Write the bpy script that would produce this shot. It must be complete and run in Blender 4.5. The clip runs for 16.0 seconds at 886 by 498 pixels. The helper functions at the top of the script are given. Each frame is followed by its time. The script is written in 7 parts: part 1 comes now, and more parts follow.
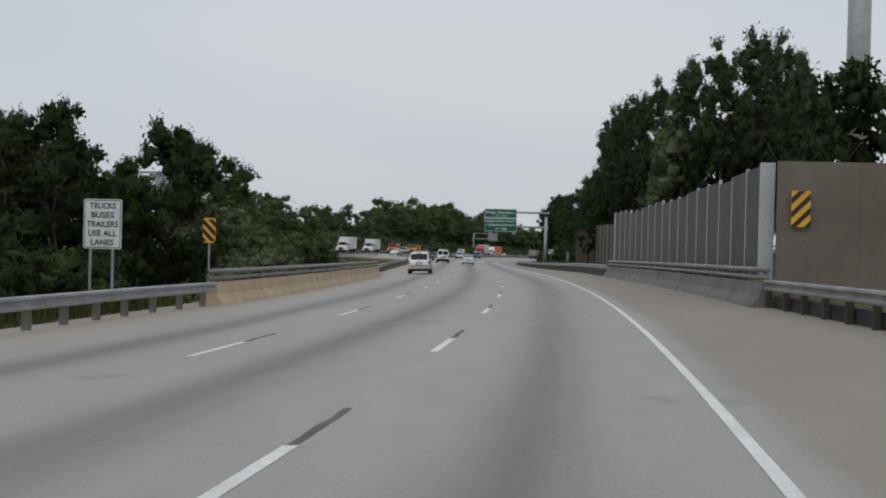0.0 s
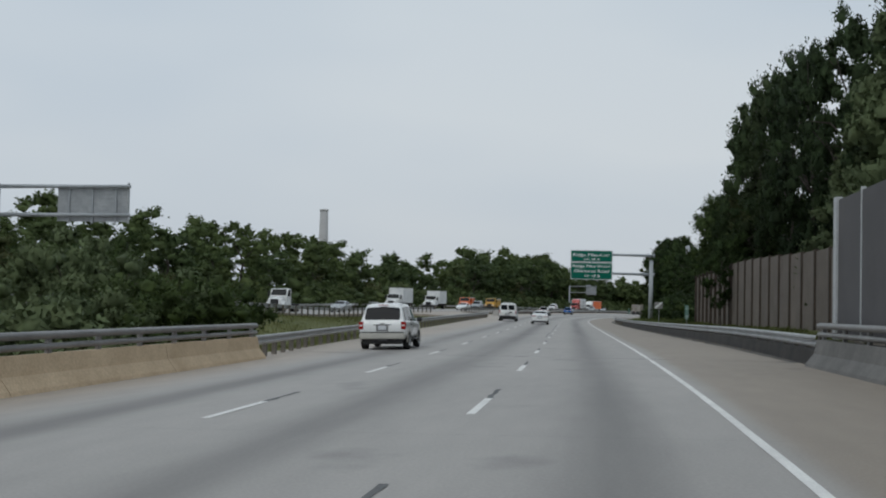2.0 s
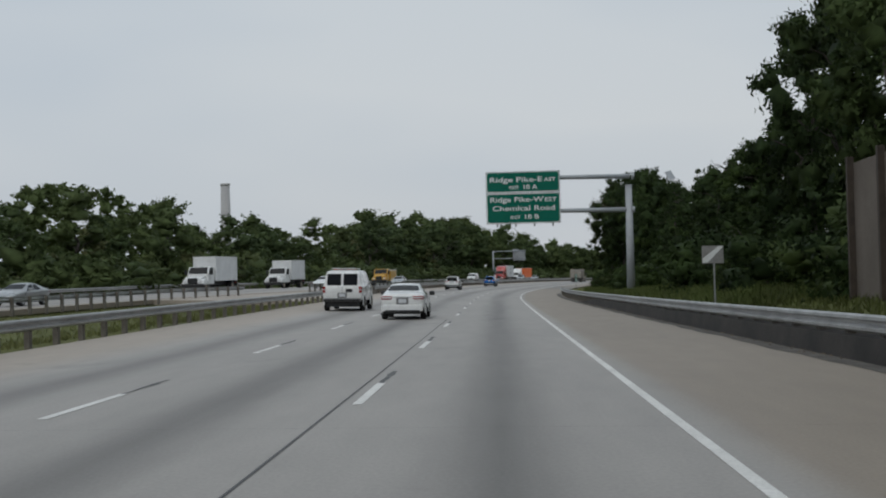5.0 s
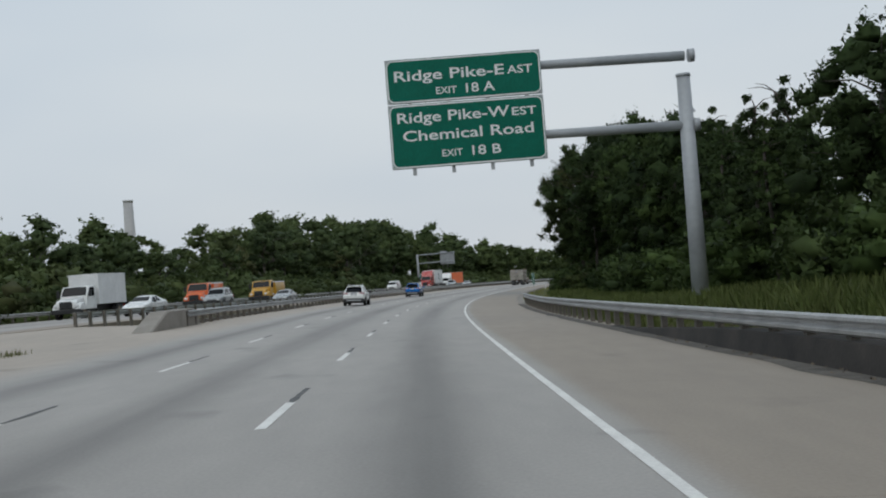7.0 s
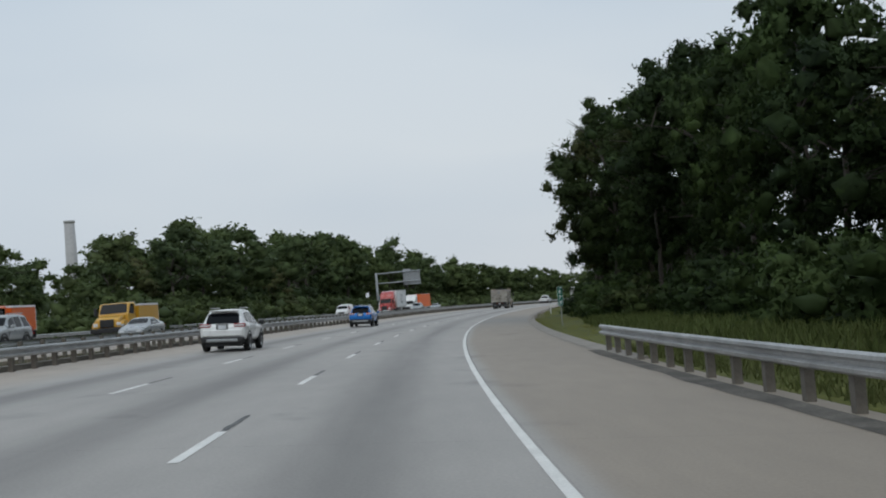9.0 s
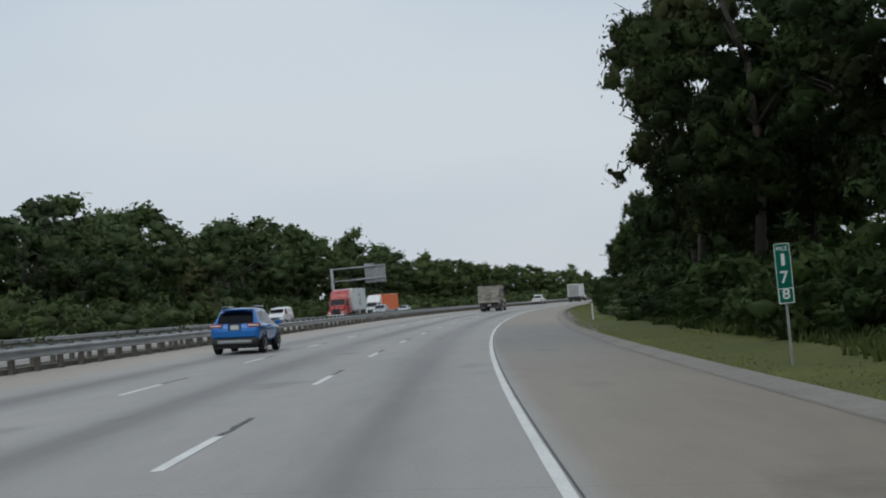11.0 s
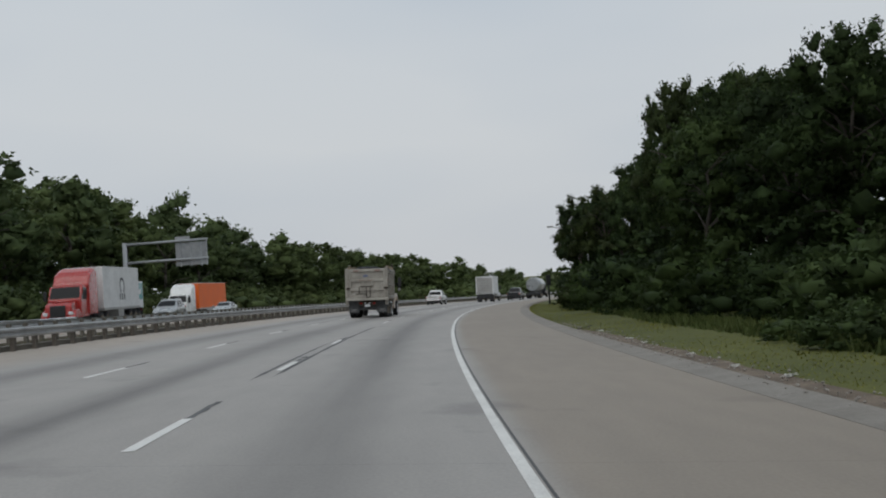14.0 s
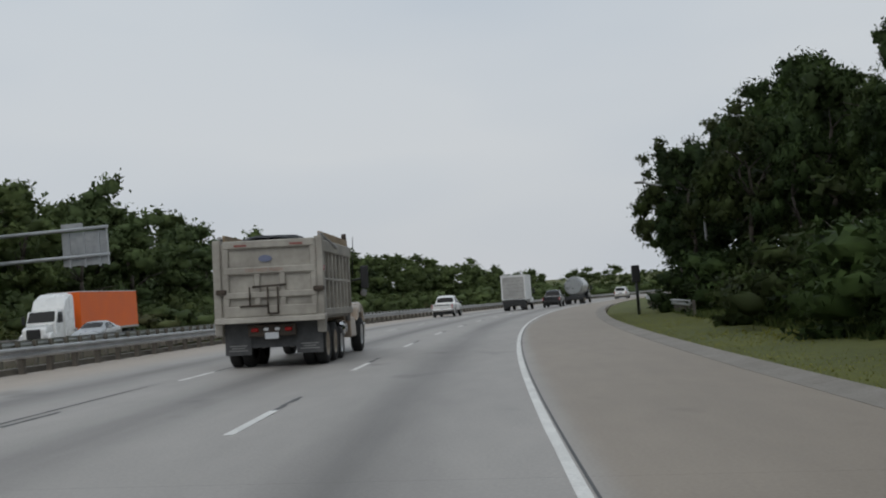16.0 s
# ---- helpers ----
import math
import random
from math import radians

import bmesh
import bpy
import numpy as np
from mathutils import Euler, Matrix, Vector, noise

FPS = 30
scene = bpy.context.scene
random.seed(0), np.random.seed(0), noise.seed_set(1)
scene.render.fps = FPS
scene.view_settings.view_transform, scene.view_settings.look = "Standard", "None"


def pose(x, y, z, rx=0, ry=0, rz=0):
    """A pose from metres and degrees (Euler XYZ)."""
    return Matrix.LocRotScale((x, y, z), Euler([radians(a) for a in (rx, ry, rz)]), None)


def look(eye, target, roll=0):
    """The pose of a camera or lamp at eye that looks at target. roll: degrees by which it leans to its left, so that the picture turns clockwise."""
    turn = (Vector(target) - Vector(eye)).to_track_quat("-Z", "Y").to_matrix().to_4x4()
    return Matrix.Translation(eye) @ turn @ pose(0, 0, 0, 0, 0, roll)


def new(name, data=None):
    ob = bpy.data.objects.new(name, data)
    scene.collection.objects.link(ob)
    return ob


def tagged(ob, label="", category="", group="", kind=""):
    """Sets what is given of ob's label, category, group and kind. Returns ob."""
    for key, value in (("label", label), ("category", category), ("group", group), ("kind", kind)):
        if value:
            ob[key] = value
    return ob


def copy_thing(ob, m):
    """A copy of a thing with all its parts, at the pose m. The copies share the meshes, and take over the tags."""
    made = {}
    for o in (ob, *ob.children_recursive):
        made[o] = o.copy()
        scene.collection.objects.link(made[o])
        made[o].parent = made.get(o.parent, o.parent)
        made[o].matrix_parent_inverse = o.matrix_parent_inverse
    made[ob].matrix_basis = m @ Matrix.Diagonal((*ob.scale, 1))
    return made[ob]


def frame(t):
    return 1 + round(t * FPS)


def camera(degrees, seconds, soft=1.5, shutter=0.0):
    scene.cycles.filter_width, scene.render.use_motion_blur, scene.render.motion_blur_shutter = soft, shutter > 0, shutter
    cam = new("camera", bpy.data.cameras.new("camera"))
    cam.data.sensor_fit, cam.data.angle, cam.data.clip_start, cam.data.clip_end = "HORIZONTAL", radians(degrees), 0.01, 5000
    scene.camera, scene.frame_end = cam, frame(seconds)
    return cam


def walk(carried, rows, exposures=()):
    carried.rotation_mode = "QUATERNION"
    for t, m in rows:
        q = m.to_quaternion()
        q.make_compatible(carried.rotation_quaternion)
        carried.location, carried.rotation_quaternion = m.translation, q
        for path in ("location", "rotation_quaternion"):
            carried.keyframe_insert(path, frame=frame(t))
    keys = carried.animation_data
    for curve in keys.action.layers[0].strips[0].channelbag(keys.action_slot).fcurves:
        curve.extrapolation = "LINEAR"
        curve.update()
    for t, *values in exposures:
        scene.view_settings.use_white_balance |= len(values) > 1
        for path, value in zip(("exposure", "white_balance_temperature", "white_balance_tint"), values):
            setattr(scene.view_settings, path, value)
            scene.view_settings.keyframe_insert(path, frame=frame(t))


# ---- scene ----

# ---- camera ----
cam = camera(41.7, 16.0, soft=2.0, shutter=0.0)
PATH = [
    (0, pose(2.37, 0.26, 1.561, 89.64, -1.42, 7.89)),
    (0.5, pose(2.12, 12.39, 1.432, 90.40, -0.87, 10.12)),
    (1, pose(1.68, 24.84, 1.310, 89.34, -0.70, 10.69)),
    (1.5, pose(0.90, 37.52, 1.188, 91.92, -1.44, 11.79)),
    (2, pose(-0.08, 50.52, 1.060, 92.26, -1.32, 12.99)),
    (2.5, pose(-1.32, 63.97, 0.920, 92.75, -0.31, 12.24)),
    (3, pose(-2.63, 76.66, 0.782, 91.63, -0.64, 10.07)),
    (3.5, pose(-3.89, 88.49, 0.648, 93.27, 0.13, 9.54)),
    (4, pose(-5.26, 100.57, 0.503, 93.89, 0.04, 10.20)),
    (4.5, pose(-6.70, 113.03, 0.339, 93.35, 0.69, 10.97)),
    (5, pose(-8.29, 125.55, 0.177, 91.01, 1.42, 9.39)),
    (5.2, pose(-8.85, 130.52, 0.115, 88.98, 2.68, 9.52)),
    (7.5, pose(-15.37, 187.68, -0.543, 91.91, 4.78, 5.16)),
    (8, pose(-16.61, 199.91, -0.675, 92.23, 5.20, 4.77)),
    (8.2, pose(-17.14, 204.90, -0.728, 92.28, 5.22, 4.53)),
    (10.3, pose(-21.67, 257.30, -1.243, 92.42, 4.47, 3.57)),
    (10.5, pose(-21.94, 262.30, -1.288, 92.53, 5.43, 3.04)),
    (11, pose(-22.65, 274.16, -1.386, 92.33, 5.11, 2.49)),
    (11.5, pose(-23.24, 286.35, -1.486, 92.38, 5.80, 1.78)),
    (12, pose(-23.69, 298.27, -1.582, 92.38, 5.26, 1.34)),
    (12.5, pose(-23.92, 310.45, -1.685, 92.48, 5.28, -0.01)),
    (13, pose(-23.94, 322.56, -1.785, 92.25, 4.46, -2.56)),
    (13.5, pose(-23.86, 334.82, -1.879, 91.79, 3.14, -3.23)),
    (14, pose(-23.42, 346.74, -1.977, 91.73, 3.74, -3.86)),
    (14.5, pose(-22.89, 358.48, -2.067, 91.78, 3.90, -5.58)),
    (15, pose(-22.34, 369.94, -2.147, 91.88, 3.93, -4.60)),
    (15.5, pose(-21.55, 381.78, -2.230, 91.30, 4.76, -3.10)),
    (16, pose(-20.72, 393.17, -2.310, 92.09, 4.87, -3.44)),
]
CURVE = [-1.49, -1.56, -1.62, -1.15, 0.03, -0.05, -0.05, 0.24, 1.23, 1.13, 1.05, 1.08, 1.01, 1.35, 1.41, 1.43, 1.45, 1.47, 1.49, 1.51, 1.53, 1.54]
GRADE = [-1.21, -0.89, -1.21, -0.99, -0.83, -0.86, -0.69, -1.10, -1.21, -1.23, -1.21]
BANK = [-3.92, -3.19, -2.81, 1.65, 4.90, 4.87, 4.18, 3.17, 1.95, 0.74, -0.46]

walk(cam, PATH, [(0, 0.04, 6500, 10), (1.0, 0.0, 6450, 10), (2.0, 0.02, 6300, 7), (2.5, -0.08, 6220, 7), (4.5, -0.07, 6220, 7), (5, -0.06, 6420, 8), (7.5, 0.12, 6300, 7), (8, 0.12, 6270, 7), (10.5, 0.07, 6220, 7), (12.5, -0.05, 6350, 7), (13.0, -0.1, 6400, 7), (13.5, -0.07, 6450, 8), (14.5, -0.04, 6480, 9), (16, -0.03, 6460, 9)])

# ---- world, sun ----
world = bpy.data.worlds.new("overcast_sky")
scene.world = world
world.use_nodes = True
wn, wl = world.node_tree.nodes, world.node_tree.links
wn.clear()
w_out = wn.new("ShaderNodeOutputWorld")
w_bg = wn.new("ShaderNodeBackground")
w_sky = wn.new("ShaderNodeTexSky")
w_sky.sky_type = 'NISHITA'
w_sky.sun_disc = False
w_sky.sun_elevation = radians(48)
w_sky.sun_rotation = radians(150)
w_sky.dust_density = 4.0
w_co = wn.new("ShaderNodeTexCoord")
w_map = wn.new("ShaderNodeMapping")
w_map.inputs["Scale"].default_value = (1.0, 1.0, 3.2)
w_noise = wn.new("ShaderNodeTexNoise")
w_noise.inputs["Scale"].default_value = 1.6
w_noise.inputs["Detail"].default_value = 3.0
w_noise.inputs["Roughness"].default_value = 0.45
w_ramp = wn.new("ShaderNodeValToRGB")
w_ramp.color_ramp.elements[0].position = 0.3
w_ramp.color_ramp.elements[0].color = (0.495, 0.555, 0.64, 1)
w_ramp.color_ramp.elements[1].position = 0.68
w_ramp.color_ramp.elements[1].color = (0.66, 0.68, 0.71, 1)
w_mul = wn.new("ShaderNodeVectorMath")
w_mul.operation = 'SCALE'
w_mul.inputs["Scale"].default_value = 0.06
w_mix = wn.new("ShaderNodeMix")
w_mix.data_type = 'RGBA'
w_mix.inputs["Factor"].default_value = 0.12
wl.new(w_co.outputs["Generated"], w_map.inputs["Vector"])
wl.new(w_map.outputs["Vector"], w_noise.inputs["Vector"])
wl.new(w_noise.outputs["Fac"], w_ramp.inputs["Fac"])
wl.new(w_sky.outputs["Color"], w_mul.inputs[0])
w_sep = wn.new("ShaderNodeSeparateXYZ")
wl.new(w_co.outputs["Generated"], w_sep.inputs[0])
w_high = wn.new("ShaderNodeValToRGB")
w_high.color_ramp.elements[0].position, w_high.color_ramp.elements[0].color = 0.02, (1.0, 0.985, 0.965, 1)
w_high.color_ramp.elements[1].position, w_high.color_ramp.elements[1].color = 0.34, (0.93, 0.975, 1.0, 1)
wl.new(w_sep.outputs[2], w_high.inputs["Fac"])
w_tint = wn.new("ShaderNodeMix")
w_tint.data_type, w_tint.blend_type = 'RGBA', 'MULTIPLY'
w_tint.inputs["Factor"].default_value = 1.0
wl.new(w_ramp.outputs["Color"], w_tint.inputs["A"])
wl.new(w_high.outputs["Color"], w_tint.inputs["B"])
wl.new(w_tint.outputs["Result"], w_mix.inputs["A"])
wl.new(w_mul.outputs["Vector"], w_mix.inputs["B"])
wl.new(w_mix.outputs["Result"], w_bg.inputs["Color"])
w_bg.inputs["Strength"].default_value = 1.03
wl.new(w_bg.outputs["Background"], w_out.inputs["Surface"])
sun = new("sun", bpy.data.lights.new("sun", 'SUN'))
sun.data.energy = 0.6
sun.data.angle = radians(40)
sun.data.color = (1.0, 0.97, 0.92)
sun.matrix_world = look((0, 0, 100), (25, 60, 15))

# ---- alignment of the motorway: stations s along the first lane line, d to its right ----
ST = np.arange(-160.0, 1101.0)
KC = np.arange(-40, 700, 35.0)
KG = np.arange(-40, 700, 70.0)
_th = np.concatenate([[0], np.cumsum((np.interp(ST, KC, CURVE) * 1e-3)[:-1])])
_th = _th - _th[160]
_x = np.concatenate([[0], np.cumsum(np.sin(_th)[:-1])])
_y = np.concatenate([[0], np.cumsum(np.cos(_th)[:-1])])
_z = np.concatenate([[0], np.cumsum((np.interp(ST, KG, GRADE) * 1e-2)[:-1])])
_x, _y, _z = _x - _x[160], _y - _y[160], _z - _z[160]
_b = np.interp(ST, KG, BANK) * 1e-2


def track(s):
    return (np.interp(s, ST, _x), np.interp(s, ST, _y), np.interp(s, ST, _z), np.interp(s, ST, _th), np.interp(s, ST, _b))


def P(s, d, h=0.0):
    """A point on the banked plane of the carriageway, h above it."""
    x, y, z, th, b = track(s)
    return Vector((x + d * math.cos(th), y - d * math.sin(th), z - d * b + h))


def W(s, d, h=0.0):
    """The same, with level land outside the carriageway."""
    x, y, z, th, b = track(s)
    return Vector((x + d * math.cos(th), y - d * math.sin(th), z - min(max(d, -21.0), 8.3) * b + h))


def stand(s, d, h=0.0, turn=0.0, level=True, banked=False):
    """A pose at (s, d): x to the right of the road, y along it."""
    x, y, z, th, b = track(s)
    p = W(s, d, h) if level else P(s, d, h)
    m = Matrix.Translation(p) @ Matrix.Rotation(-th + radians(turn), 4, 'Z')
    if banked:
        g = np.interp(s, KG, GRADE) * 1e-2
        sign = -1 if abs(turn) > 90 else 1
        m = m @ Matrix.Rotation(sign * math.atan(b), 4, 'Y') @ Matrix.Rotation(sign * math.atan(g), 4, 'X')
    return m


def opp(s):
    """Middle of the opposing carriageway."""
    return float(np.interp(s, [150, 200, 235, 280, 380, 430, 490, 560, 700], [-36, -31.5, -25, -20.8, -21, -23, -28.5, -32, -32]))


def rise(s):
    """How far the opposing carriageway lies above this one near its bridge."""
    return 1.6 * (1 - smooth(118, 185, s))


def smooth(a, b, v):
    t = min(max((v - a) / (b - a), 0.0), 1.0)
    return t * t * (3 - 2 * t)


# ---- building helpers ----
def mesh_of(name, verts, faces, uvs=None, smooth_faces=False):
    me = bpy.data.meshes.new(name)
    me.from_pydata([tuple(v) for v in verts], [], faces)
    if uvs is not None:
        layer = me.uv_layers.new(name="UVMap")
        idx = np.empty(len(me.loops), dtype=np.int32)
        me.loops.foreach_get("vertex_index", idx)
        layer.data.foreach_set("uv", np.asarray(uvs, dtype=np.float32)[idx].ravel())
    if smooth_faces:
        me.polygons.foreach_set("use_smooth", np.ones(len(me.polygons), dtype=bool))
    me.update()
    return me


def thing(name, data, material=None, **tags):
    ob = new(name, data)
    if material is not None and data is not None:
        data.materials.append(material)
    return tagged(ob, **tags)


def part(name, bm, material, parent, label=""):
    """Links a bmesh, or a mesh, as one mesh object under a thing or a part."""
    if isinstance(bm, bmesh.types.BMesh):
        me = bpy.data.meshes.new(name)
        bm.to_mesh(me)
        bm.free()
    else:
        me = bm
    if not me.materials:
        me.materials.append(material)
    ob = new(name, me)
    ob.parent = parent
    if label:
        tagged(ob, label=label)
    return ob


def bm_box(x0, x1, y0, y1, z0, z1, bevel=0.0, bm=None, seg=1):
    own = bmesh.new()
    bmesh.ops.create_cube(own, size=1.0, matrix=Matrix.LocRotScale(((x0 + x1) / 2, (y0 + y1) / 2, (z0 + z1) / 2), None, (x1 - x0, y1 - y0, z1 - z0)))
    if bevel:
        bmesh.ops.bevel(own, geom=own.edges[:], offset=bevel, segments=seg, affect='EDGES', profile=0.6)
    return merge(bm, own)


def merge(bm, other, m=None):
    if m is not None:
        bmesh.ops.transform(other, matrix=m, verts=other.verts)
    if bm is None:
        return other
    me = bpy.data.meshes.new("t")
    other.to_mesh(me)
    other.free()
    bm.from_mesh(me)
    bpy.data.meshes.remove(me)
    return bm


def bm_cyl(r, depth, m=None, seg=16, r2=None, bevel=0.0, bm=None):
    own = bmesh.new()
    bmesh.ops.create_cone(own, cap_ends=True, segments=seg, radius1=r, radius2=r if r2 is None else r2, depth=depth)
    if bevel:
        bmesh.ops.bevel(own, geom=[e for e in own.edges if len(e.link_faces) == 2 and any(len(f.verts) > 4 for f in e.link_faces)], offset=bevel, segments=2, affect='EDGES')
    for f in own.faces:
        f.smooth = len(f.verts) == 4
    return merge(bm, own, m)


def tube(a, b, r, seg=10, r2=None, bm=None):
    """A round bar from a to b."""
    a, b = Vector(a), Vector(b)
    m = Matrix.Translation((a + b) / 2) @ (b - a).to_track_quat('Z', 'Y').to_matrix().to_4x4()
    return bm_cyl(r, (b - a).length, m, seg, r2, 0, bm)


def bm_prism(outline, x0, x1, bevel=0.0, bm=None, inset0=None, seg=1):
    """An outline in (y, z) drawn across from x0 to x1."""
    own = bmesh.new()
    a = [own.verts.new((x0, y, z)) for y, z in outline]
    b = [own.verts.new((x1, y, z)) for y, z in outline]
    own.faces.new(a)
    own.faces.new(b[::-1])
    n = len(outline)
    for i in range(n):
        own.faces.new((a[i], b[i], b[(i + 1) % n], a[(i + 1) % n]))
    bmesh.ops.recalc_face_normals(own, faces=own.faces)
    if bevel:
        bmesh.ops.bevel(own, geom=own.edges[:], offset=bevel, segments=seg, affect='EDGES', profile=0.6)
    return merge(bm, own)


def ribbon(name, s0, s1, step, profile, place=None, closed=True, caps=True, smooth_faces=False):
    """Sweeps a profile of (d, h) along the road from s0 to s1; profile may be a function of s. UV is (d, s)."""
    place = place or P
    n = max(2, int(round((s1 - s0) / step)) + 1)
    ss = np.linspace(s0, s1, n)
    verts, uvs, faces = [], [], []
    k = 0
    for s in ss:
        pr = profile(s) if callable(profile) else profile
        k = len(pr)
        for d, h in pr:
            verts.append(place(s, d, h))
            uvs.append((d + h * 0.5, s))
    m = k if closed else k - 1
    for i in range(n - 1):
        for j in range(m):
            a, b = i * k + j, i * k + (j + 1) % k
            faces.append((a, b, b + k, a + k))
    if closed and caps:
        faces.append(tuple(range(k))[::-1])
        faces.append(tuple((n - 1) * k + j for j in range(k)))
    me = mesh_of(name, verts, faces, uvs, smooth_faces)
    if closed:
        bm = bmesh.new()
        bm.from_mesh(me)
        bmesh.ops.recalc_face_normals(bm, faces=bm.faces)
        bm.to_mesh(me)
        bm.free()
    return me


# ---- materials ----
def surf(name, c1, c2, scale=3.0, rough=0.7, metal=0.0, bump=0.0, fine=None, coat=0.0, spread=0.12, uv=False, rand=0.0, c3=None, spec=None):
    """A surface with two scales of variation: patches between c1 and c2, and a finer grain."""
    ma = bpy.data.materials.new(name)
    ma.use_nodes = True
    nt = ma.node_tree
    nd, ln = nt.nodes, nt.links
    bs = nd["Principled BSDF"]
    co = nd.new("ShaderNodeTexCoord")
    src = co.outputs["UV"] if uv else co.outputs["Object"]
    n1 = nd.new("ShaderNodeTexNoise")
    n1.inputs["Scale"].default_value = scale
    n1.inputs["Detail"].default_value = 4
    n1.inputs["Roughness"].default_value = 0.6
    n2 = nd.new("ShaderNodeTexNoise")
    n2.inputs["Scale"].default_value = fine or scale * 14
    n2.inputs["Detail"].default_value = 3
    ln.new(src, n1.inputs["Vector"])
    ln.new(src, n2.inputs["Vector"])
    rp = nd.new("ShaderNodeValToRGB")
    rp.color_ramp.elements[0].position = 0.32
    rp.color_ramp.elements[1].position = 0.68
    rp.color_ramp.elements[0].color = (*c1, 1)
    rp.color_ramp.elements[1].color = (*c2, 1)
    if c3:
        e = rp.color_ramp.elements.new(0.5)
        e.color = (*c3, 1)
    ln.new(n1.outputs["Fac"], rp.inputs["Fac"])
    hs = nd.new("ShaderNodeHueSaturation")
    mr = nd.new("ShaderNodeMapRange")
    mr.inputs["From Min"].default_value, mr.inputs["From Max"].default_value = 0.3, 0.7
    mr.inputs["To Min"].default_value, mr.inputs["To Max"].default_value = 1 - spread, 1 + spread
    ln.new(n2.outputs["Fac"], mr.inputs["Value"])
    val = mr.outputs["Result"]
    if rand:
        oi = nd.new("ShaderNodeObjectInfo")
        m2 = nd.new("ShaderNodeMapRange")
        m2.inputs["To Min"].default_value, m2.inputs["To Max"].default_value = 1 - rand, 1 + rand
        ln.new(oi.outputs["Random"], m2.inputs["Value"])
        mu = nd.new("ShaderNodeMath")
        mu.operation = 'MULTIPLY'
        ln.new(val, mu.inputs[0])
        ln.new(m2.outputs["Result"], mu.inputs[1])
        val = mu.outputs[0]
    ln.new(val, hs.inputs["Value"])
    ln.new(rp.outputs["Color"], hs.inputs["Color"])
    ln.new(hs.outputs["Color"], bs.inputs["Base Color"])
    rr = nd.new("ShaderNodeMapRange")
    rr.inputs["To Min"].default_value, rr.inputs["To Max"].default_value = max(rough - 0.12, 0.03), min(rough + 0.12, 1.0)
    ln.new(n1.outputs["Fac"], rr.inputs["Value"])
    ln.new(rr.outputs["Result"], bs.inputs["Roughness"])
    bs.inputs["Metallic"].default_value = metal
    if spec is not None:
        bs.inputs["Specular IOR Level"].default_value = spec
    if coat:
        bs.inputs["Coat Weight"].default_value = coat
        bs.inputs["Coat Roughness"].default_value = 0.06
    if bump:
        bu = nd.new("ShaderNodeBump")
        bu.inputs["Strength"].default_value = bump
        bu.inputs["Distance"].default_value = 0.02
        ln.new(n2.outputs["Fac"], bu.inputs["Height"])
        ln.new(bu.outputs["Normal"], bs.inputs["Normal"])
    return ma


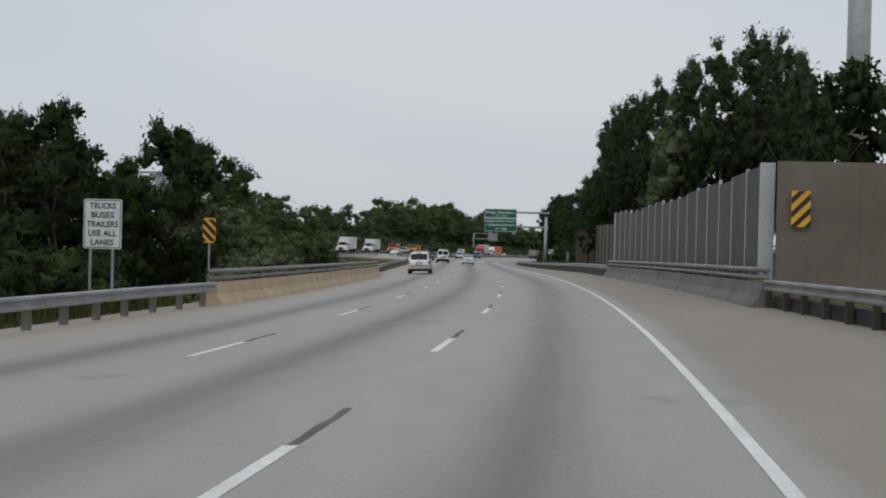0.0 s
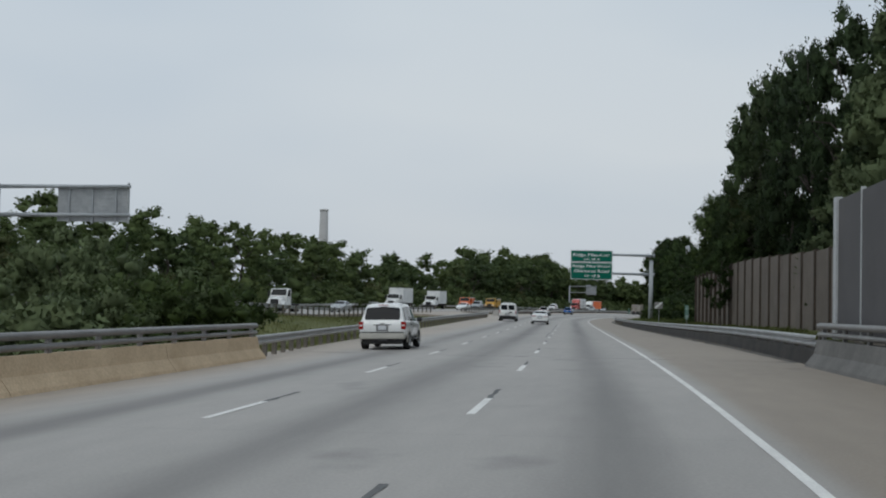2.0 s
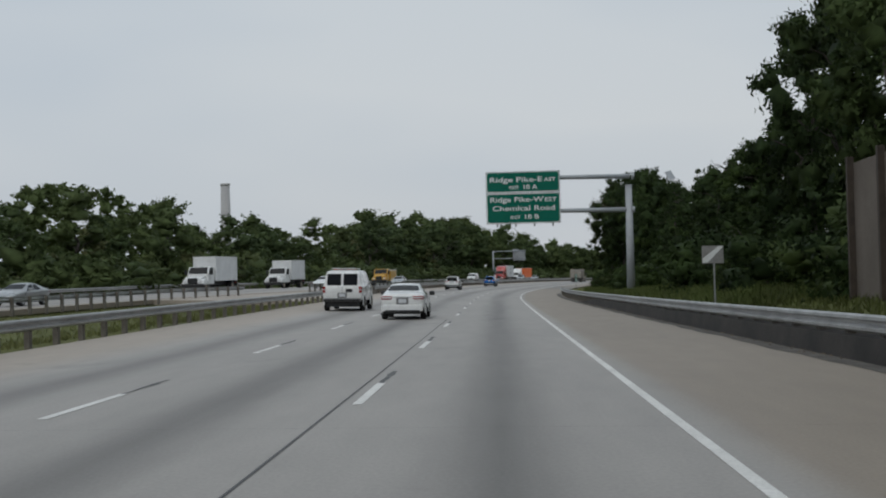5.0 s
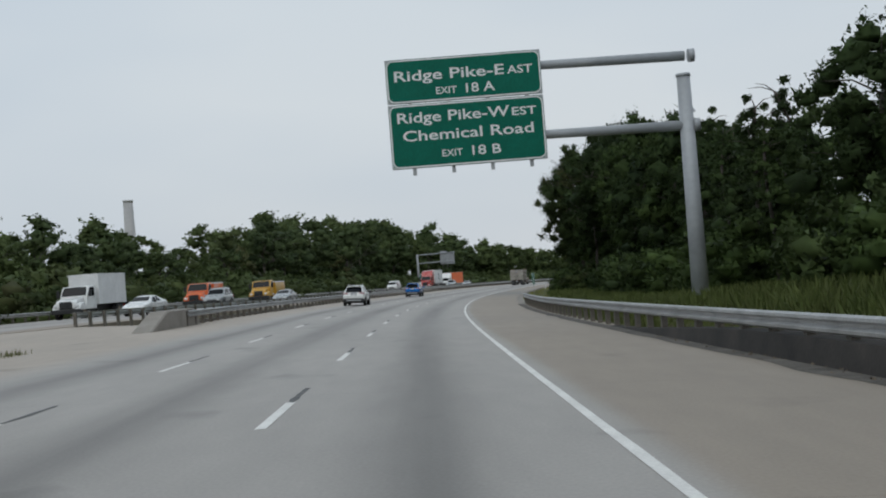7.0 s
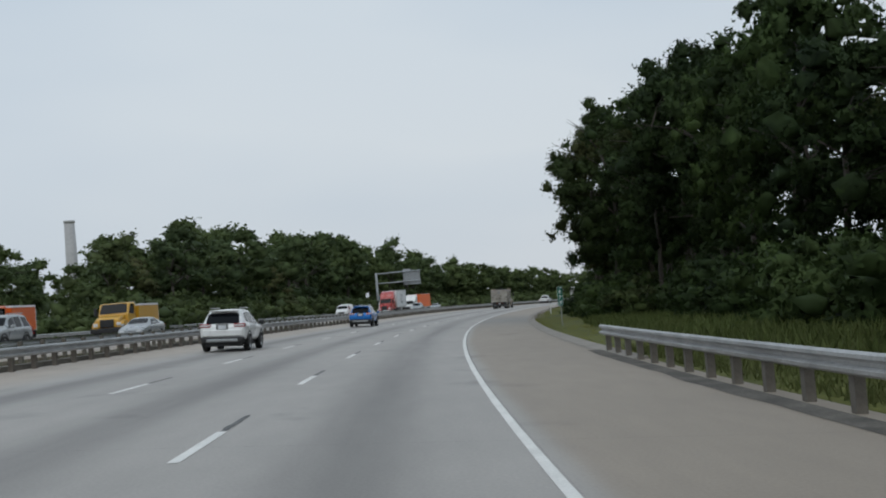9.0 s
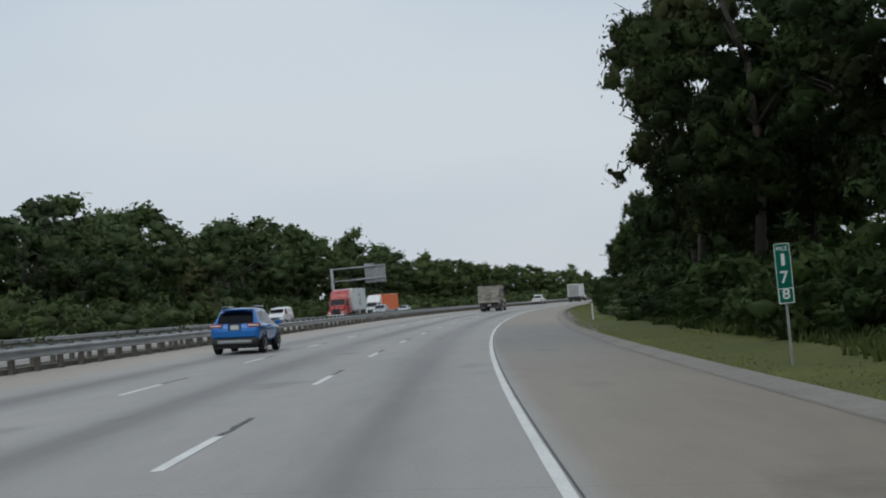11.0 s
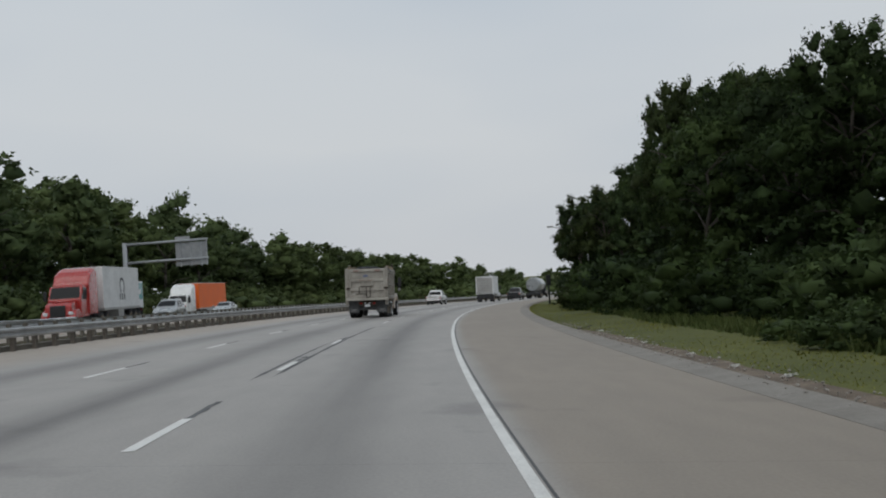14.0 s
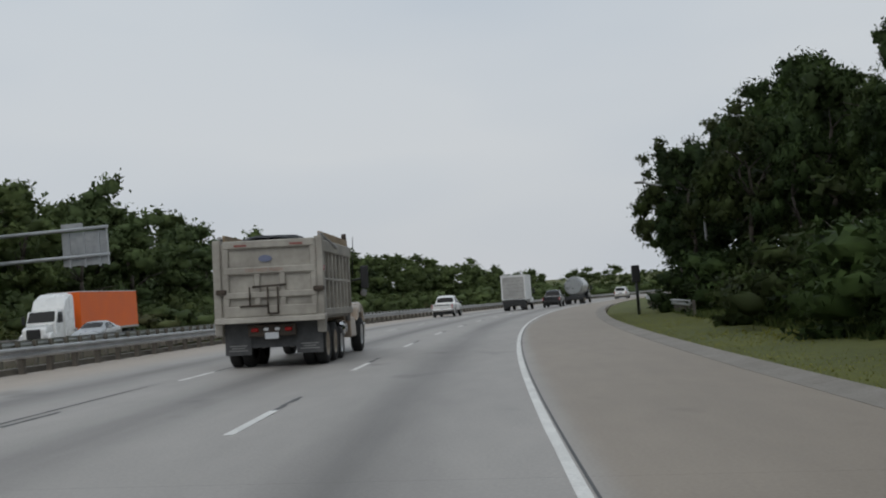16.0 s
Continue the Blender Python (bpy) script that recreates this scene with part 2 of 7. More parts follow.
def road_material(name, lanes, tan_right, tan_left, base=(0.308, 0.285, 0.261)):
    """Worn concrete: oil-darkened bands along the lane middles, tan shoulders, stains and slab joints. UV is (d, s) in metres."""
    ma = bpy.data.materials.new(name)
    ma.use_nodes = True
    nt = ma.node_tree
    nd, ln = nt.nodes, nt.links
    bs = nd["Principled BSDF"]
    uv = nd.new("ShaderNodeUVMap")
    sx = nd.new("ShaderNodeSeparateXYZ")
    ln.new(uv.outputs["UV"], sx.inputs[0])

    def math_node(op, a, b=None, c=None):
        n = nd.new("ShaderNodeMath")
        n.operation = op
        for i, v in enumerate((a, b, c)):
            if v is None:
                continue
            if isinstance(v, (int, float)):
                n.inputs[i].default_value = v
            else:
                ln.new(v, n.inputs[i])
        return n.outputs[0]

    def noise_node(sc, stretch, detail=4.0):
        mp = nd.new("ShaderNodeMapping")
        mp.inputs["Scale"].default_value = (1.0, stretch, 1.0)
        n = nd.new("ShaderNodeTexNoise")
        n.inputs["Scale"].default_value = sc
        n.inputs["Detail"].default_value = detail
        ln.new(uv.outputs["UV"], mp.inputs["Vector"])
        ln.new(mp.outputs["Vector"], n.inputs["Vector"])
        return n.outputs["Fac"]
    wob = math_node('MULTIPLY', math_node('SUBTRACT', noise_node(0.5, 0.05), 0.5), 0.7)
    u = math_node('ADD', sx.outputs[0], wob)
    dark = None
    for c in lanes:
        q = math_node('DIVIDE', math_node('SUBTRACT', u, c), 0.62)
        g = math_node('POWER', 2.718, math_node('MULTIPLY', math_node('MULTIPLY', q, q), -1.0))
        dark = g if dark is None else math_node('ADD', dark, g)
    streak = noise_node(0.9, 0.025)
    dark = math_node('MULTIPLY', dark, math_node('MULTIPLY_ADD', streak, 1.0, 0.02))
    big = noise_node(0.22, 0.35)
    fine = noise_node(26.0, 0.6, 3.0)
    mid = noise_node(2.2, 0.22)
    v = math_node('MULTIPLY_ADD', dark, -0.86, 1.12)
    v = math_node('MULTIPLY', v, math_node('MULTIPLY_ADD', big, 0.30, 0.86))
    v = math_node('MULTIPLY', v, math_node('MULTIPLY_ADD', mid, 0.26, 0.88))
    v = math_node('MULTIPLY', v, math_node('MULTIPLY_ADD', fine, 0.34, 0.83))
    blot = nd.new("ShaderNodeMapRange")
    blot.inputs["From Min"].default_value, blot.inputs["From Max"].default_value = 0.63, 0.72
    ln.new(noise_node(0.42, 0.6, 5.0), blot.inputs["Value"])
    v = math_node('MULTIPLY', v, math_node('MULTIPLY_ADD', blot.outputs["Result"], -0.26, 1.0))
    # slab joints across the road
    fr = math_node('FRACT', math_node('DIVIDE', math_node('ADD', sx.outputs[1], math_node('MULTIPLY', sx.outputs[0], 0.12)), 9.2))
    jo = math_node('LESS_THAN', fr, 0.0016)
    v = math_node('MULTIPLY', v, math_node('MULTIPLY_ADD', jo, -0.3, 1.0))
    rm = nd.new("ShaderNodeValToRGB")
    rm.color_ramp.interpolation = 'LINEAR'
    el = rm.color_ramp.elements
    lo, hi = tan_left, tan_right
    span = 30.0
    tan = (0.250, 0.208, 0.164, 1)
    tan2 = (0.335, 0.285, 0.235, 1)
    gy = (*base, 1)
    el[0].position, el[0].color = 0.0, tan2
    el[1].position, el[1].color = 1.0, tan
    for pos, col in (((lo - 0.9 + span / 2) / span, tan2), ((lo + 0.5 + span / 2) / span, gy), ((hi - 0.1 + span / 2) / span, gy), ((hi + 0.25 + span / 2) / span, tan)):
        e = el.new(pos)
        e.color = col
    ln.new(math_node('DIVIDE', math_node('ADD', u, span / 2), span), rm.inputs["Fac"])
    hs = nd.new("ShaderNodeHueSaturation")
    # one stretch of the shoulder was paved with greyer concrete
    q = math_node('DIVIDE', math_node('SUBTRACT', sx.outputs[1], 327.0), 20.0)
    grey = math_node('MULTIPLY', math_node('POWER', 2.718, math_node('MULTIPLY', math_node('MULTIPLY', q, q), -1.0)), math_node('GREATER_THAN', sx.outputs[0], hi))
    mx = nd.new("ShaderNodeMix")
    mx.data_type = 'RGBA'
    mx.inputs["B"].default_value = (0.196, 0.182, 0.162, 1)
    ln.new(grey, mx.inputs["Factor"])
    ln.new(rm.outputs["Color"], mx.inputs["A"])
    ln.new(mx.outputs["Result"], hs.inputs["Color"])
    ln.new(v, hs.inputs["Value"])
    ln.new(hs.outputs["Color"], bs.inputs["Base Color"])
    bs.inputs["Roughness"].default_value = 0.62
    bs.inputs["Specular IOR Level"].default_value = 0.5
    bu = nd.new("ShaderNodeBump")
    bu.inputs["Strength"].default_value = 0.25
    bu.inputs["Distance"].default_value = 0.01
    ln.new(fine, bu.inputs["Height"])
    ln.new(bu.outputs["Normal"], bs.inputs["Normal"])
    return ma


def leaf_material(name, dark, main, light, odd=None, mottle=1.0, thin=0.3):
    """Foliage: each tree its own cast between dark, main, light and odd, patches of lighter growth, and a slight tone to each leaf."""
    ma = bpy.data.materials.new(name)
    ma.use_nodes = True
    nt = ma.node_tree
    nd, ln = nt.nodes, nt.links
    bs = nd["Principled BSDF"]
    ge = nd.new("ShaderNodeNewGeometry")
    oi = nd.new("ShaderNodeObjectInfo")
    co = nd.new("ShaderNodeTexCoord")
    cast = nd.new("ShaderNodeValToRGB")
    el = cast.color_ramp.elements
    el[0].position, el[0].color = 0.0, (*dark, 1)
    el[1].position, el[1].color = 1.0, (*(odd or light), 1)
    for pos, c in ((0.3, main), (0.55, tuple((a + b) / 2 for a, b in zip(dark, main))), (0.75, light), (0.88, main)):
        e = el.new(pos)
        e.color = (*c, 1)
    ln.new(oi.outputs["Random"], cast.inputs["Fac"])

    def patch(scale, lo, hi, detail):
        n = nd.new("ShaderNodeTexNoise")
        n.inputs["Scale"].default_value = scale
        n.inputs["Detail"].default_value = detail
        n.inputs["Roughness"].default_value = 0.6
        m = nd.new("ShaderNodeMapRange")
        m.inputs["From Min"].default_value, m.inputs["From Max"].default_value = 0.32, 0.68
        m.inputs["To Min"].default_value, m.inputs["To Max"].default_value = lo, hi
        ln.new(co.outputs["Object"], n.inputs["Vector"])
        ln.new(n.outputs["Fac"], m.inputs["Value"])
        return m.outputs["Result"]

    def times(a, b):
        n = nd.new("ShaderNodeMath")
        n.operation = 'MULTIPLY'
        ln.new(a, n.inputs[0])
        ln.new(b, n.inputs[1])
        return n.outputs[0]
    leaf = nd.new("ShaderNodeMapRange")
    leaf.inputs["To Min"].default_value, leaf.inputs["To Max"].default_value = 0.9, 1.1
    ln.new(ge.outputs["Random Per Island"], leaf.inputs["Value"])
    mx = nd.new("ShaderNodeMix")
    mx.data_type = 'RGBA'
    mx.inputs["B"].default_value = (*light, 1)
    ln.new(patch(0.5, 0.0, 0.6, 3), mx.inputs["Factor"])
    ln.new(cast.outputs["Color"], mx.inputs["A"])
    hs = nd.new("ShaderNodeHueSaturation")
    ln.new(times(times(patch(1.3, 1 - 0.26 * mottle, 1 + 0.26 * mottle, 3), patch(0.32, 1 - 0.34 * mottle, 1 + 0.34 * mottle, 2)), leaf.outputs["Result"]), hs.inputs["Value"])
    ln.new(mx.outputs["Result"], hs.inputs["Color"])
    ln.new(hs.outputs["Color"], bs.inputs["Base Color"])
    bs.inputs["Roughness"].default_value = 0.7
    bs.inputs["Specular IOR Level"].default_value = 0.15
    # thin leaves let some light through
    tl = nd.new("ShaderNodeBsdfTranslucent")
    ln.new(hs.outputs["Color"], tl.inputs["Color"])
    both = nd.new("ShaderNodeMixShader")
    both.inputs["Fac"].default_value = thin
    ln.new(bs.outputs["BSDF"], both.inputs[1])
    ln.new(tl.outputs["BSDF"], both.inputs[2])
    ln.new(both.outputs["Shader"], nd["Material Output"].inputs["Surface"])
    return ma


M_ROAD = road_material("worn_concrete", (1.83, -1.83, -5.49), 3.9, -7.0)
M_OPP = road_material("worn_concrete_far", (-3.7, 0.0, 3.7), 6.2, -6.2)
M_WHITE = surf("road_paint_white", (0.68, 0.665, 0.63), (0.82, 0.805, 0.765), 1.1, 0.8, 0, 0.05, 30, spread=0.1, spec=0.2)
M_BLACK = surf("road_paint_black", (0.06, 0.06, 0.058), (0.14, 0.14, 0.136), 2.0, 0.75, 0, 0.1, 40)
M_TAR = surf("tar_seal", (0.035, 0.034, 0.033), (0.08, 0.078, 0.075), 1.5, 0.6, 0, 0.2, 30)
M_OLDSEAL = surf("greyed_tar", (0.10, 0.095, 0.088), (0.24, 0.225, 0.205), 1.2, 0.75, 0, 0.2, 24, spread=0.25)
M_PARAPET = surf("tan_concrete", (0.44, 0.325, 0.20), (0.60, 0.46, 0.30), 0.7, 0.85, 0, 0.3, 18, c3=(0.52, 0.39, 0.25))
M_CONC = surf("grey_concrete", (0.17, 0.165, 0.155), (0.29, 0.28, 0.262), 0.8, 0.85, 0, 0.3, 16)
# Darker copy of the grey concrete: the parapet's shade put into its colour.
M_CONCDARK = surf("shaded_parapet_concrete", (0.115, 0.108, 0.10), (0.205, 0.195, 0.18), 0.8, 0.85, 0, 0.3, 16)
M_GUTTER = surf("pale_gutter_concrete", (0.215, 0.193, 0.165), (0.30, 0.272, 0.238), 0.8, 0.85, 0, 0.3, 16)
M_GRIT = surf("grey_grit", (0.06, 0.054, 0.046), (0.15, 0.135, 0.115), 1.5, 0.95, 0, 0.5, 20, spread=0.3)
# Stains, plus the shade under the rail put into the concrete's colour.
M_DARKCONC = surf("stained_shaded_concrete", (0.018, 0.016, 0.0145), (0.058, 0.05, 0.044), 0.9, 0.9, 0, 0.3, 14)
M_WALLTAN = surf("tan_precast_panel", (0.128, 0.104, 0.084), (0.184, 0.152, 0.126), 0.6, 0.88, 0, 0.3, 22, rand=0.1)
M_WALLGREY = surf("grey_sound_panel", (0.078, 0.073, 0.073), (0.115, 0.108, 0.108), 0.5, 0.8, 0, 0.2, 30, rand=0.06)
M_POSTDARK = surf("rusted_post", (0.045, 0.035, 0.028), (0.09, 0.068, 0.052), 2.0, 0.8, 0.2, 0.2)
M_GALV = surf("galvanised_steel", (0.30, 0.30, 0.298), (0.47, 0.47, 0.465), 1.2, 0.5, 0.45, 0.05, 20)
M_GALVDARK = surf("weathered_steel_rail", (0.22, 0.212, 0.205), (0.38, 0.37, 0.355), 1.0, 0.6, 0.4, 0.05, 20)
M_POSTWHITE = surf("pale_aluminium", (0.42, 0.43, 0.43), (0.56, 0.57, 0.57), 1.5, 0.5, 0.2)
M_DIRTWALL = surf("dirt_stained_concrete", (0.06, 0.052, 0.04), (0.135, 0.118, 0.092), 0.8, 0.95, 0, 0.4, 12)
M_TIMBER = surf("grey_post", (0.11, 0.097, 0.08), (0.19, 0.168, 0.142), 3.0, 0.85, 0, 0.2)
M_POSTBROWN = surf("weathered_brown_post", (0.08, 0.068, 0.055), (0.14, 0.122, 0.1), 3.0, 0.85, 0, 0.2)
M_GRASS = surf("rough_grass_soil", (0.073, 0.085, 0.014), (0.121, 0.127, 0.023), 0.25, 0.95, 0, 0.5, 7, c3=(0.092, 0.101, 0.018), spread=0.2)
M_GRAVEL = surf("roadside_gravel", (0.11, 0.080, 0.055), (0.23, 0.178, 0.13), 1.2, 0.95, 0, 0.6, 18, spread=0.3)
M_SCRAP = surf("torn_rubber", (0.012, 0.012, 0.012), (0.045, 0.042, 0.036), 3.0, 0.85, 0, 0.3, 20)
M_LITTER = surf("dead_leaf_brown", (0.05, 0.04, 0.03), (0.22, 0.17, 0.12), 4.0, 0.9, 0, 0, 30, spread=0.3)
M_PEBBLE = surf("pale_pebbles", (0.22, 0.19, 0.16), (0.45, 0.42, 0.38), 3.0, 0.9, 0, 0, 30, spread=0.3)
M_BARK = surf("bark", (0.04, 0.033, 0.026), (0.095, 0.08, 0.065), 2.0, 0.95, 0, 0.6, 14)
M_LEAF = leaf_material("leaves_dark", (0.018, 0.031, 0.014), (0.036, 0.058, 0.020), (0.060, 0.090, 0.026), (0.060, 0.062, 0.025))
M_LEAF4 = leaf_material("leaves_pale", (0.125, 0.160, 0.080), (0.138, 0.175, 0.085), (0.160, 0.195, 0.092), mottle=0.5)
M_RAILDARK = surf("weathered_tube", (0.17, 0.162, 0.155), (0.28, 0.27, 0.26), 1.0, 0.5, 0.3, 0.05, 20)
# Lighter copy of the dark leaves: better light and haze put into their colour.
M_LEAF7 = leaf_material("leaves_edge_lit", (0.032, 0.049, 0.026), (0.050, 0.075, 0.035), (0.070, 0.100, 0.040), (0.066, 0.070, 0.035))
M_LEAF2 = leaf_material("leaves_light", (0.036, 0.058, 0.021), (0.056, 0.086, 0.029), (0.082, 0.112, 0.037), (0.080, 0.086, 0.033))
# Distance haze is put into the colour: paler leaves, weaker patches.
M_LEAF3 = leaf_material("leaves_far_hazed", (0.052, 0.076, 0.038), (0.082, 0.118, 0.048), (0.122, 0.158, 0.056), (0.122, 0.112, 0.05), mottle=0.75)
M_LEAF6 = leaf_material("leaves_thicket", (0.055, 0.080, 0.032), (0.082, 0.112, 0.042), (0.112, 0.140, 0.050), (0.105, 0.095, 0.045))
M_GREEN = surf("sign_green", (0.0015, 0.112, 0.073), (0.003, 0.132, 0.088), 1.0, 0.5, spec=0.2)
M_SIGNWHITE = surf("sign_white", (0.70, 0.71, 0.70), (0.80, 0.80, 0.79), 1.5, 0.5)
M_SIGNBLACK = surf("sign_black", (0.012, 0.012, 0.012), (0.025, 0.025, 0.025), 2.0, 0.5)
M_AMBER = surf("sign_amber", (0.72, 0.36, 0.02), (0.82, 0.45, 0.035), 2.0, 0.5)
M_SIGNBACK = surf("aluminium_sign_back", (0.33, 0.34, 0.35), (0.45, 0.46, 0.465), 1.5, 0.5, 0.3)
M_GANTRY = surf("gantry_steel", (0.33, 0.345, 0.36), (0.42, 0.435, 0.45), 0.5, 0.55, 0.2, 0.0, 5, spread=0.05)

# ---- ground: one sheet to the horizon ----
def land(s, d):
    """Height of the land against the level road edge."""
    o = opp(s)
    k = s + 0.5 * min(max(d, -45.0), 30.0)
    bridge = smooth(36, 46, k) * (1 - smooth(76, 88, k))
    if -10.0 <= d <= 8.4:
        h = -0.4
    elif d > 8.4:
        h = -0.03 + 0.75 * smooth(9.2, 13.0, d) * smooth(92, 112, s) * (1 - smooth(200, 250, s))
        h += 1.2 * smooth(14, 45, d) + 6 * smooth(60, 300, d)
    else:
        left = o - 8.6
        h = -0.05 - 0.35 * smooth(-11, -14, d)
        if o - 8.4 <= d <= o + 8.4:
            h = -0.4
        if d < left:
            h = -0.1 + 2.5 * smooth(left - 3, left - 40, d) + 8 * smooth(left - 40, left - 300, d)
    if d < -10.05:
        h += rise(s) * smooth(-11, o + 9.5, d) if o + 9.5 < -11.5 else 0.0
    return h - 7.0 * bridge


DS = [-340, -250, -180, -130, -100, -85, -75, -68, -62, -57, -53, -50, -47, -44.5, -42, -39.5, -37, -34.5, -32, -29.5, -27, -24.5, -22, -19.5, -17, -14.5, -12.5, -11, -10.05, -9.9, 8.3, 8.45, 9.2, 10, 11, 12, 13, 14.5, 17, 20, 25, 32, 45, 70, 110, 180, 260, 340]
SS = list(range(-150, 700, 6)) + list(range(720, 1100, 20))
gv, gf = [], []
for s in SS:
    for d in DS:
        v = W(s, d, land(s, d))
        v.z += 0.12 * noise.noise((v.x * 0.15, v.y * 0.15, 0)) * smooth(9, 12, abs(d))
        gv.append(v)
nd_, ns_ = len(DS), len(SS)
for i in range(ns_ - 1):
    for j in range(nd_ - 1):
        a = i * nd_ + j
        gf.append((a, a + 1, a + 1 + nd_, a + nd_))
loop = [j for j in range(nd_)] + [i * nd_ + nd_ - 1 for i in range(1, ns_)] + [(ns_ - 1) * nd_ + j for j in range(nd_ - 2, -1, -1)] + [i * nd_ for i in range(ns_ - 2, 0, -1)]
mid = Vector((-20, 350, 0))
start = len(gv)
for k in loop:
    v = gv[k] - mid
    v.z = 0
    q = mid + v.normalized() * 4200
    gv.append(Vector((q.x, q.y, gv[k].z + 6)))
for i in range(len(loop)):
    j = (i + 1) % len(loop)
    gf.append((loop[i], start + i, start + j, loop[j]))
thing("ground", mesh_of("ground", gv, gf, smooth_faces=True), M_GRASS, label="rough grass and soil beside the motorway", category="ground", kind="structure")

# ---- carriageways ----
road = thing("road", ribbon("road", -150, 760, 2.0, lambda s: [(-10.0, 0.0), (-7.4, 0.0), (-3.66, 0.0), (0.0, 0.0), (3.66, 0.0), (8.3, 0.0), (8.3, -0.3), (-10.0, -0.3)]), M_ROAD,
             label="three-lane concrete motorway carriageway, worn and stained", category="road", kind="structure")
thing("road_opposing", ribbon("road_opposing", -150, 760, 3.0, [(-8.2, 0.0), (-3.7, 0.0), (0.0, 0.0), (3.7, 0.0), (8.2, 0.0), (8.2, -0.3), (-8.2, -0.3)], place=lambda s, d, h: W(s, opp(s) + d, h + rise(s))), M_OPP,
              label="opposing three-lane concrete carriageway", category="road", kind="structure")
CY, DL, PH = 12.192, 3.048, 18.4


def strip(name, s0, s1, d0, d1, h, mat, parent, place=None, step=1.0):
    me = ribbon(name, s0, s1, step, [(d0, h), (d1, h)], place=place, closed=False)
    return part(name, me, mat, parent)


for off, ph, nm in ((0.0, PH, "lane_line"), (-3.66, PH - 0.9, "lane_line")):
    line = tagged(new(nm), label="dashed white lane line with black contrast dashes", category="lane line", kind="structure")
    for k in range(-4, 42):
        s0 = ph + k * CY
        if off == 0.0 and 390 < s0 < 402:
            continue
        strip("dash", s0, s0 + DL, off - 0.066, off + 0.066, 0.005, M_WHITE, line)
        part("black_dash", ribbon("black_dash", s0 + DL, s0 + DL + 2.3, 0.23, lambda s: [(off + q * max(0.012, 0.043 + 0.05 * noise.noise((s * 1.7, off + 3 * q, 0)) + 0.02 * noise.noise((s * 6.0, q, 1))), 0.005) for q in (-1, 1)], closed=False), M_BLACK, line)
edge = tagged(new("edge_line"), label="solid white edge line beside the paved shoulder", category="edge line", kind="structure")


def e_off(s):
    return 3.61 + 0.13 * smooth(130, 290, s)


part("edge_stripe", ribbon("edge_stripe", -60, 620, 2.0, lambda s: [(e_off(s) - 0.058 - 0.01 * noise.noise((s * 0.4, 2, 0)), 0.005), (e_off(s) + 0.062 + 0.01 * noise.noise((s * 0.4, 5, 0)), 0.005)], closed=False), M_WHITE, edge)
seams = tagged(new("joint_seal"), label="dark tar joint seals along and across the concrete", category="joint seal", kind="structure")
part("seal", ribbon("seal", 225, 620, 2.0, lambda s: [(e_off(s) + 0.085, 0.004), (e_off(s) + 0.085 + 0.03 * smooth(225, 300, s), 0.004)], closed=False), M_TAR, seams)
strip("seal", 118, 172, -0.24, -0.205, 0.004, M_TAR, seams, step=2.0)
for s0, s1, d0, d1, wide, seed_ in ((322, 347.5, -0.13, -0.13, 0.013, 1), (369, 391, -0.18, 0.09, 0.040, 2), (370, 403.5, 0.13, 0.13, 0.050, 3), (406, 420, -3.94, -3.90, 0.035, 4)):
    part("seal", ribbon("seal", s0, s1, 0.5, lambda s: [(d0 + (d1 - d0) * smooth(383, 390.5, s) + k * wide * max(0.25, 0.9 + 1.1 * noise.noise((s * 0.22, seed_, 0)) + 0.6 * noise.noise((s * 1.3, seed_ + 5, 0))) * smooth(s0, s0 + 2.5, s) * (1 - smooth(s1 - 4, s1, s)), 0.003 + 0.0005 * seed_) for k in (-1, 1)], closed=False), M_TAR, seams)
CRACKS = ((39.6, -1.9, -0.95, 0.06), (81.4, -1.42, -0.5, 0.06))
for s0, d0, d1, w in CRACKS:
    strip("crack", s0 - w, s0 + w, d0, d1, 0.0065, M_TAR, seams, step=0.05)
for s0, d0, rs, rd in ((325.2, 6.3, 0.16, 0.26), (325.9, 6.75, 0.08, 0.12)):
    ring_ = [P(s0 + rs * math.sin(a) * k, d0 + rd * math.cos(a) * k, 0.0065) for a, k in ((6.283 * i / 18, 1 + 0.55 * noise.noise((1.7 * math.cos(6.283 * i / 18), 1.7 * math.sin(6.283 * i / 18), s0))) for i in range(18))]
    part("tar_blot", mesh_of("tar_blot", ring_ + [P(s0, d0, 0.0065)], [(i, (i + 1) % 18, 18) for i in range(18)]), M_OLDSEAL, seams)
for s0, sk, w in ((48.1, -0.50, 0.028), (88.4, -0.56, 0.15)):
    n = 110
    vs, fs = [], []
    for i in range(n + 1):
        dd = -9.5 + 17.0 * i / n
        j = 0.05 * noise.noise((dd * 0.9, s0, 0))
        ww = w * max(0.10, 0.55 + 1.9 * noise.noise((dd * 0.8, s0 + 9, 0)) + 0.5 * noise.noise((dd * 3.7, s0, 4)))
        vs += [P(s0 + sk * dd + j - ww, dd, 0.006), P(s0 + sk * dd + j + ww, dd, 0.006)]
        if i:
            fs.append((2 * i - 2, 2 * i, 2 * i + 1, 2 * i - 1))
    part("cross_seal", mesh_of("cross_seal", vs, fs), M_TAR, seams)

# ---- barriers ----
def w_beam(d, top, face, deep=0.31, thick=0.012):
    """Profile of a corrugated guard rail; face is -1 when it looks towards smaller d."""
    pts = [(0.02, 0.0), (0.075, 0.035), (0.08, 0.085), (0.0, 0.13), (0.0, 0.18), (0.08, 0.225), (0.075, 0.275), (0.02, 0.31)]
    k = deep / 0.31
    a = [(d + face * x, top - z * k) for x, z in pts]
    b = [(d + face * x - face * thick, top - z * k) for x, z in pts[::-1]]
    return a + b


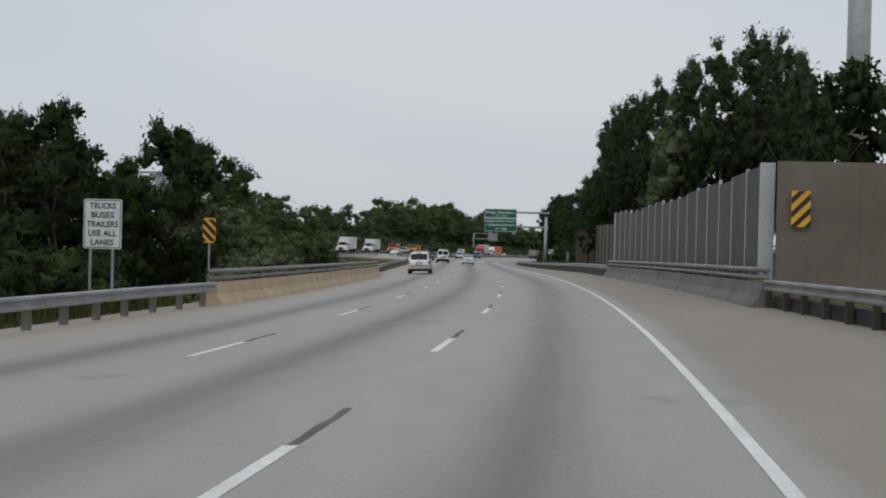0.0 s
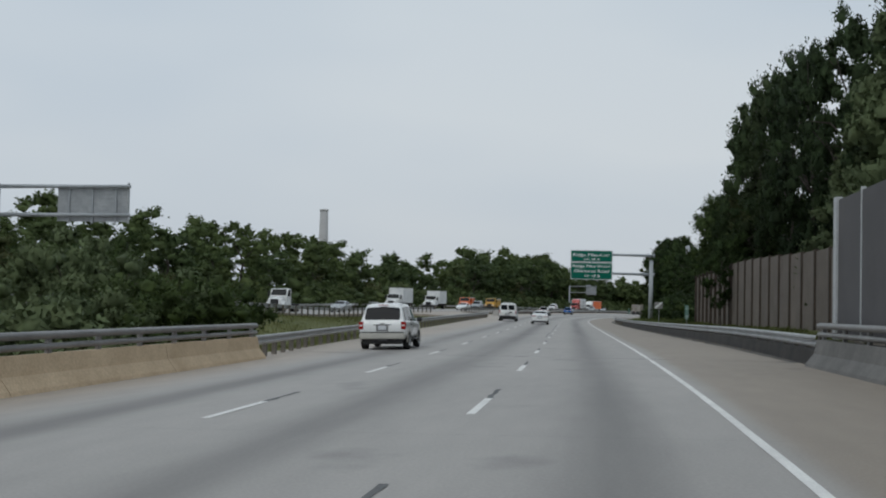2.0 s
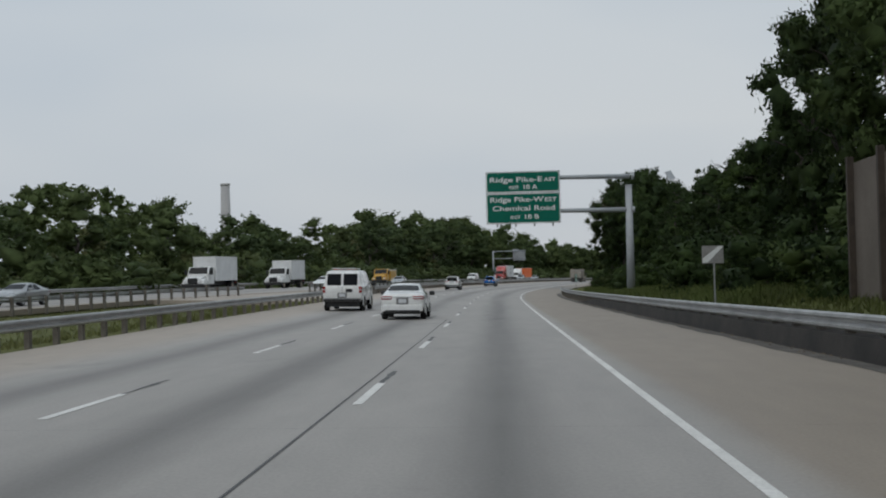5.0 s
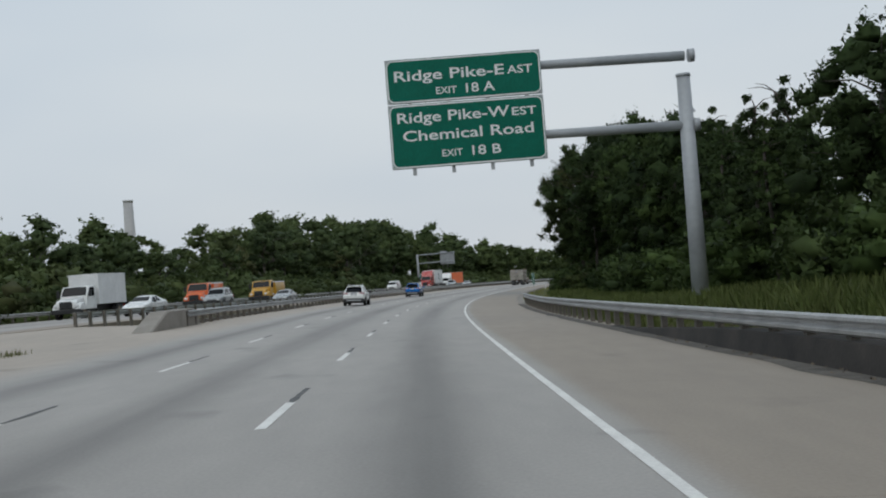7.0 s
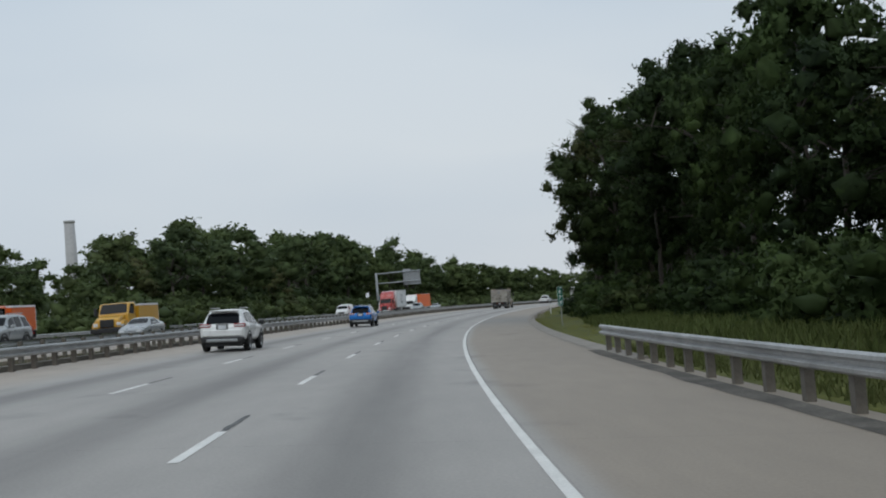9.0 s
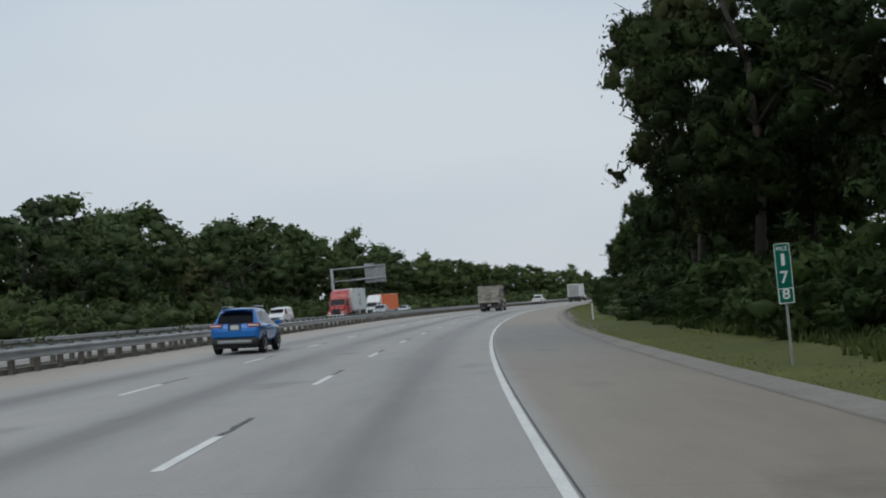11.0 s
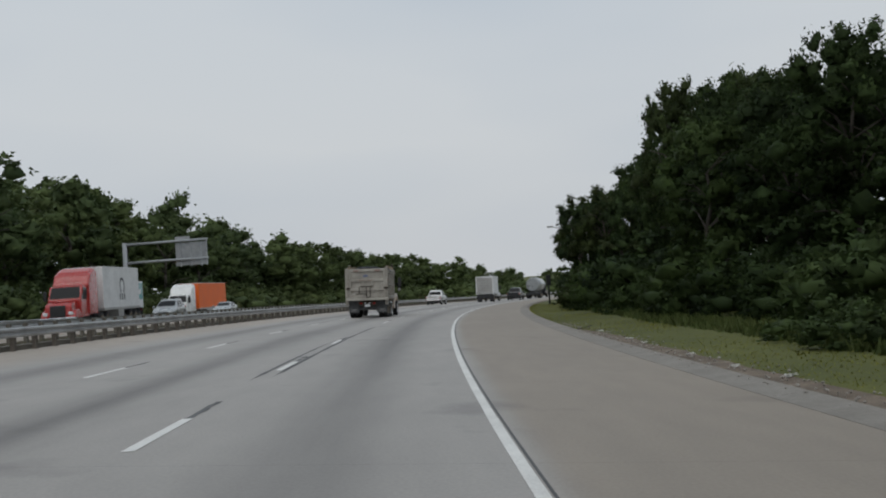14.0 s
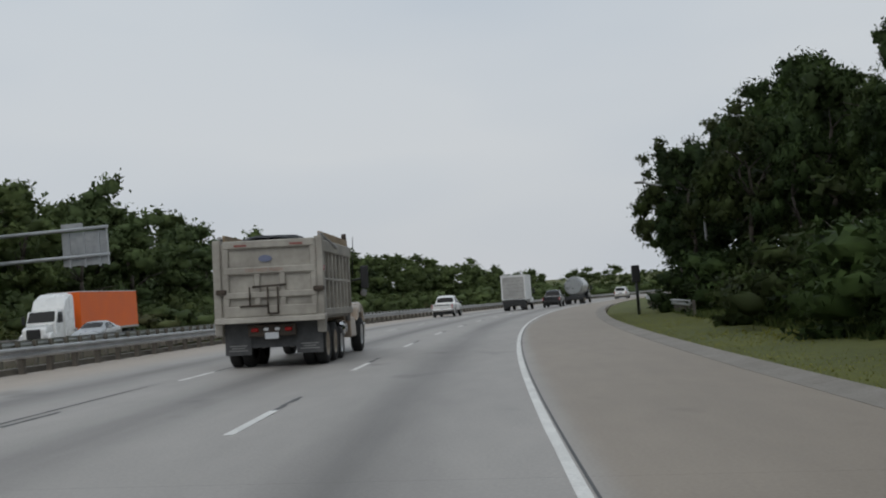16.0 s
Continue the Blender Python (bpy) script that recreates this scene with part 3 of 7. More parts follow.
def guard_rail(s0, s1, dfun, face, top=0.72, spacing=1.905, label="galvanised steel guard rail on short posts", steel=None, post=None, place=None, sink=0.3):
    ob = tagged(new("guard_rail"), label=label, category="guard rail", kind="structure")
    place = place or W
    part("rail", ribbon("rail", s0, s1, 2.0, lambda s: w_beam(dfun(s), top, face), place=place), steel or M_GALV, ob)
    pm = bm_box(-0.075, 0.075, -0.1, 0.1, -sink, top - 0.02, 0.01)
    me = bpy.data.meshes.new("post")
    pm.to_mesh(me)
    pm.free()
    me.materials.append(post or M_TIMBER)
    n = int((s1 - s0) / spacing)
    for i in range(n + 1):
        s = s0 + i * spacing
        p = part("post", me, None, ob)
        m = stand(s, dfun(s))
        m.translation = place(s, dfun(s) - face * 0.09, 0)
        p.matrix_local = m
    return ob


def left_d(s):
    return float(np.interp(s, [-60, 30, 36, 88, 100, 130, 160, 210, 235, 300, 600], [-9.3, -9.2, -8.75, -8.9, -9.9, -10.6, -10.3, -9.7, -9.7, -9.8, -9.8]))


def right_d(s):
    return float(np.interp(s, [-60, 20, 34, 82, 90, 110, 300], [8.4, 8.2, 7.75, 7.75, 7.9, 8.0, 7.95]))


# bridge parapets with two metal rails
def parapet(name, s0, s1, d, face, mat, place, label, wide=0.42, rails=True, rail_mat=None):
    ob = tagged(new(name), label=label, category="parapet", kind="structure")
    prof = [(d + face * 0.38, -0.02), (d + face * 0.34, 0.08), (d + face * 0.14, 0.33), (d + face * 0.06, 0.70), (d - face * 0.2, 0.70), (d - face * 0.2, -0.4), (d + face * 0.38, -0.4)]
    n = int(round((s1 - s0) / 8.0))
    for i in range(n):
        a, b = s0 + (s1 - s0) * i / n, s0 + (s1 - s0) * (i + 1) / n
        part("wall_length", ribbon("wall_length", a + 0.012, b - 0.012, 2.0, prof, place=place), mat, ob)
    if rails:
        for h, r in ((1.06, 0.10), (0.84, 0.08)):
            pr = [(d - face * 0.02 + r * math.cos(t), h + r * 0.8 * math.sin(t)) for t in np.linspace(0, 2 * math.pi, 9)[:-1]]
            part("bar", ribbon("bar", s0, s1, 2.0, pr, place=place, smooth_faces=True), rail_mat or M_RAILDARK, ob)
        k = int((s1 - s0) / 2.4)
        bm = bm_box(-0.05, 0.05, -0.07, 0.07, 0.68, 1.06, 0.01)
        me = bpy.data.meshes.new("stanchion")
        bm.to_mesh(me)
        bm.free()
        me.materials.append(M_GALVDARK)
        for i in range(k + 1):
            s = s0 + 0.3 + (s1 - s0 - 0.6) * i / k
            p = part("stanchion", me, None, ob)
            m = stand(s, d)
            m.translation = place(s, d - face * 0.07, 0)
            p.matrix_local = m
    return ob


parapet("parapet_left", 36, 87, -8.85, 1, M_PARAPET, P, "tan concrete bridge parapet with twin metal rails")
parapet("parapet_right", 33.5, 82, 7.75, -1, M_CONCDARK, P, "grey concrete bridge parapet with twin metal rails")
parapet("parapet_opposing", 48, 108, 0.0, 1, M_GUTTER, lambda s, d, h: W(s, opp(s) + 8.0 + d, h + rise(s)), "grey concrete parapet of the opposing bridge", rail_mat=M_GALVDARK)
part("bridge_girder", ribbon("bridge_girder", 44, 112, 4.0, [(6.9, -0.3), (6.9, -1.5), (6.3, -1.6), (6.3, -0.3)], place=lambda s, d, h: W(s, opp(s) + d, h + rise(s))), M_CONC, bpy.data.objects["parapet_opposing"])
part("bridge_girder", ribbon("bridge_girder", 33, 88, 4.0, [(-9.6, -0.3), (-9.6, -1.6), (-9.2, -1.6), (-9.2, -0.3)]), M_CONC, bpy.data.objects["parapet_left"])

guard_rail(-60, 36.2, left_d, 1, 0.74)
guard_rail(-60, 33.4, right_d, -1, 0.80, steel=M_GALVDARK, post=M_POSTDARK)
guard_rail(87, 206, left_d, 1, 0.74)
guard_rail(232, 700, left_d, 1, 0.74, post=M_POSTBROWN)
guard_rail(82.2, 262, right_d, -1, 0.80, label="galvanised steel guard rail above a stained, shade-dark low kerb wall", steel=M_GALV, post=M_TIMBER)
guard_rail(452, 520, lambda s: 11.8, -1, 0.75)
guard_rail(108, 220, lambda s: opp(s) + 8.9, -1, 0.74, place=lambda s, d, h: W(s, d, h + rise(s)))
guard_rail(236, 700, lambda s: opp(s) + 8.4, -1, 0.74)
guard_rail(60, 700, lambda s: opp(s) - 8.6, 1, 0.74, place=lambda s, d, h: W(s, d, h + rise(s)))
# Strip added so that the ground under this rail reads dark.
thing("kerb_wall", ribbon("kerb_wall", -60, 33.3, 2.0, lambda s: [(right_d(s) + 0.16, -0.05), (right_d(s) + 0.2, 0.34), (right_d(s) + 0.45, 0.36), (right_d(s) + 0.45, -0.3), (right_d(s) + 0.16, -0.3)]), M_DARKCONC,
      label="low near-black concrete strip added behind the guard rail", category="kerb wall", kind="structure")
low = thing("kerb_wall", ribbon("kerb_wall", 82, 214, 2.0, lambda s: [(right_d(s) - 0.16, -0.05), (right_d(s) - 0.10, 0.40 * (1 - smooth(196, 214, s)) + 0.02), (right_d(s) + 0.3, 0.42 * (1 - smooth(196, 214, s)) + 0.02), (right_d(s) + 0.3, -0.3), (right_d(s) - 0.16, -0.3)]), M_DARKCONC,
            label="low stained concrete kerb wall, darkened for shade under the guard rail", category="kerb wall", kind="structure")
thing("gravel_strip", ribbon("gravel_strip", 84, 262, 1.0, lambda s: [(7.42 + 0.18 * noise.noise((s * 0.35, 3, 0)), 0.006), (7.9, 0.012)], closed=False), M_GRIT,
             label="dark grit washed along the foot of the rail", category="grit", kind="structure")
gut = tagged(new("gutter"), label="pale concrete gutter along the grass verge", category="gutter", kind="structure")
def g_off(s):
    return -0.12 * smooth(300, 340, s)


for i in range(44):
    a = 256 + i * 6.0
    part("gutter_length", ribbon("gutter_length", a, a + 5.985, 2.0, [(7.70 + g_off(a), 0.006), (7.9 + g_off(a), 0.004), (8.2 + g_off(a), 0.045), (8.32 + g_off(a), 0.06), (8.36 + g_off(a), -0.2), (7.70 + g_off(a), -0.2)]), M_GUTTER, gut)
part("gutter_joint", ribbon("gutter_joint", 257, 345, 2.0, lambda s: [(7.62 + g_off(s) + 0.02 * noise.noise((s * 0.7, 1, 0)), 0.007), (7.642 + g_off(s), 0.007)], closed=False), M_CONC, gut)
# end block where the median barrier starts again
blk = bm_prism([(-5.5, 0.0), (-2.2, 0.82), (3.2, 0.82), (4.4, 0.30), (4.4, -0.2), (-5.5, -0.2)], -0.45, 0.45, 0.06)
ob = part("median_end", blk, M_GUTTER, None)
ob.matrix_world = stand(230.5, -10.2)
ob.name = "barrier_end_block"
tagged(ob, label="sloped grey concrete end block of the median barrier", category="concrete block")
thing("median_paving", ribbon("median_paving", 206, 236, 2.0, lambda s: [(-10.0, -0.02), (opp(s) + 8.2, -0.02), (opp(s) + 8.2, -0.4), (-10.0, -0.4)], place=W), M_OPP, label="paved crossover through the median", category="pavement", kind="structure")
thing("median_wall", ribbon("median_wall", 226, 700, 4.0, lambda s: [(-10.6, -0.1), (-10.5, 0.15), (-10.1, 0.15), (-10.0, -0.1)], place=W), M_DIRTWALL, label="low stained concrete strip along the median", category="kerb", kind="structure")

# ---- sound walls ----
wall = tagged(new("wall_sound_bridge"), label="grey panel sound wall on the bridge with pale posts", category="sound wall", kind="structure")
N1 = 17
for i in range(N1):
    a, b = 36.4 + 45.5 * i / N1, 36.4 + 45.5 * (i + 1) / N1
    top = 4.12 + 0.1 * ((i // 3) % 2) + (0.14 if i > N1 - 4 else 0) + (0.1 if i < 2 else 0)
    part("panel", ribbon("panel", a + 0.05, b - 0.05, 1.0, [(8.16, 0.72), (8.16, top), (8.28, top), (8.28, 0.72)]), M_WALLGREY, wall)
for i in range(N1 + 1):
    a = 36.4 + 45.5 * i / N1
    top = 4.2 + 0.1 * ((i // 3) % 2) + (0.14 if i > N1 - 4 else 0) + (0.1 if i < 2 else 0)
    w = 0.024 if 0 < i < N1 else 0.18
    q = part("wall_post", bm_box(-0.025 if w < 0.1 else -0.06, 0.1 if i else 0.34, -w, w, 0.70, top, 0.008), M_POSTWHITE, wall)
    m = stand(a, 8.16)
    m.translation = P(a, 8.16, 0)
    q.matrix_local = m
ret = tagged(new("wall_sound_return"), label="tan concrete sound wall end turned away from the road", category="sound wall", kind="structure")
for i in range(4):
    q = part("panel", bm_box(0.36 + i * 2.4, 2.755 + i * 2.4, 0, 0.16, 0.2, 4.30, 0.004), M_WALLTAN, ret)
    m = stand(35.6, 8.1)
    m.translation = P(35.6, 8.1, 0)
    q.matrix_local = m
far = tagged(new("wall_sound_verge"), label="tan precast panel sound wall with dark steel posts", category="sound wall", kind="structure")
edges = [85.5 + 3.3 * i for i in range(17)]
for i in range(16):
    a, b = edges[i], edges[i + 1]
    t = 4.35 + 0.9 * smooth(100, 138, (a + b) / 2)
    part("panel", ribbon("panel", a + 0.07, b - 0.07, 1.5, [(13.0, -0.6), (13.0, t), (13.14, t), (13.14, -0.6)]), M_WALLTAN, far)
e2 = [139.5 + 2.95 * i for i in range(9)]
for i in range(8):
    part("panel", ribbon("panel", e2[i] + 0.07, e2[i + 1] - 0.07, 1.5, [(13.1, 0.0), (13.1, 5.1), (13.24, 5.1), (13.24, 0.0)]), M_WALLTAN, far)
for a in edges + e2:
    q = part("wall_post", bm_box(-0.1, 0.12, -0.085, 0.085, -0.6, 4.4 + 0.9 * smooth(100, 138, a), 0.01), M_POSTDARK, far)
    m = stand(a, 13.0)
    m.translation = P(a, 13.0, 0)
    q.matrix_local = m


# ---- trees ----
def sphere_dirs(rng, n):
    v = rng.normal(size=(n, 3))
    return v / np.linalg.norm(v, axis=1, keepdims=True)


ICO = bmesh.new()
bmesh.ops.create_icosphere(ICO, subdivisions=1, radius=1.0)
ICO_V = np.array([v.co[:] for v in ICO.verts])
ICO_F = [tuple(v.index for v in f.verts) for f in ICO.faces]
ICO.free()


def crown_mesh(seed, shape, clumps, sprigs, size, core=0.55, droop=0.0, slim=0.5):
    """Leafy masses with sprigs of leaves standing out of them. shape(rng) gives a mass's middle and radius."""
    rng = np.random.default_rng(seed)
    spots = [shape(rng) for _ in range(clumps)]
    heart = np.mean([c for c, _ in spots], axis=0)
    iv, tri = ICO_V, ICO_F
    V, F, N = [], [], []
    base = 0
    for c, r in spots:
        stretch = np.array([1.0, 1.0, 0.74]) * rng.uniform(0.85, 1.15, 3)
        lump = 1 + rng.normal(scale=0.3, size=(len(iv), 1))
        cv = c + iv * lump * r * core * stretch
        if droop:
            cv[:, 2] -= droop * r * np.hypot(iv[:, 0], iv[:, 1])
        out = cv - heart
        out /= np.linalg.norm(out, axis=1, keepdims=True) + 1e-9
        nm = iv * 0.75 + out * 0.5 + rng.normal(scale=0.16, size=iv.shape)
        V.append(cv)
        N.append(nm / np.linalg.norm(nm, axis=1, keepdims=True))
        F += [tuple(base + i for i in f) for f in tri]
        base += len(cv)
        # sprigs: four leaves along a short twig that points away from the mass
        n = int(sprigs * rng.uniform(0.7, 1.3))
        away = (c - heart) / (np.linalg.norm(c - heart) + 1e-9)
        dirs = sphere_dirs(rng, n) + 0.45 * away + np.array([0, 0, 0.25])
        dirs /= np.linalg.norm(dirs, axis=1, keepdims=True)
        reach = rng.uniform(0.75, 1.4, (n, 1))
        for k in range(4):
            m = n
            pos = c + dirs * stretch * r * (core * 0.86 + (reach - core * 0.86) * (k + 0.5) / 4) + rng.normal(scale=0.11 * r, size=(m, 3))
            if droop:
                pos[:, 2] -= droop * r * np.hypot(dirs[:, 0], dirs[:, 1])
            nrm = dirs * 0.6 + sphere_dirs(rng, m)
            nrm /= np.linalg.norm(nrm, axis=1, keepdims=True)
            u = np.cross(nrm, sphere_dirs(rng, m))
            u /= np.linalg.norm(u, axis=1, keepdims=True) + 1e-9
            w = np.cross(nrm, u)
            sz = size * rng.uniform(0.65, 1.35, (m, 1)) * (1.15 - 0.12 * k)
            q = np.stack([pos - u * sz * 0.75 + w * sz * slim, pos - u * sz * 0.75 - w * sz * slim, pos + u * sz], 1).reshape(-1, 3)
            out = pos - heart
            out /= np.linalg.norm(out, axis=1, keepdims=True) + 1e-9
            soft = dirs * 0.85 + out * 0.5 + nrm * 0.14
            soft /= np.linalg.norm(soft, axis=1, keepdims=True)
            V.append(q)
            N.append(np.repeat(soft, 3, axis=0))
            F += [(base + 3 * i, base + 3 * i + 1, base + 3 * i + 2) for i in range(m)]
            base += 3 * m
    me = mesh_of("crown", np.concatenate(V), F, smooth_faces=True)
    me.normals_split_custom_set_from_vertices(np.concatenate(N).tolist())
    return me


def lobed(seed, w, h, z0, r0, lobes=6, spread=0.62):
    """A crown of a few large masses set round the stem at uneven heights, each made of smaller ones."""
    rg = np.random.default_rng(seed + 500)
    mid_ = []
    for i in range(lobes):
        t = (i + 0.5) / lobes
        a = i * 2.4 + rg.uniform(-0.5, 0.5)
        k = w * spread * math.sin(math.pi * min(max(0.18 + 0.72 * t, 0.0), 1.0)) ** 0.7 * rg.uniform(0.7, 1.1)
        lr = w * rg.uniform(0.36, 0.52)
        mid_.append((np.array([k * math.cos(a), k * math.sin(a), z0 + lr * 0.7 + (h - 1.3 * lr) * t]), lr))
    mid_.append((np.array([rg.uniform(-0.3, 0.3), rg.uniform(-0.3, 0.3), z0 + h - w * 0.34]), w * 0.36))

    def f(rng):
        c, lr = mid_[int(rng.integers(len(mid_)))]
        d = sphere_dirs(rng, 1)[0]
        d[2] = abs(d[2]) if rng.random() < 0.3 else d[2]
        k = lr * rng.uniform(0.35, 1.0)
        return c + d * np.array([k, k, k * 0.85]), r0 * rng.uniform(0.6, 1.25)
    return f


def thicket(w, h, r0):
    """A low spreading mass that reaches the ground."""
    def f(rng):
        a, k = rng.uniform(0, 2 * math.pi), w * math.sqrt(rng.random())
        top = h * (1 - 0.55 * (k / w) ** 2) * rng.uniform(0.72, 1.0)
        r = r0 * rng.uniform(0.65, 1.25)
        return np.array([k * math.cos(a), k * math.sin(a), max(top * rng.random() ** 0.6 - r * 0.5, 0.15)]), r
    return f


def cone_shape(w, h, z0, r0):
    def f(rng):
        t = rng.random() ** 1.3
        a = rng.uniform(0, 2 * math.pi)
        k = w * (1 - t) ** 0.8 * rng.uniform(0.4, 1.05)
        return np.array([k * math.cos(a), k * math.sin(a), z0 + h * t]), r0 * (1.15 - 0.7 * t) * rng.uniform(0.7, 1.2)
    return f


def trunk_bm(rng, height, r, limbs, spread, lean=0.4, from_z=0.35):
    bm = bmesh.new()
    p = Vector((0, 0, -0.6))
    n = 5
    prev, rad = p, r
    pts = []
    for i in range(1, n + 1):
        q = Vector((rng.uniform(-lean, lean) * i / n, rng.uniform(-lean, lean) * i / n, height * i / n))
        tube(prev, q, rad, 7, rad * 0.8, bm)
        prev, rad = q, rad * 0.8
        pts.append((q, rad))
    for i in range(limbs):
        t = rng.uniform(from_z, 0.95)
        k = min(int(t * n), n - 1)
        a, ra = pts[k]
        an = rng.uniform(0, 2 * math.pi)
        e = a + Vector((math.cos(an) * spread * rng.uniform(0.6, 1.1), math.sin(an) * spread * rng.uniform(0.6, 1.1), spread * rng.uniform(0.25, 0.8)))
        mid_ = (a + e) / 2 + Vector((0, 0, spread * 0.12))
        tube(a, mid_, ra * 0.55, 5, ra * 0.38, bm)
        tube(mid_, e, ra * 0.38, 4, ra * 0.12, bm)
    return bm


def make_tree(name, seed, crown, trunk, leaf, label, category="tree"):
    ob = tagged(new(name), label=label, category=category)
    if trunk is not None:
        part("trunk" if category == "tree" else "stem", trunk, M_BARK, ob)
    part("crown", crown, leaf, ob)
    return ob


TREES = {}


def model(key, *args, **kw):
    TREES[key] = make_tree(*args, **kw)
    TREES[key].matrix_basis = pose(0, -1400, -40)
    return TREES[key]


R = np.random.default_rng
# each model is 10 m tall (shrubs 4 m), scaled when it is planted
model("oak", "tree", 1, crown_mesh(1, lobed(1, 4.0, 7.8, 1.9, 0.86, 8), 78, 19, 0.155), trunk_bm(R(1), 7.0, 0.26, 9, 2.4), M_LEAF, "broad dark-green deciduous tree at the forest edge")
model("oak2", "tree", 2, crown_mesh(2, lobed(2, 3.3, 8.6, 1.4, 0.80, 8), 76, 19, 0.155), trunk_bm(R(2), 7.2, 0.24, 9, 2.1), M_LEAF, "tall dark-green deciduous tree at the forest edge")
model("ash", "tree", 3, crown_mesh(3, lobed(3, 3.0, 8.0, 1.9, 0.74, 7), 64, 21, 0.14), trunk_bm(R(3), 8.0, 0.2, 10, 1.9), M_LEAF2, "lighter green deciduous tree with loose crown")
model("cedar", "tree", 5, crown_mesh(5, cone_shape(2.3, 9.2, 0.7, 0.6), 84, 16, 0.14, droop=0.35, slim=0.3), trunk_bm(R(5), 9.3, 0.18, 6, 1.2), M_LEAF, "dark conical conifer among the broadleaf trees")
model("poplar", "tree", 6, crown_mesh(6, cone_shape(2.5, 9.0, 0.9, 0.80), 110, 20, 0.13, 0.7), trunk_bm(R(6), 8.6, 0.18, 6, 1.4), M_LEAF4, "light green pyramid-shaped tree behind the sound wall")
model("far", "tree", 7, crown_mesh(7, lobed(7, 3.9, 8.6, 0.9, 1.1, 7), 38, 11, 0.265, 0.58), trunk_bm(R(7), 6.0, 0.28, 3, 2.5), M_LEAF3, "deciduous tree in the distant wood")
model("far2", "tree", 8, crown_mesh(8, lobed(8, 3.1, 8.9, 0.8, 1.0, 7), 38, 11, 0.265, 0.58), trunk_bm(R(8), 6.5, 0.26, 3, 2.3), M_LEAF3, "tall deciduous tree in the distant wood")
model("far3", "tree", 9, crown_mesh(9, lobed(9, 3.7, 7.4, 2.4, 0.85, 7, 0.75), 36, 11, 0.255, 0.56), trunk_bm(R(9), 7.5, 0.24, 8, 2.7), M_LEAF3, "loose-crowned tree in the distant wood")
model("shrub", "shrub", 10, crown_mesh(10, thicket(2.7, 4.0, 0.66), 38, 20, 0.128), trunk_bm(R(10), 2.0, 0.06, 3, 1.0, 0.25, 0.1), M_LEAF, "dense dark-green shrub at the foot of the trees", "shrub")
model("shrub2", "shrub", 11, crown_mesh(11, thicket(2.9, 3.7, 0.64), 38, 20, 0.128), trunk_bm(R(11), 2.0, 0.06, 3, 1.0, 0.25, 0.1), M_LEAF2, "dense light-green shrub at the edge of the grass", "shrub")
model("farshrub", "shrub", 12, crown_mesh(12, thicket(3.2, 3.9, 0.95), 24, 12, 0.22, 0.64), trunk_bm(R(12), 2.0, 0.06, 2, 1.0, 0.25, 0.1), M_LEAF6, "green thicket beyond the opposing carriageway", "shrub")
model("back", "tree", 13, crown_mesh(13, lobed(13, 3.7, 8.6, 1.0, 1.1, 7), 38, 15, 0.27, 0.5), trunk_bm(R(7), 6.0, 0.28, 3, 2.5), M_LEAF, "dark-green tree deeper in the wood")
model("tall", "tree", 14, crown_mesh(14, lobed(14, 3.6, 8.0, 2.0, 0.58, 10), 120, 20, 0.112), trunk_bm(R(14), 7.4, 0.2, 12, 2.3), M_LEAF, "very tall dark-green deciduous tree with many branches")
model("tall2", "tree", 15, crown_mesh(15, lobed(15, 3.1, 8.5, 1.5, 0.56, 10), 115, 20, 0.112), trunk_bm(R(15), 7.8, 0.19, 12, 2.1), M_LEAF, "very tall slender dark-green deciduous tree")
model("edge", "tree", 14, crown_mesh(24, lobed(24, 3.6, 8.0, 2.0, 0.62, 10), 105, 20, 0.12), trunk_bm(R(14), 7.4, 0.2, 12, 2.3), M_LEAF7, "very tall green deciduous tree behind the sound wall")
model("edge2", "tree", 15, crown_mesh(25, lobed(25, 3.1, 8.5, 1.5, 0.60, 10), 100, 20, 0.12), trunk_bm(R(15), 7.8, 0.19, 12, 2.1), M_LEAF7, "very tall slender green tree behind the sound wall")
model("bright", "shrub", 17, crown_mesh(17, thicket(2.7, 3.9, 0.6), 40, 22, 0.12), trunk_bm(R(17), 2.0, 0.06, 3, 1.0, 0.25, 0.1), M_LEAF4, "light green shrub with dense soft foliage", "shrub")
PLANT = np.random.default_rng(77)


FAR_WOOD = []


def plant(key, s, d, height, wide=1.0, sink=0.15, group="", join=False):
    ref = 4.0 if "shrub" in key or key == "bright" else 10.0
    k = height / ref
    v = W(s, d, land(s, d) - sink)
    m = Matrix.Translation(v) @ Matrix.Rotation(PLANT.uniform(0, 6.28), 4, 'Z')
    size = (k * wide * PLANT.uniform(0.9, 1.1), k * wide * PLANT.uniform(0.9, 1.1), k)
    if join:
        FAR_WOOD.append((key, m @ Matrix.Diagonal((*size, 1))))
        return None
    ob = copy_thing(TREES[key], m)
    ob.scale = size
    if group:
        tagged(ob, group=group)
    return ob


def row(keys, s0, s1, step, d, spread, h0, h1, wide=1.0, group="", join=False):
    s = s0
    while s < s1:
        dd = d(s) if callable(d) else d
        plant(keys[int(PLANT.integers(len(keys)))], s + PLANT.uniform(-0.3, 0.3) * step, dd + PLANT.uniform(-spread, spread), PLANT.uniform(h0, h1), wide, group=group, join=join)
        s += step


G1, G2, G3, G4 = "trees behind the grass verge", "shrubs behind the grass verge", "trees beyond the opposing carriageway", "trees in the median by the tan parapet"
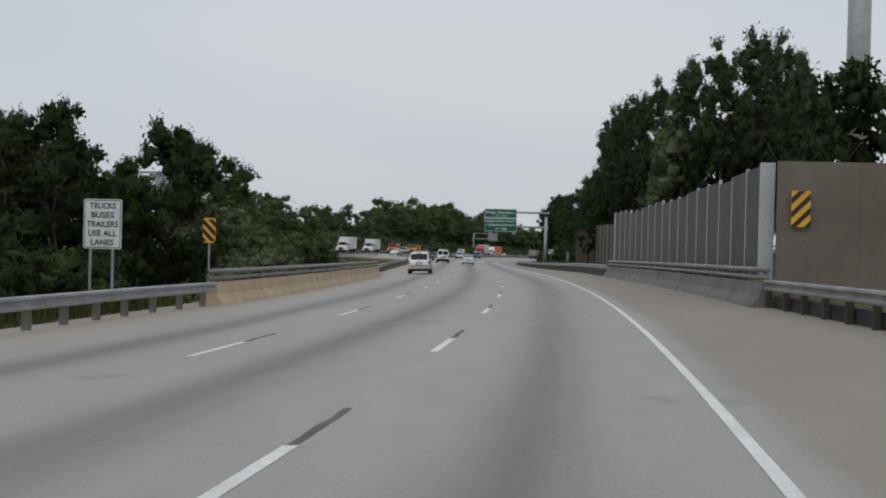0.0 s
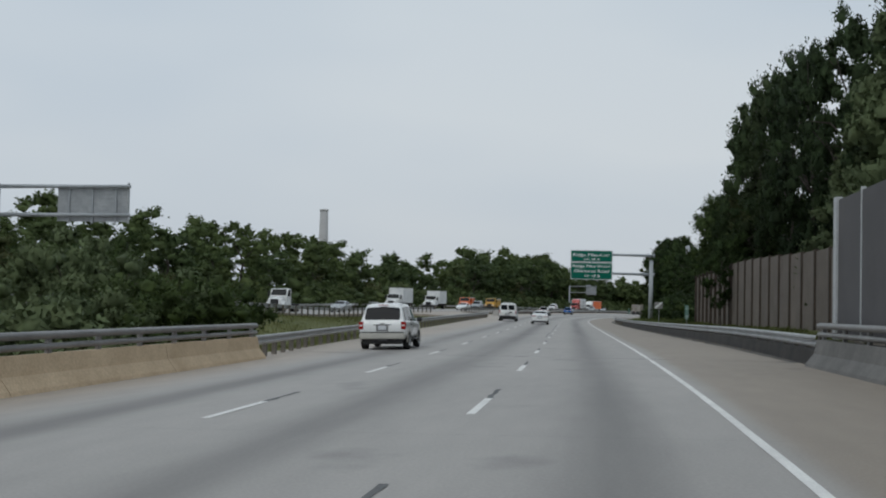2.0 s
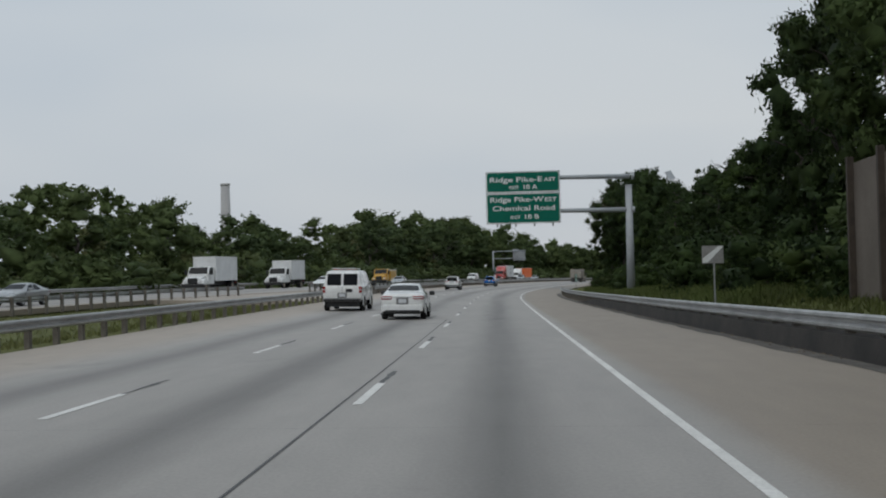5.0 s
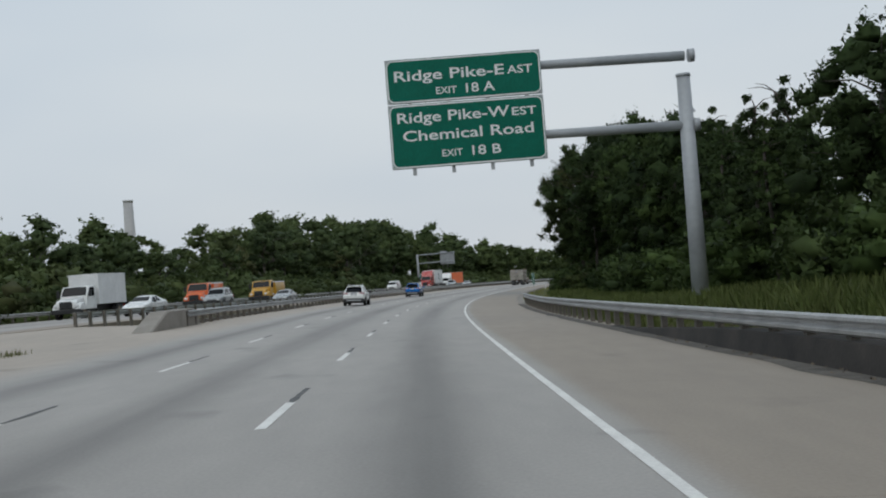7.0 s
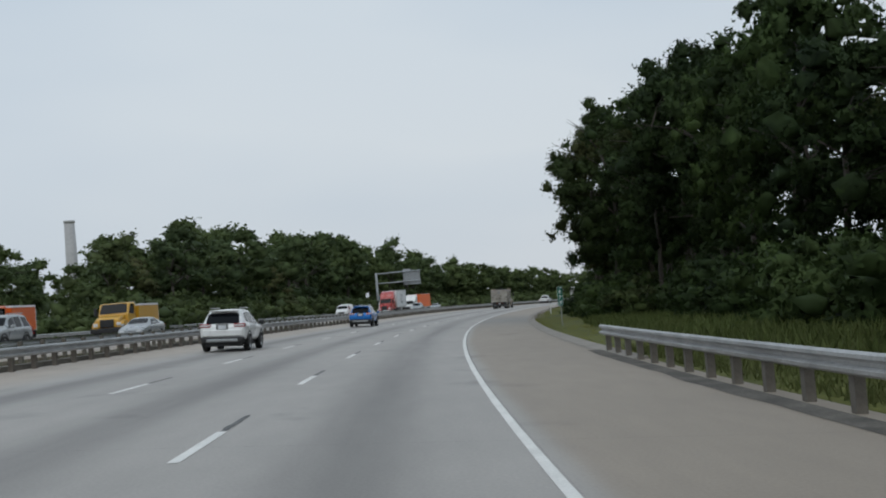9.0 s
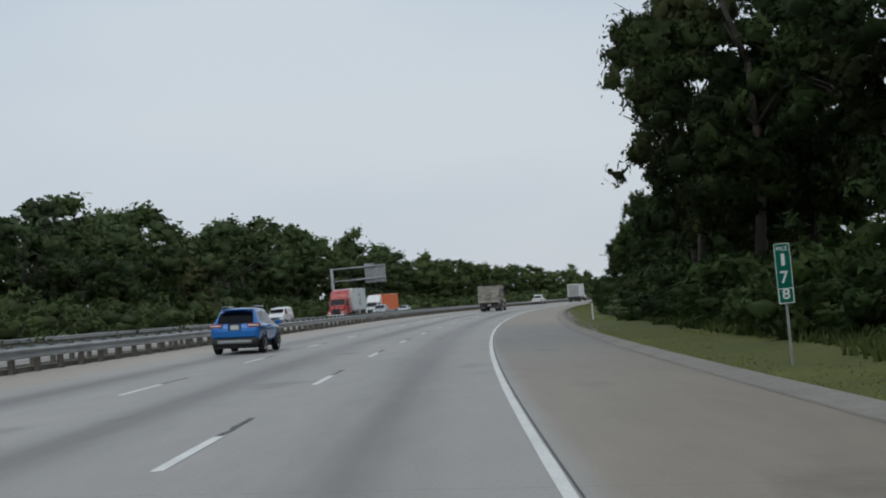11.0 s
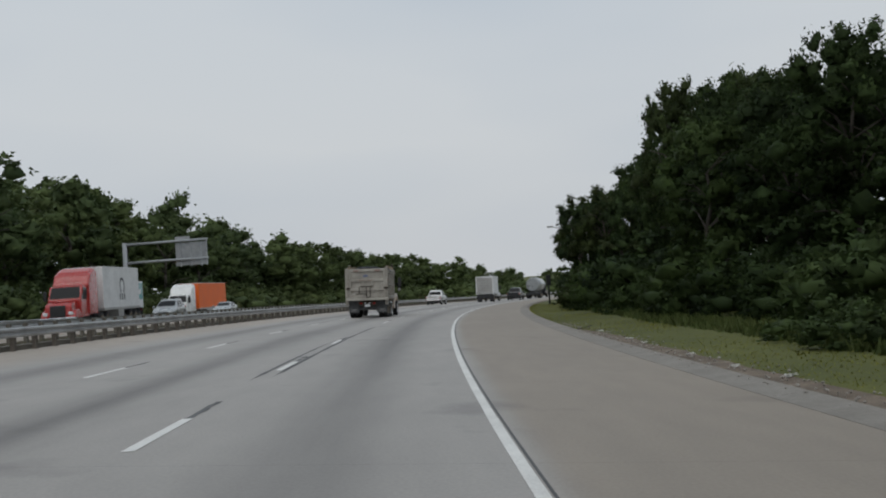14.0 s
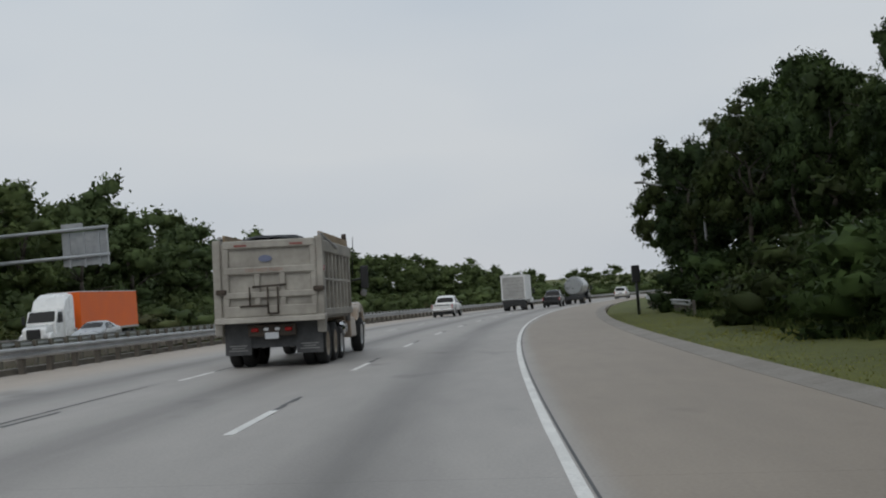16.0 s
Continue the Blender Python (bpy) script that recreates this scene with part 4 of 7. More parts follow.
# right side, behind the sound walls
for i, (q, d, h) in enumerate(((84, 22.0, 14.2), (90, 23.0, 16.2), (97, 23.5, 19.6), (104, 23.0, 20.8), (110.5, 21.5, 20.8), (117.5, 19.5, 20.4), (123.5, 17.8, 19.4), (130, 17.0, 18.9), (136.5, 17.0, 19.2), (143, 16.8, 19.8), (149, 16.6, 19.6), (155.5, 16.6, 18.4))):
    plant(("edge", "edge2")[i % 2], q, d, h, 0.54 + 0.07 * (i % 2), group=G1)
row(["back"], 92, 152, 9, 28, 2, 15, 19, 0.8, G1)
row(["edge2", "edge"], 134, 158, 9, 20.0, 0.6, 11, 14, 0.8, G1)
plant("poplar", 112.5, 17.2, 16.6, 0.84, group=G1)
plant("poplar", 121, 17.4, 12.0, 0.95, group=G1)
for q, d, h in ((86, 16.4, 6.4), (90, 16.8, 7.6), (94.5, 16.4, 6.4), (98.5, 16.4, 6.8), (120, 17.0, 8.0)):
    plant("bright", q, d, h, 0.62, group=G2)
plant("ash", 166, 15.4, 12.8, 0.85, group=G1)
plant("oak2", 161, 16.6, 11.0, 0.8, group=G1)
plant("oak2", 138.4, 12.2, 6.6, 0.62, group=G1)
plant("oak", 142.5, 15.4, 9.6, 0.85, group=G1)
plant("oak", 148.5, 15.9, 10.2, 0.85, group=G1)
plant("oak2", 155.0, 15.8, 10.4, 0.85, group=G1)
row(["shrub", "shrub2"], 96, 140, 5, 18.5, 0.8, 5, 7, 0.8, G2)
row(["tall2", "oak2", "ash"], 172, 192, 5.5, 18.5, 1.0, 13.0, 15.0, 0.75, G1)
row(["oak", "oak2", "ash"], 194, 220, 6.0, 20.5, 1.2, 10.0, 11.4, 1.0, G1)
row(["oak", "oak2", "ash"], 222, 241, 5.5, 21, 0.8, 7.6, 8.6, 1.05, G1)
row(["oak", "oak2"], 243, 254, 4.5, 20.5, 1.0, 8.8, 10.4, 1.05, G1)
row(["back", "back", "cedar"], 168, 190, 9, 28, 3, 11, 13.5, 1.1, G1)
row(["back"], 195, 256, 9, 28, 3, 8.5, 10.5, 1.2, G1)
row(["back", "back", "cedar"], 260, 300, 9, 28, 3, 12, 15, 1.1, G1)
row(["oak", "oak", "oak2"], 256, 276, 5.5, 20.5, 1.2, 11.2, 12.6, 0.95, G1)
row(["oak2", "tall", "oak2"], 279, 300, 5.5, 20, 1.2, 14.2, 15.8, 0.85, G1)
plant("cedar", 226.5, 17.2, 8.4, 1.0, group=G1)
plant("cedar", 230, 17.4, 9.4, 1.0, group=G1)
plant("cedar", 240, 18.6, 9.7, 1.0, group=G1)
plant("oak2", 257, 18.9, 11.3, 0.9, group=G1)
row(["shrub", "shrub", "shrub", "shrub2"], 165, 300, 4.3, lambda s: 16.4 if s < 200 else 18.6, 0.6, 3.6, 6.0, 1.1, G2)
row(["tall", "tall2"], 302, 330, 6.5, 19.5, 1.0, 16, 19, 1.0, G1)
plant("tall", 333, 14.2, 17.5, 0.85, group=G1)
plant("tall2", 303.5, 16.5, 15.5, 0.7, group=G1)
plant("tall2", 326, 15.6, 18.0, 0.9, group=G1)
plant("tall2", 340, 15.0, 19.5, 0.6, group=G1)
row(["oak", "oak2"], 330, 350, 7, 18.5, 0.8, 12, 14, 1.1, G1)
row(["shrub", "shrub", "shrub", "shrub", "shrub", "shrub2"], 300, 474, 4.3, lambda s: 15.3 + 1.7 * smooth(335, 350, s) * (1 - smooth(392, 410, s)), 0.5, 3.4, 5.6, 1.15, G2)
row(["shrub2", "bright"], 350, 376, 3.6, 13.2, 0.4, 1.3, 2.1, 1.7, G2)
row(["oak", "oak2", "ash"], 352, 378, 6.5, 20, 1.2, 7.8, 9.4, 1.1, G1)
row(["oak", "oak2", "oak"], 378, 402, 6.0, 20, 1.2, 9.0, 10.6, 1.0, G1)
for q, d, h, w in ((361, 16.8, 10.4, 0.36), (391, 19, 10.8, 0.9), (397.5, 18.5, 10.4, 0.9), (404, 19, 10.8, 0.8), (417, 17.4, 13.5, 0.6), (424, 19, 13.5, 0.6), (430, 18, 14.2, 0.42), (412, 18.6, 12.4, 0.55), (437, 19, 11.2, 0.7)):
    plant("tall2" if h > 13.8 else "tall", q, d, h, w, group=G1)
row(["oak", "oak2", "ash", "oak"], 402, 440, 6.0, 20, 1.2, 9.2, 11.4, 0.95, G1)
row(["back"], 352, 440, 10, 28, 3, 11, 14, 1.1, G1)
row(["oak", "ash", "oak2"], 440, 451, 5.5, 20.5, 1.0, 9.8, 11.6, 0.8, G1)
row(["oak", "ash", "tall", "oak2"], 453, 490, 5.5, 20.5, 1.5, 12.0, 14.6, 0.85, G1)
plant("oak2", 461, 13.2, 9.5, 0.75, group=G1)
plant("oak", 474, 13.6, 11.0, 0.75, group=G1)
plant("oak", 408, 16.6, 7.6, 0.95, group=G1)
plant("oak2", 403.0, 15.9, 9.2, 0.9, group=G1)
plant("oak2", 451, 27, 19.0, 0.7, group=G1)
plant("cedar", 455, 25, 18.5, 0.9, group=G1)
plant("tall", 445, 28, 18, 0.8, group=G1)
plant("oak2", 466, 20.5, 14.5, 0.8, group=G1)
row(["oak", "oak2"], 448, 500, 6, 15.8, 0.8, 8.8, 11.0, 0.75, G1)
row(["back"], 440, 480, 14, 42, 6, 16, 20, 1.2, G1)
# left side, near
row(["shrub", "shrub2", "shrub"], -10, 40, 3.4, -13.8, 0.8, 2.4, 3.6, 1.0, G4)
row(["oak2", "ash", "oak"], 8, 36, 5.0, -19, 1.5, 5.6, 6.9, 1.0, G4)
row(["back"], 10, 44, 7.0, -23.5, 0.8, 8.0, 9.6, 0.9, G4)
row(["shrub", "shrub2", "shrub"], 10, 44, 4.0, -17.0, 0.8, 4.4, 5.6, 1.1, G4)


def copse(keys, s0, s1, step, d, spread, top0, top1, wide):
    """Trees rooted in the dip under the bridges, with tops at a set height over the road."""
    s = s0
    while s < s1:
        dd = d + PLANT.uniform(-spread, spread)
        tall = PLANT.uniform(top0, top1) - land(s, dd)
        plant(keys[int(PLANT.integers(len(keys)))], s, dd, tall, wide * (min(1.0, 5.5 / tall) if "shrub" in keys else 1.0), group=G4)
        s += step


copse(["oak2", "oak"], 42, 56, 5.0, -19, 1.2, 6.8, 8.6, 0.75)
copse(["back"], 44, 58, 5.0, -24.0, 1, 7.6, 9.0, 0.62)
copse(["back"], 42, 51, 4.0, -17.0, 0.6, 5.6, 6.6, 0.55)
copse(["oak", "oak2"], 39, 43, 5.0, -15.0, 0.5, 6.4, 7.2, 0.7)
copse(["oak2", "oak"], 45, 51, 4.0, -13.0, 0.3, 6.5, 7.0, 0.74)
copse(["shrub2", "bright", "shrub2"], 89.5, 114, 2.8, -18.2, 1.3, 3.6, 5.2, 1.0)
row(["bright", "shrub2", "ash"], 98, 116, 5, -24, 1.5, 5, 7.0, 0.8, G4)
# beyond the opposing carriageway
row(["farshrub"], 96, 720, 7.8, lambda s: opp(s) - 14.0, 1.2, 3.4, 5.6, 1.35, G3)
row(["farshrub"], 100, 640, 8.5, lambda s: opp(s) - 18.5, 1.5, 5.5, 8.0, 1.1, G3)


def skyline(keys, s0, s1, step, off, spread, stations, tops, wide, join=False):
    """Trees at a distance off from the opposing carriageway whose tops follow a skyline of heights over the road."""
    s = s0
    n = 0
    while s < s1:
        q, d = s + PLANT.uniform(-0.3, 0.3) * step, opp(s) + off + PLANT.uniform(-spread, spread)
        base = W(q, d, land(q, d)).z - P(q, d).z
        h = float(np.interp(q, stations, tops)) * (1.0 if n % 3 == 1 else PLANT.uniform(0.62, 0.94)) - base
        plant(keys[int(PLANT.integers(len(keys)))], q, d, max(h * 1.10, 4.0), wide * 1.2, group=G3, join=join)
        s += step
        n += 1


skyline(["far", "far2", "far3"], 96, 720, 8.0, -23, 2.5, [100, 250, 316, 330, 351, 364, 412, 431, 460, 492, 560, 600, 640, 720], [9, 9.5, 9.4, 8.6, 6.4, 10.8, 15.4, 13.2, 17.0, 16.5, 15, 12.5, 9.5, 7.5], 1.0)
skyline(["far", "far2", "far", "far3"], 96, 740, 9.5, -35, 3.5, [100, 266, 304, 340, 372, 381, 393, 416, 443, 462, 492, 532, 590, 625, 680, 740], [12, 12.4, 12.3, 11, 10.5, 8.0, 13, 16.6, 18.4, 15.5, 19.8, 19.4, 16, 13, 10.5, 9], 0.95, True)
skyline(["far2", "far"], 200, 720, 14, -48, 4, [200, 362, 379, 397, 405, 420, 470, 489, 518, 549, 620, 700], [13.5, 13.2, 12.2, 12.0, 8.5, 15, 20.4, 17.2, 22, 21, 17, 14], 0.95, True)
for q, h in ((134, 13.6), (141, 12.6), (149, 11.8), (157, 9.6)):
    plant("far2", q, -55.5, h, 1.1, group=G3)
plant("far", 536, -60, 21, 0.8, group=G3)
plant("far3", 531, -77, 23, 1.0, group=G3)
row(["far", "far2"], 560, 620, 15, -112, 5, 25, 28, 0.8, G3, True)
# far end
for i in range(22):
    q = 566 + 6.5 * i
    plant(("far", "far2", "far3")[i % 3], q, -50 - 4 * (i % 2), float(np.interp(q, [566, 600, 630, 660, 710], [14.2, 14.8, 13.4, 11.4, 9.0])) * PLANT.uniform(0.86, 1.04), 1.15, join=True)
    plant("farshrub", q + 3, -44.5 + 2 * (i % 2), PLANT.uniform(4.6, 6.4), 1.3, join=True)
row(["far", "far2", "far3"], 640, 900, 12, -46, 6, 7.5, 10, 1.3, G3, True)
row(["far", "far2"], 700, 1000, 16, 60, 25, 10, 14, 1.6, G3, True)
row(["farshrub"], 640, 900, 12, -38, 3, 5, 8, 1.6, G3, True)
# the wood behind the first trees, too deep to pick apart: one mesh at half size, scaled up
wv, wf, wnr, at_ = [], [], [], 0
for key, m in FAR_WOOD:
    me = [c for c in TREES[key].children if c.name.startswith("crown")][0].data
    co = np.empty(len(me.vertices) * 3)
    me.vertices.foreach_get("co", co)
    mm = np.array(m)
    wv.append((co.reshape(-1, 3) @ mm[:3, :3].T + mm[:3, 3]) * 0.5)
    ix = np.empty(len(me.loops), dtype=np.int32)
    me.loops.foreach_get("vertex_index", ix)
    cn = np.empty(len(me.loops) * 3)
    me.corner_normals.foreach_get("vector", cn)
    nr = np.zeros((len(me.vertices), 3))
    nr[ix] = cn.reshape(-1, 3)
    nr = nr @ np.linalg.inv(mm[:3, :3])
    wnr.append(nr / (np.linalg.norm(nr, axis=1, keepdims=True) + 1e-9))
    wf.append(ix.reshape(-1, 3) + at_)
    at_ += len(me.vertices)
wood = mesh_of("distant_wood", np.concatenate(wv), np.concatenate(wf).tolist(), smooth_faces=True)
wood.normals_split_custom_set_from_vertices(np.concatenate(wnr).tolist())
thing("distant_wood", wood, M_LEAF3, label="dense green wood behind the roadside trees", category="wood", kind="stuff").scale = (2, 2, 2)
for ob in list(TREES.values()):
    for c in list(ob.children):
        bpy.data.objects.remove(c)
    bpy.data.objects.remove(ob)


# ---- grass tufts: too many to count ----
def tufts(name, s0, s1, d0, d1, count, h0, h1, seed, mat, label, blade=0.014):
    rng = np.random.default_rng(seed)
    V, F = [], []
    for _ in range(count):
        s = rng.uniform(s0, s1)
        a = d0(s) if callable(d0) else d0
        b = d1(s) if callable(d1) else d1
        d = a + (b - a) * rng.random() ** 1.3
        p = W(s, d, land(s, d) - 0.04)
        for _ in range(3):
            an, h = rng.uniform(0, 6.28), rng.uniform(h0, h1)
            w = blade * (1 + 1.6 * rng.random())
            q = p + Vector((rng.normal() * 0.09, rng.normal() * 0.09, 0))
            u = Vector((math.cos(an), math.sin(an), 0))
            t = Vector((rng.normal() * 0.35 * h, rng.normal() * 0.35 * h, h))
            k = len(V)
            V += [q - u * w, q + u * w, q + t]
            F.append((k, k + 1, k + 2))
    me = mesh_of(name, V, F, smooth_faces=True)
    nr = rng.normal(scale=0.12, size=(len(V) // 3, 3)) + np.array([0.0, 0.0, 1.0])
    me.normals_split_custom_set_from_vertices(np.repeat(nr / np.linalg.norm(nr, axis=1, keepdims=True), 3, axis=0).tolist())
    return thing(name, me, mat, label=label, category="grass", kind="stuff")


M_BLADE = leaf_material("grass_blades", (0.06, 0.083, 0.022), (0.115, 0.136, 0.040), (0.12, 0.126, 0.048), mottle=0.7, thin=0.5)
M_MOWN = leaf_material("mown_grass", (0.180, 0.198, 0.030), (0.214, 0.230, 0.037), (0.27, 0.262, 0.055), mottle=0.45, thin=0.5)
M_ROUGH = leaf_material("rough_grass", (0.092, 0.128, 0.040), (0.132, 0.168, 0.052), (0.15, 0.165, 0.058), mottle=0.6, thin=0.5)
M_MEADOW = leaf_material("meadow_grass", (0.14, 0.16, 0.05), (0.21, 0.22, 0.082), (0.22, 0.21, 0.094), mottle=0.7, thin=0.5)
tufts("verge_grass", 258, 470, lambda s: 8.45 + g_off(s), 13.6, 26000, 0.03, 0.085, 21, M_MOWN, "uneven mown grass on the verge")
tufts("tall_grass", 150, 262, 8.6, 14.5, 14000, 0.10, 0.34, 22, M_ROUGH, "tall rough grass behind the guard rail")
tufts("tall_weeds", 168, 300, 11.0, lambda s: 14.2 if s < 200 else 16.0, 8000, 0.2, 0.68, 27, M_ROUGH, "tall green weeds in front of the trees", 0.03)
tufts("tall_weeds", 300, 470, 11.8, 14.2, 7000, 0.12, 0.42, 28, M_ROUGH, "green weeds between mown grass and trees", 0.025)
tufts("wall_grass", 86, 150, 8.6, 12.6, 5000, 0.1, 0.28, 25, M_BLADE, "rough grass at the foot of the sound wall")
tufts("median_grass", 92, 212, lambda s: left_d(s) - 0.5, lambda s: opp(s) + 9.2, 12000, 0.10, 0.28, 23, M_MEADOW, "rough grass in the median")
tufts("median_grass", -20, 38, -9.9, -12.6, 2500, 0.2, 0.7, 24, M_BLADE, "rough grass behind the median guard rail")
tufts("median_weeds", 238, 600, -10.6, lambda s: opp(s) + 8.8, 5000, 0.1, 0.3, 26, M_BLADE, "weeds in the narrow median")
thing("gravel_edge", ribbon("gravel_edge", 346, 392, 1.0, lambda s: [(8.24, 0.03), (8.82 + 0.3 * noise.noise((s * 0.3, 7, 0)) - 0.55 * (1 - smooth(346, 352, s)) - 0.55 * smooth(385, 392, s), 0.05)], closed=False), M_GRAVEL, label="washed-out gravel along the gutter", category="gravel", kind="structure")


# ---- grit and pebbles washed out along the gutter: too many to count ----
rng_ = np.random.default_rng(31)
pv, pf = [], []
for _ in range(900):
    s = rng_.uniform(326, 398)
    d = 8.15 + g_off(s) + abs(rng_.normal()) * 0.5
    c = P(s, d, 0.075) if d > 8.22 else P(s, d, 0.05)
    r = rng_.uniform(0.012, 0.04)
    k = len(pv)
    for v in ((1, 0, 0), (0, 1, 0), (-1, 0, 0), (0, -1, 0), (0, 0, 0.7), (0, 0, -0.7)):
        pv.append(c + Vector(v) * r * rng_.uniform(0.7, 1.3))
    pf += [(k, k + 1, k + 4), (k + 1, k + 2, k + 4), (k + 2, k + 3, k + 4), (k + 3, k, k + 4), (k + 1, k, k + 5), (k + 2, k + 1, k + 5), (k + 3, k + 2, k + 5), (k, k + 3, k + 5)]
thing("pebbles", mesh_of("pebbles", pv, pf), M_PEBBLE, label="pale pebbles and litter scattered along the gutter", category="pebbles", kind="stuff")


# ---- dead leaves and crumbs on and before the kerb wall: too many to count ----
lv, lf = [], []
for _ in range(700):
    s = rng_.uniform(90, 205)
    on = rng_.random() < 0.45
    d = right_d(s) + rng_.uniform(-0.08, 0.25) if on else right_d(s) - 0.2 - abs(rng_.normal()) * 0.16
    c = P(s, d, 0.44 * (1 - smooth(196, 214, s)) + 0.03 if on else 0.02)
    a, r = rng_.uniform(0, 6.28), rng_.uniform(0.015, 0.05)
    k = len(lv)
    for i in range(3):
        lv.append(c + Vector((math.cos(a + 2.1 * i) * r, math.sin(a + 2.1 * i) * r, rng_.uniform(0.0, 0.04))))
    lv.append(c + Vector((0, 0, 0.035)))
    lf += [(k, k + 1, k + 3), (k + 1, k + 2, k + 3), (k + 2, k, k + 3)]
thing("dead_leaves", mesh_of("dead_leaves", lv, lf), M_LITTER, label="dead leaves and crumbs along the stained, shade-dark kerb wall", category="dead leaves", kind="stuff")


# ---- a strip of torn tyre tread lying on the gutter ----
bm = bmesh.new()
rows_ = []
for i in range(13):
    t = i / 12
    w = 0.07 + 0.03 * math.sin(7 * t) * (1 - t)
    rows_.append([bm.verts.new((0.62 * (t - 0.5), k * w + 0.05 * math.sin(4 * t), 0.012 + 0.10 * t * t + (0.018 if k else 0.0))) for k in (-1, 0, 1)])
    if i:
        for k in range(2):
            bm.faces.new((rows_[i - 1][k], rows_[i][k], rows_[i][k + 1], rows_[i - 1][k + 1]))
bmesh.ops.solidify(bm, geom=bm.faces[:], thickness=0.014)
me = bpy.data.meshes.new("tyre_tread")
bm.to_mesh(me)
bm.free()
tread = thing("tyre_tread", me, M_SCRAP, label="strip of torn black tyre tread lying on the gutter", category="tyre scrap")
tread.matrix_world = Matrix.Translation(P(390.0, 8.45, 0.06)) @ Matrix.Rotation(0.4, 4, 'Z')


# ---- a few pale scraps of litter at the edge of the grass ----
rl = random.Random(77)
for s in (366.5, 369.0, 373.2, 378.8, 381.5, 388.0):
    bm = bmesh.new()
    n = 4
    sx, sy = rl.uniform(0.07, 0.13), rl.uniform(0.05, 0.09)
    grid_ = [[bm.verts.new(((i / n - 0.5) * 2 * sx + rl.uniform(-0.012, 0.012), (j / n - 0.5) * 2 * sy + rl.uniform(-0.012, 0.012), rl.uniform(0.0, 0.06))) for j in range(n + 1)] for i in range(n + 1)]
    for i in range(n):
        for j in range(n):
            bm.faces.new((grid_[i][j], grid_[i + 1][j], grid_[i + 1][j + 1], grid_[i][j + 1]))
    bmesh.ops.solidify(bm, geom=bm.faces[:], thickness=0.004)
    bm.transform(Matrix.Translation(P(s, 8.45 + rl.uniform(0.0, 0.35), 0.055)) @ Matrix.Rotation(rl.uniform(0, 6.28), 4, 'Z'))
    me = bpy.data.meshes.new("paper_scrap")
    bm.to_mesh(me)
    bm.free()
    thing("paper_scrap", me, M_WHITE, label="crumpled pale paper scrap on the gravel edge", category="litter", group="litter along the gutter")

# ---- signs, gantries, poles ----
def text_mesh(text, height, width=None, stretch=1.0, bold=0.0):
    """Letters in the built-in font, upright in x and z, cap height and, if given, width set; origin at the lower left."""
    cu = bpy.data.curves.new("letters", 'FONT')
    cu.body = text
    cu.size = 1.0
    cu.offset = bold
    cu.resolution_u = 3
    cu.extrude = 0.004
    ob = bpy.data.objects.new("letters", cu)
    scene.collection.objects.link(ob)
    bpy.context.view_layer.update()
    me = bpy.data.meshes.new_from_object(ob.evaluated_get(bpy.context.evaluated_depsgraph_get()))
    bpy.data.objects.remove(ob)
    bpy.data.curves.remove(cu)
    co = np.empty(len(me.vertices) * 3)
    me.vertices.foreach_get("co", co)
    co = co.reshape(-1, 3)
    x0, x1 = co[:, 0].min(), co[:, 0].max()
    kz = height / 0.70
    kx = width / (x1 - x0) if width else kz * stretch
    out = np.stack([(co[:, 0] - x0) * kx, -co[:, 2], co[:, 1] * kz], 1)
    me.vertices.foreach_set("co", out.ravel())
    me.update()
    return me, (x1 - x0) * kx


def write(parent, text, x, z, height, mat, y, width=None, center=False, stretch=1.0, bold=0.0, label=""):
    me, w = text_mesh(text, height, width, stretch, bold)
    co = np.empty(len(me.vertices) * 3)
    me.vertices.foreach_get("co", co)
    co = co.reshape(-1, 3)
    group = np.arange(len(co))
    polys = [tuple(p.vertices) for p in me.polygons]
    changed = True
    while changed:
        changed = False
        for p in polys:
            g = group[list(p)]
            if g.min() != g.max():
                group[list(p)] = g.min()
                changed = True
    spans = []
    for g in np.unique(group):
        xs = co[group == g, 0]
        spans.append([xs.min(), xs.max(), {int(g)}])
    spans.sort(key=lambda v: v[0])
    letters = []
    for a, b, g in spans:
        if letters and a < letters[-1][1] - 0.3 * min(b - a, letters[-1][1] - letters[-1][0]):
            letters[-1][1] = max(b, letters[-1][1])
            letters[-1][2] |= g
        else:
            letters.append([a, b, g])
    off = Vector((x - w / 2 if center else x, y, z))
    for a, b, g in letters:
        idx = np.where(np.isin(group, list(g)))[0]
        new_i = {int(v): k for k, v in enumerate(idx)}
        fs = [tuple(new_i[v] for v in p) for p in polys if p[0] in new_i]
        ob = part("letter", mesh_of("letter", co[idx], fs), mat, parent, label)
        ob.location = off
    bpy.data.meshes.remove(me)


def rounded_plate(w, h, r, t=0.02, seg=5, x=0, z=0, y=0, bm=None):
    own = bmesh.new()
    vs = []
    for cx, cz, a0 in ((w / 2 - r, h / 2 - r, 0), (-w / 2 + r, h / 2 - r, 90), (-w / 2 + r, -h / 2 + r, 180), (w / 2 - r, -h / 2 + r, 270)):
        for i in range(seg + 1):
            a = radians(a0 + 90 * i / seg)
            vs.append(own.verts.new((x + cx + r * math.cos(a), y, z + cz + r * math.sin(a))))
    f = own.faces.new(vs)
    res = bmesh.ops.extrude_face_region(own, geom=[f])
    bmesh.ops.translate(own, vec=(0, t, 0), verts=[v for v in res["geom"] if isinstance(v, bmesh.types.BMVert)])
    bmesh.ops.recalc_face_normals(own, faces=own.faces)
    return merge(bm, own)


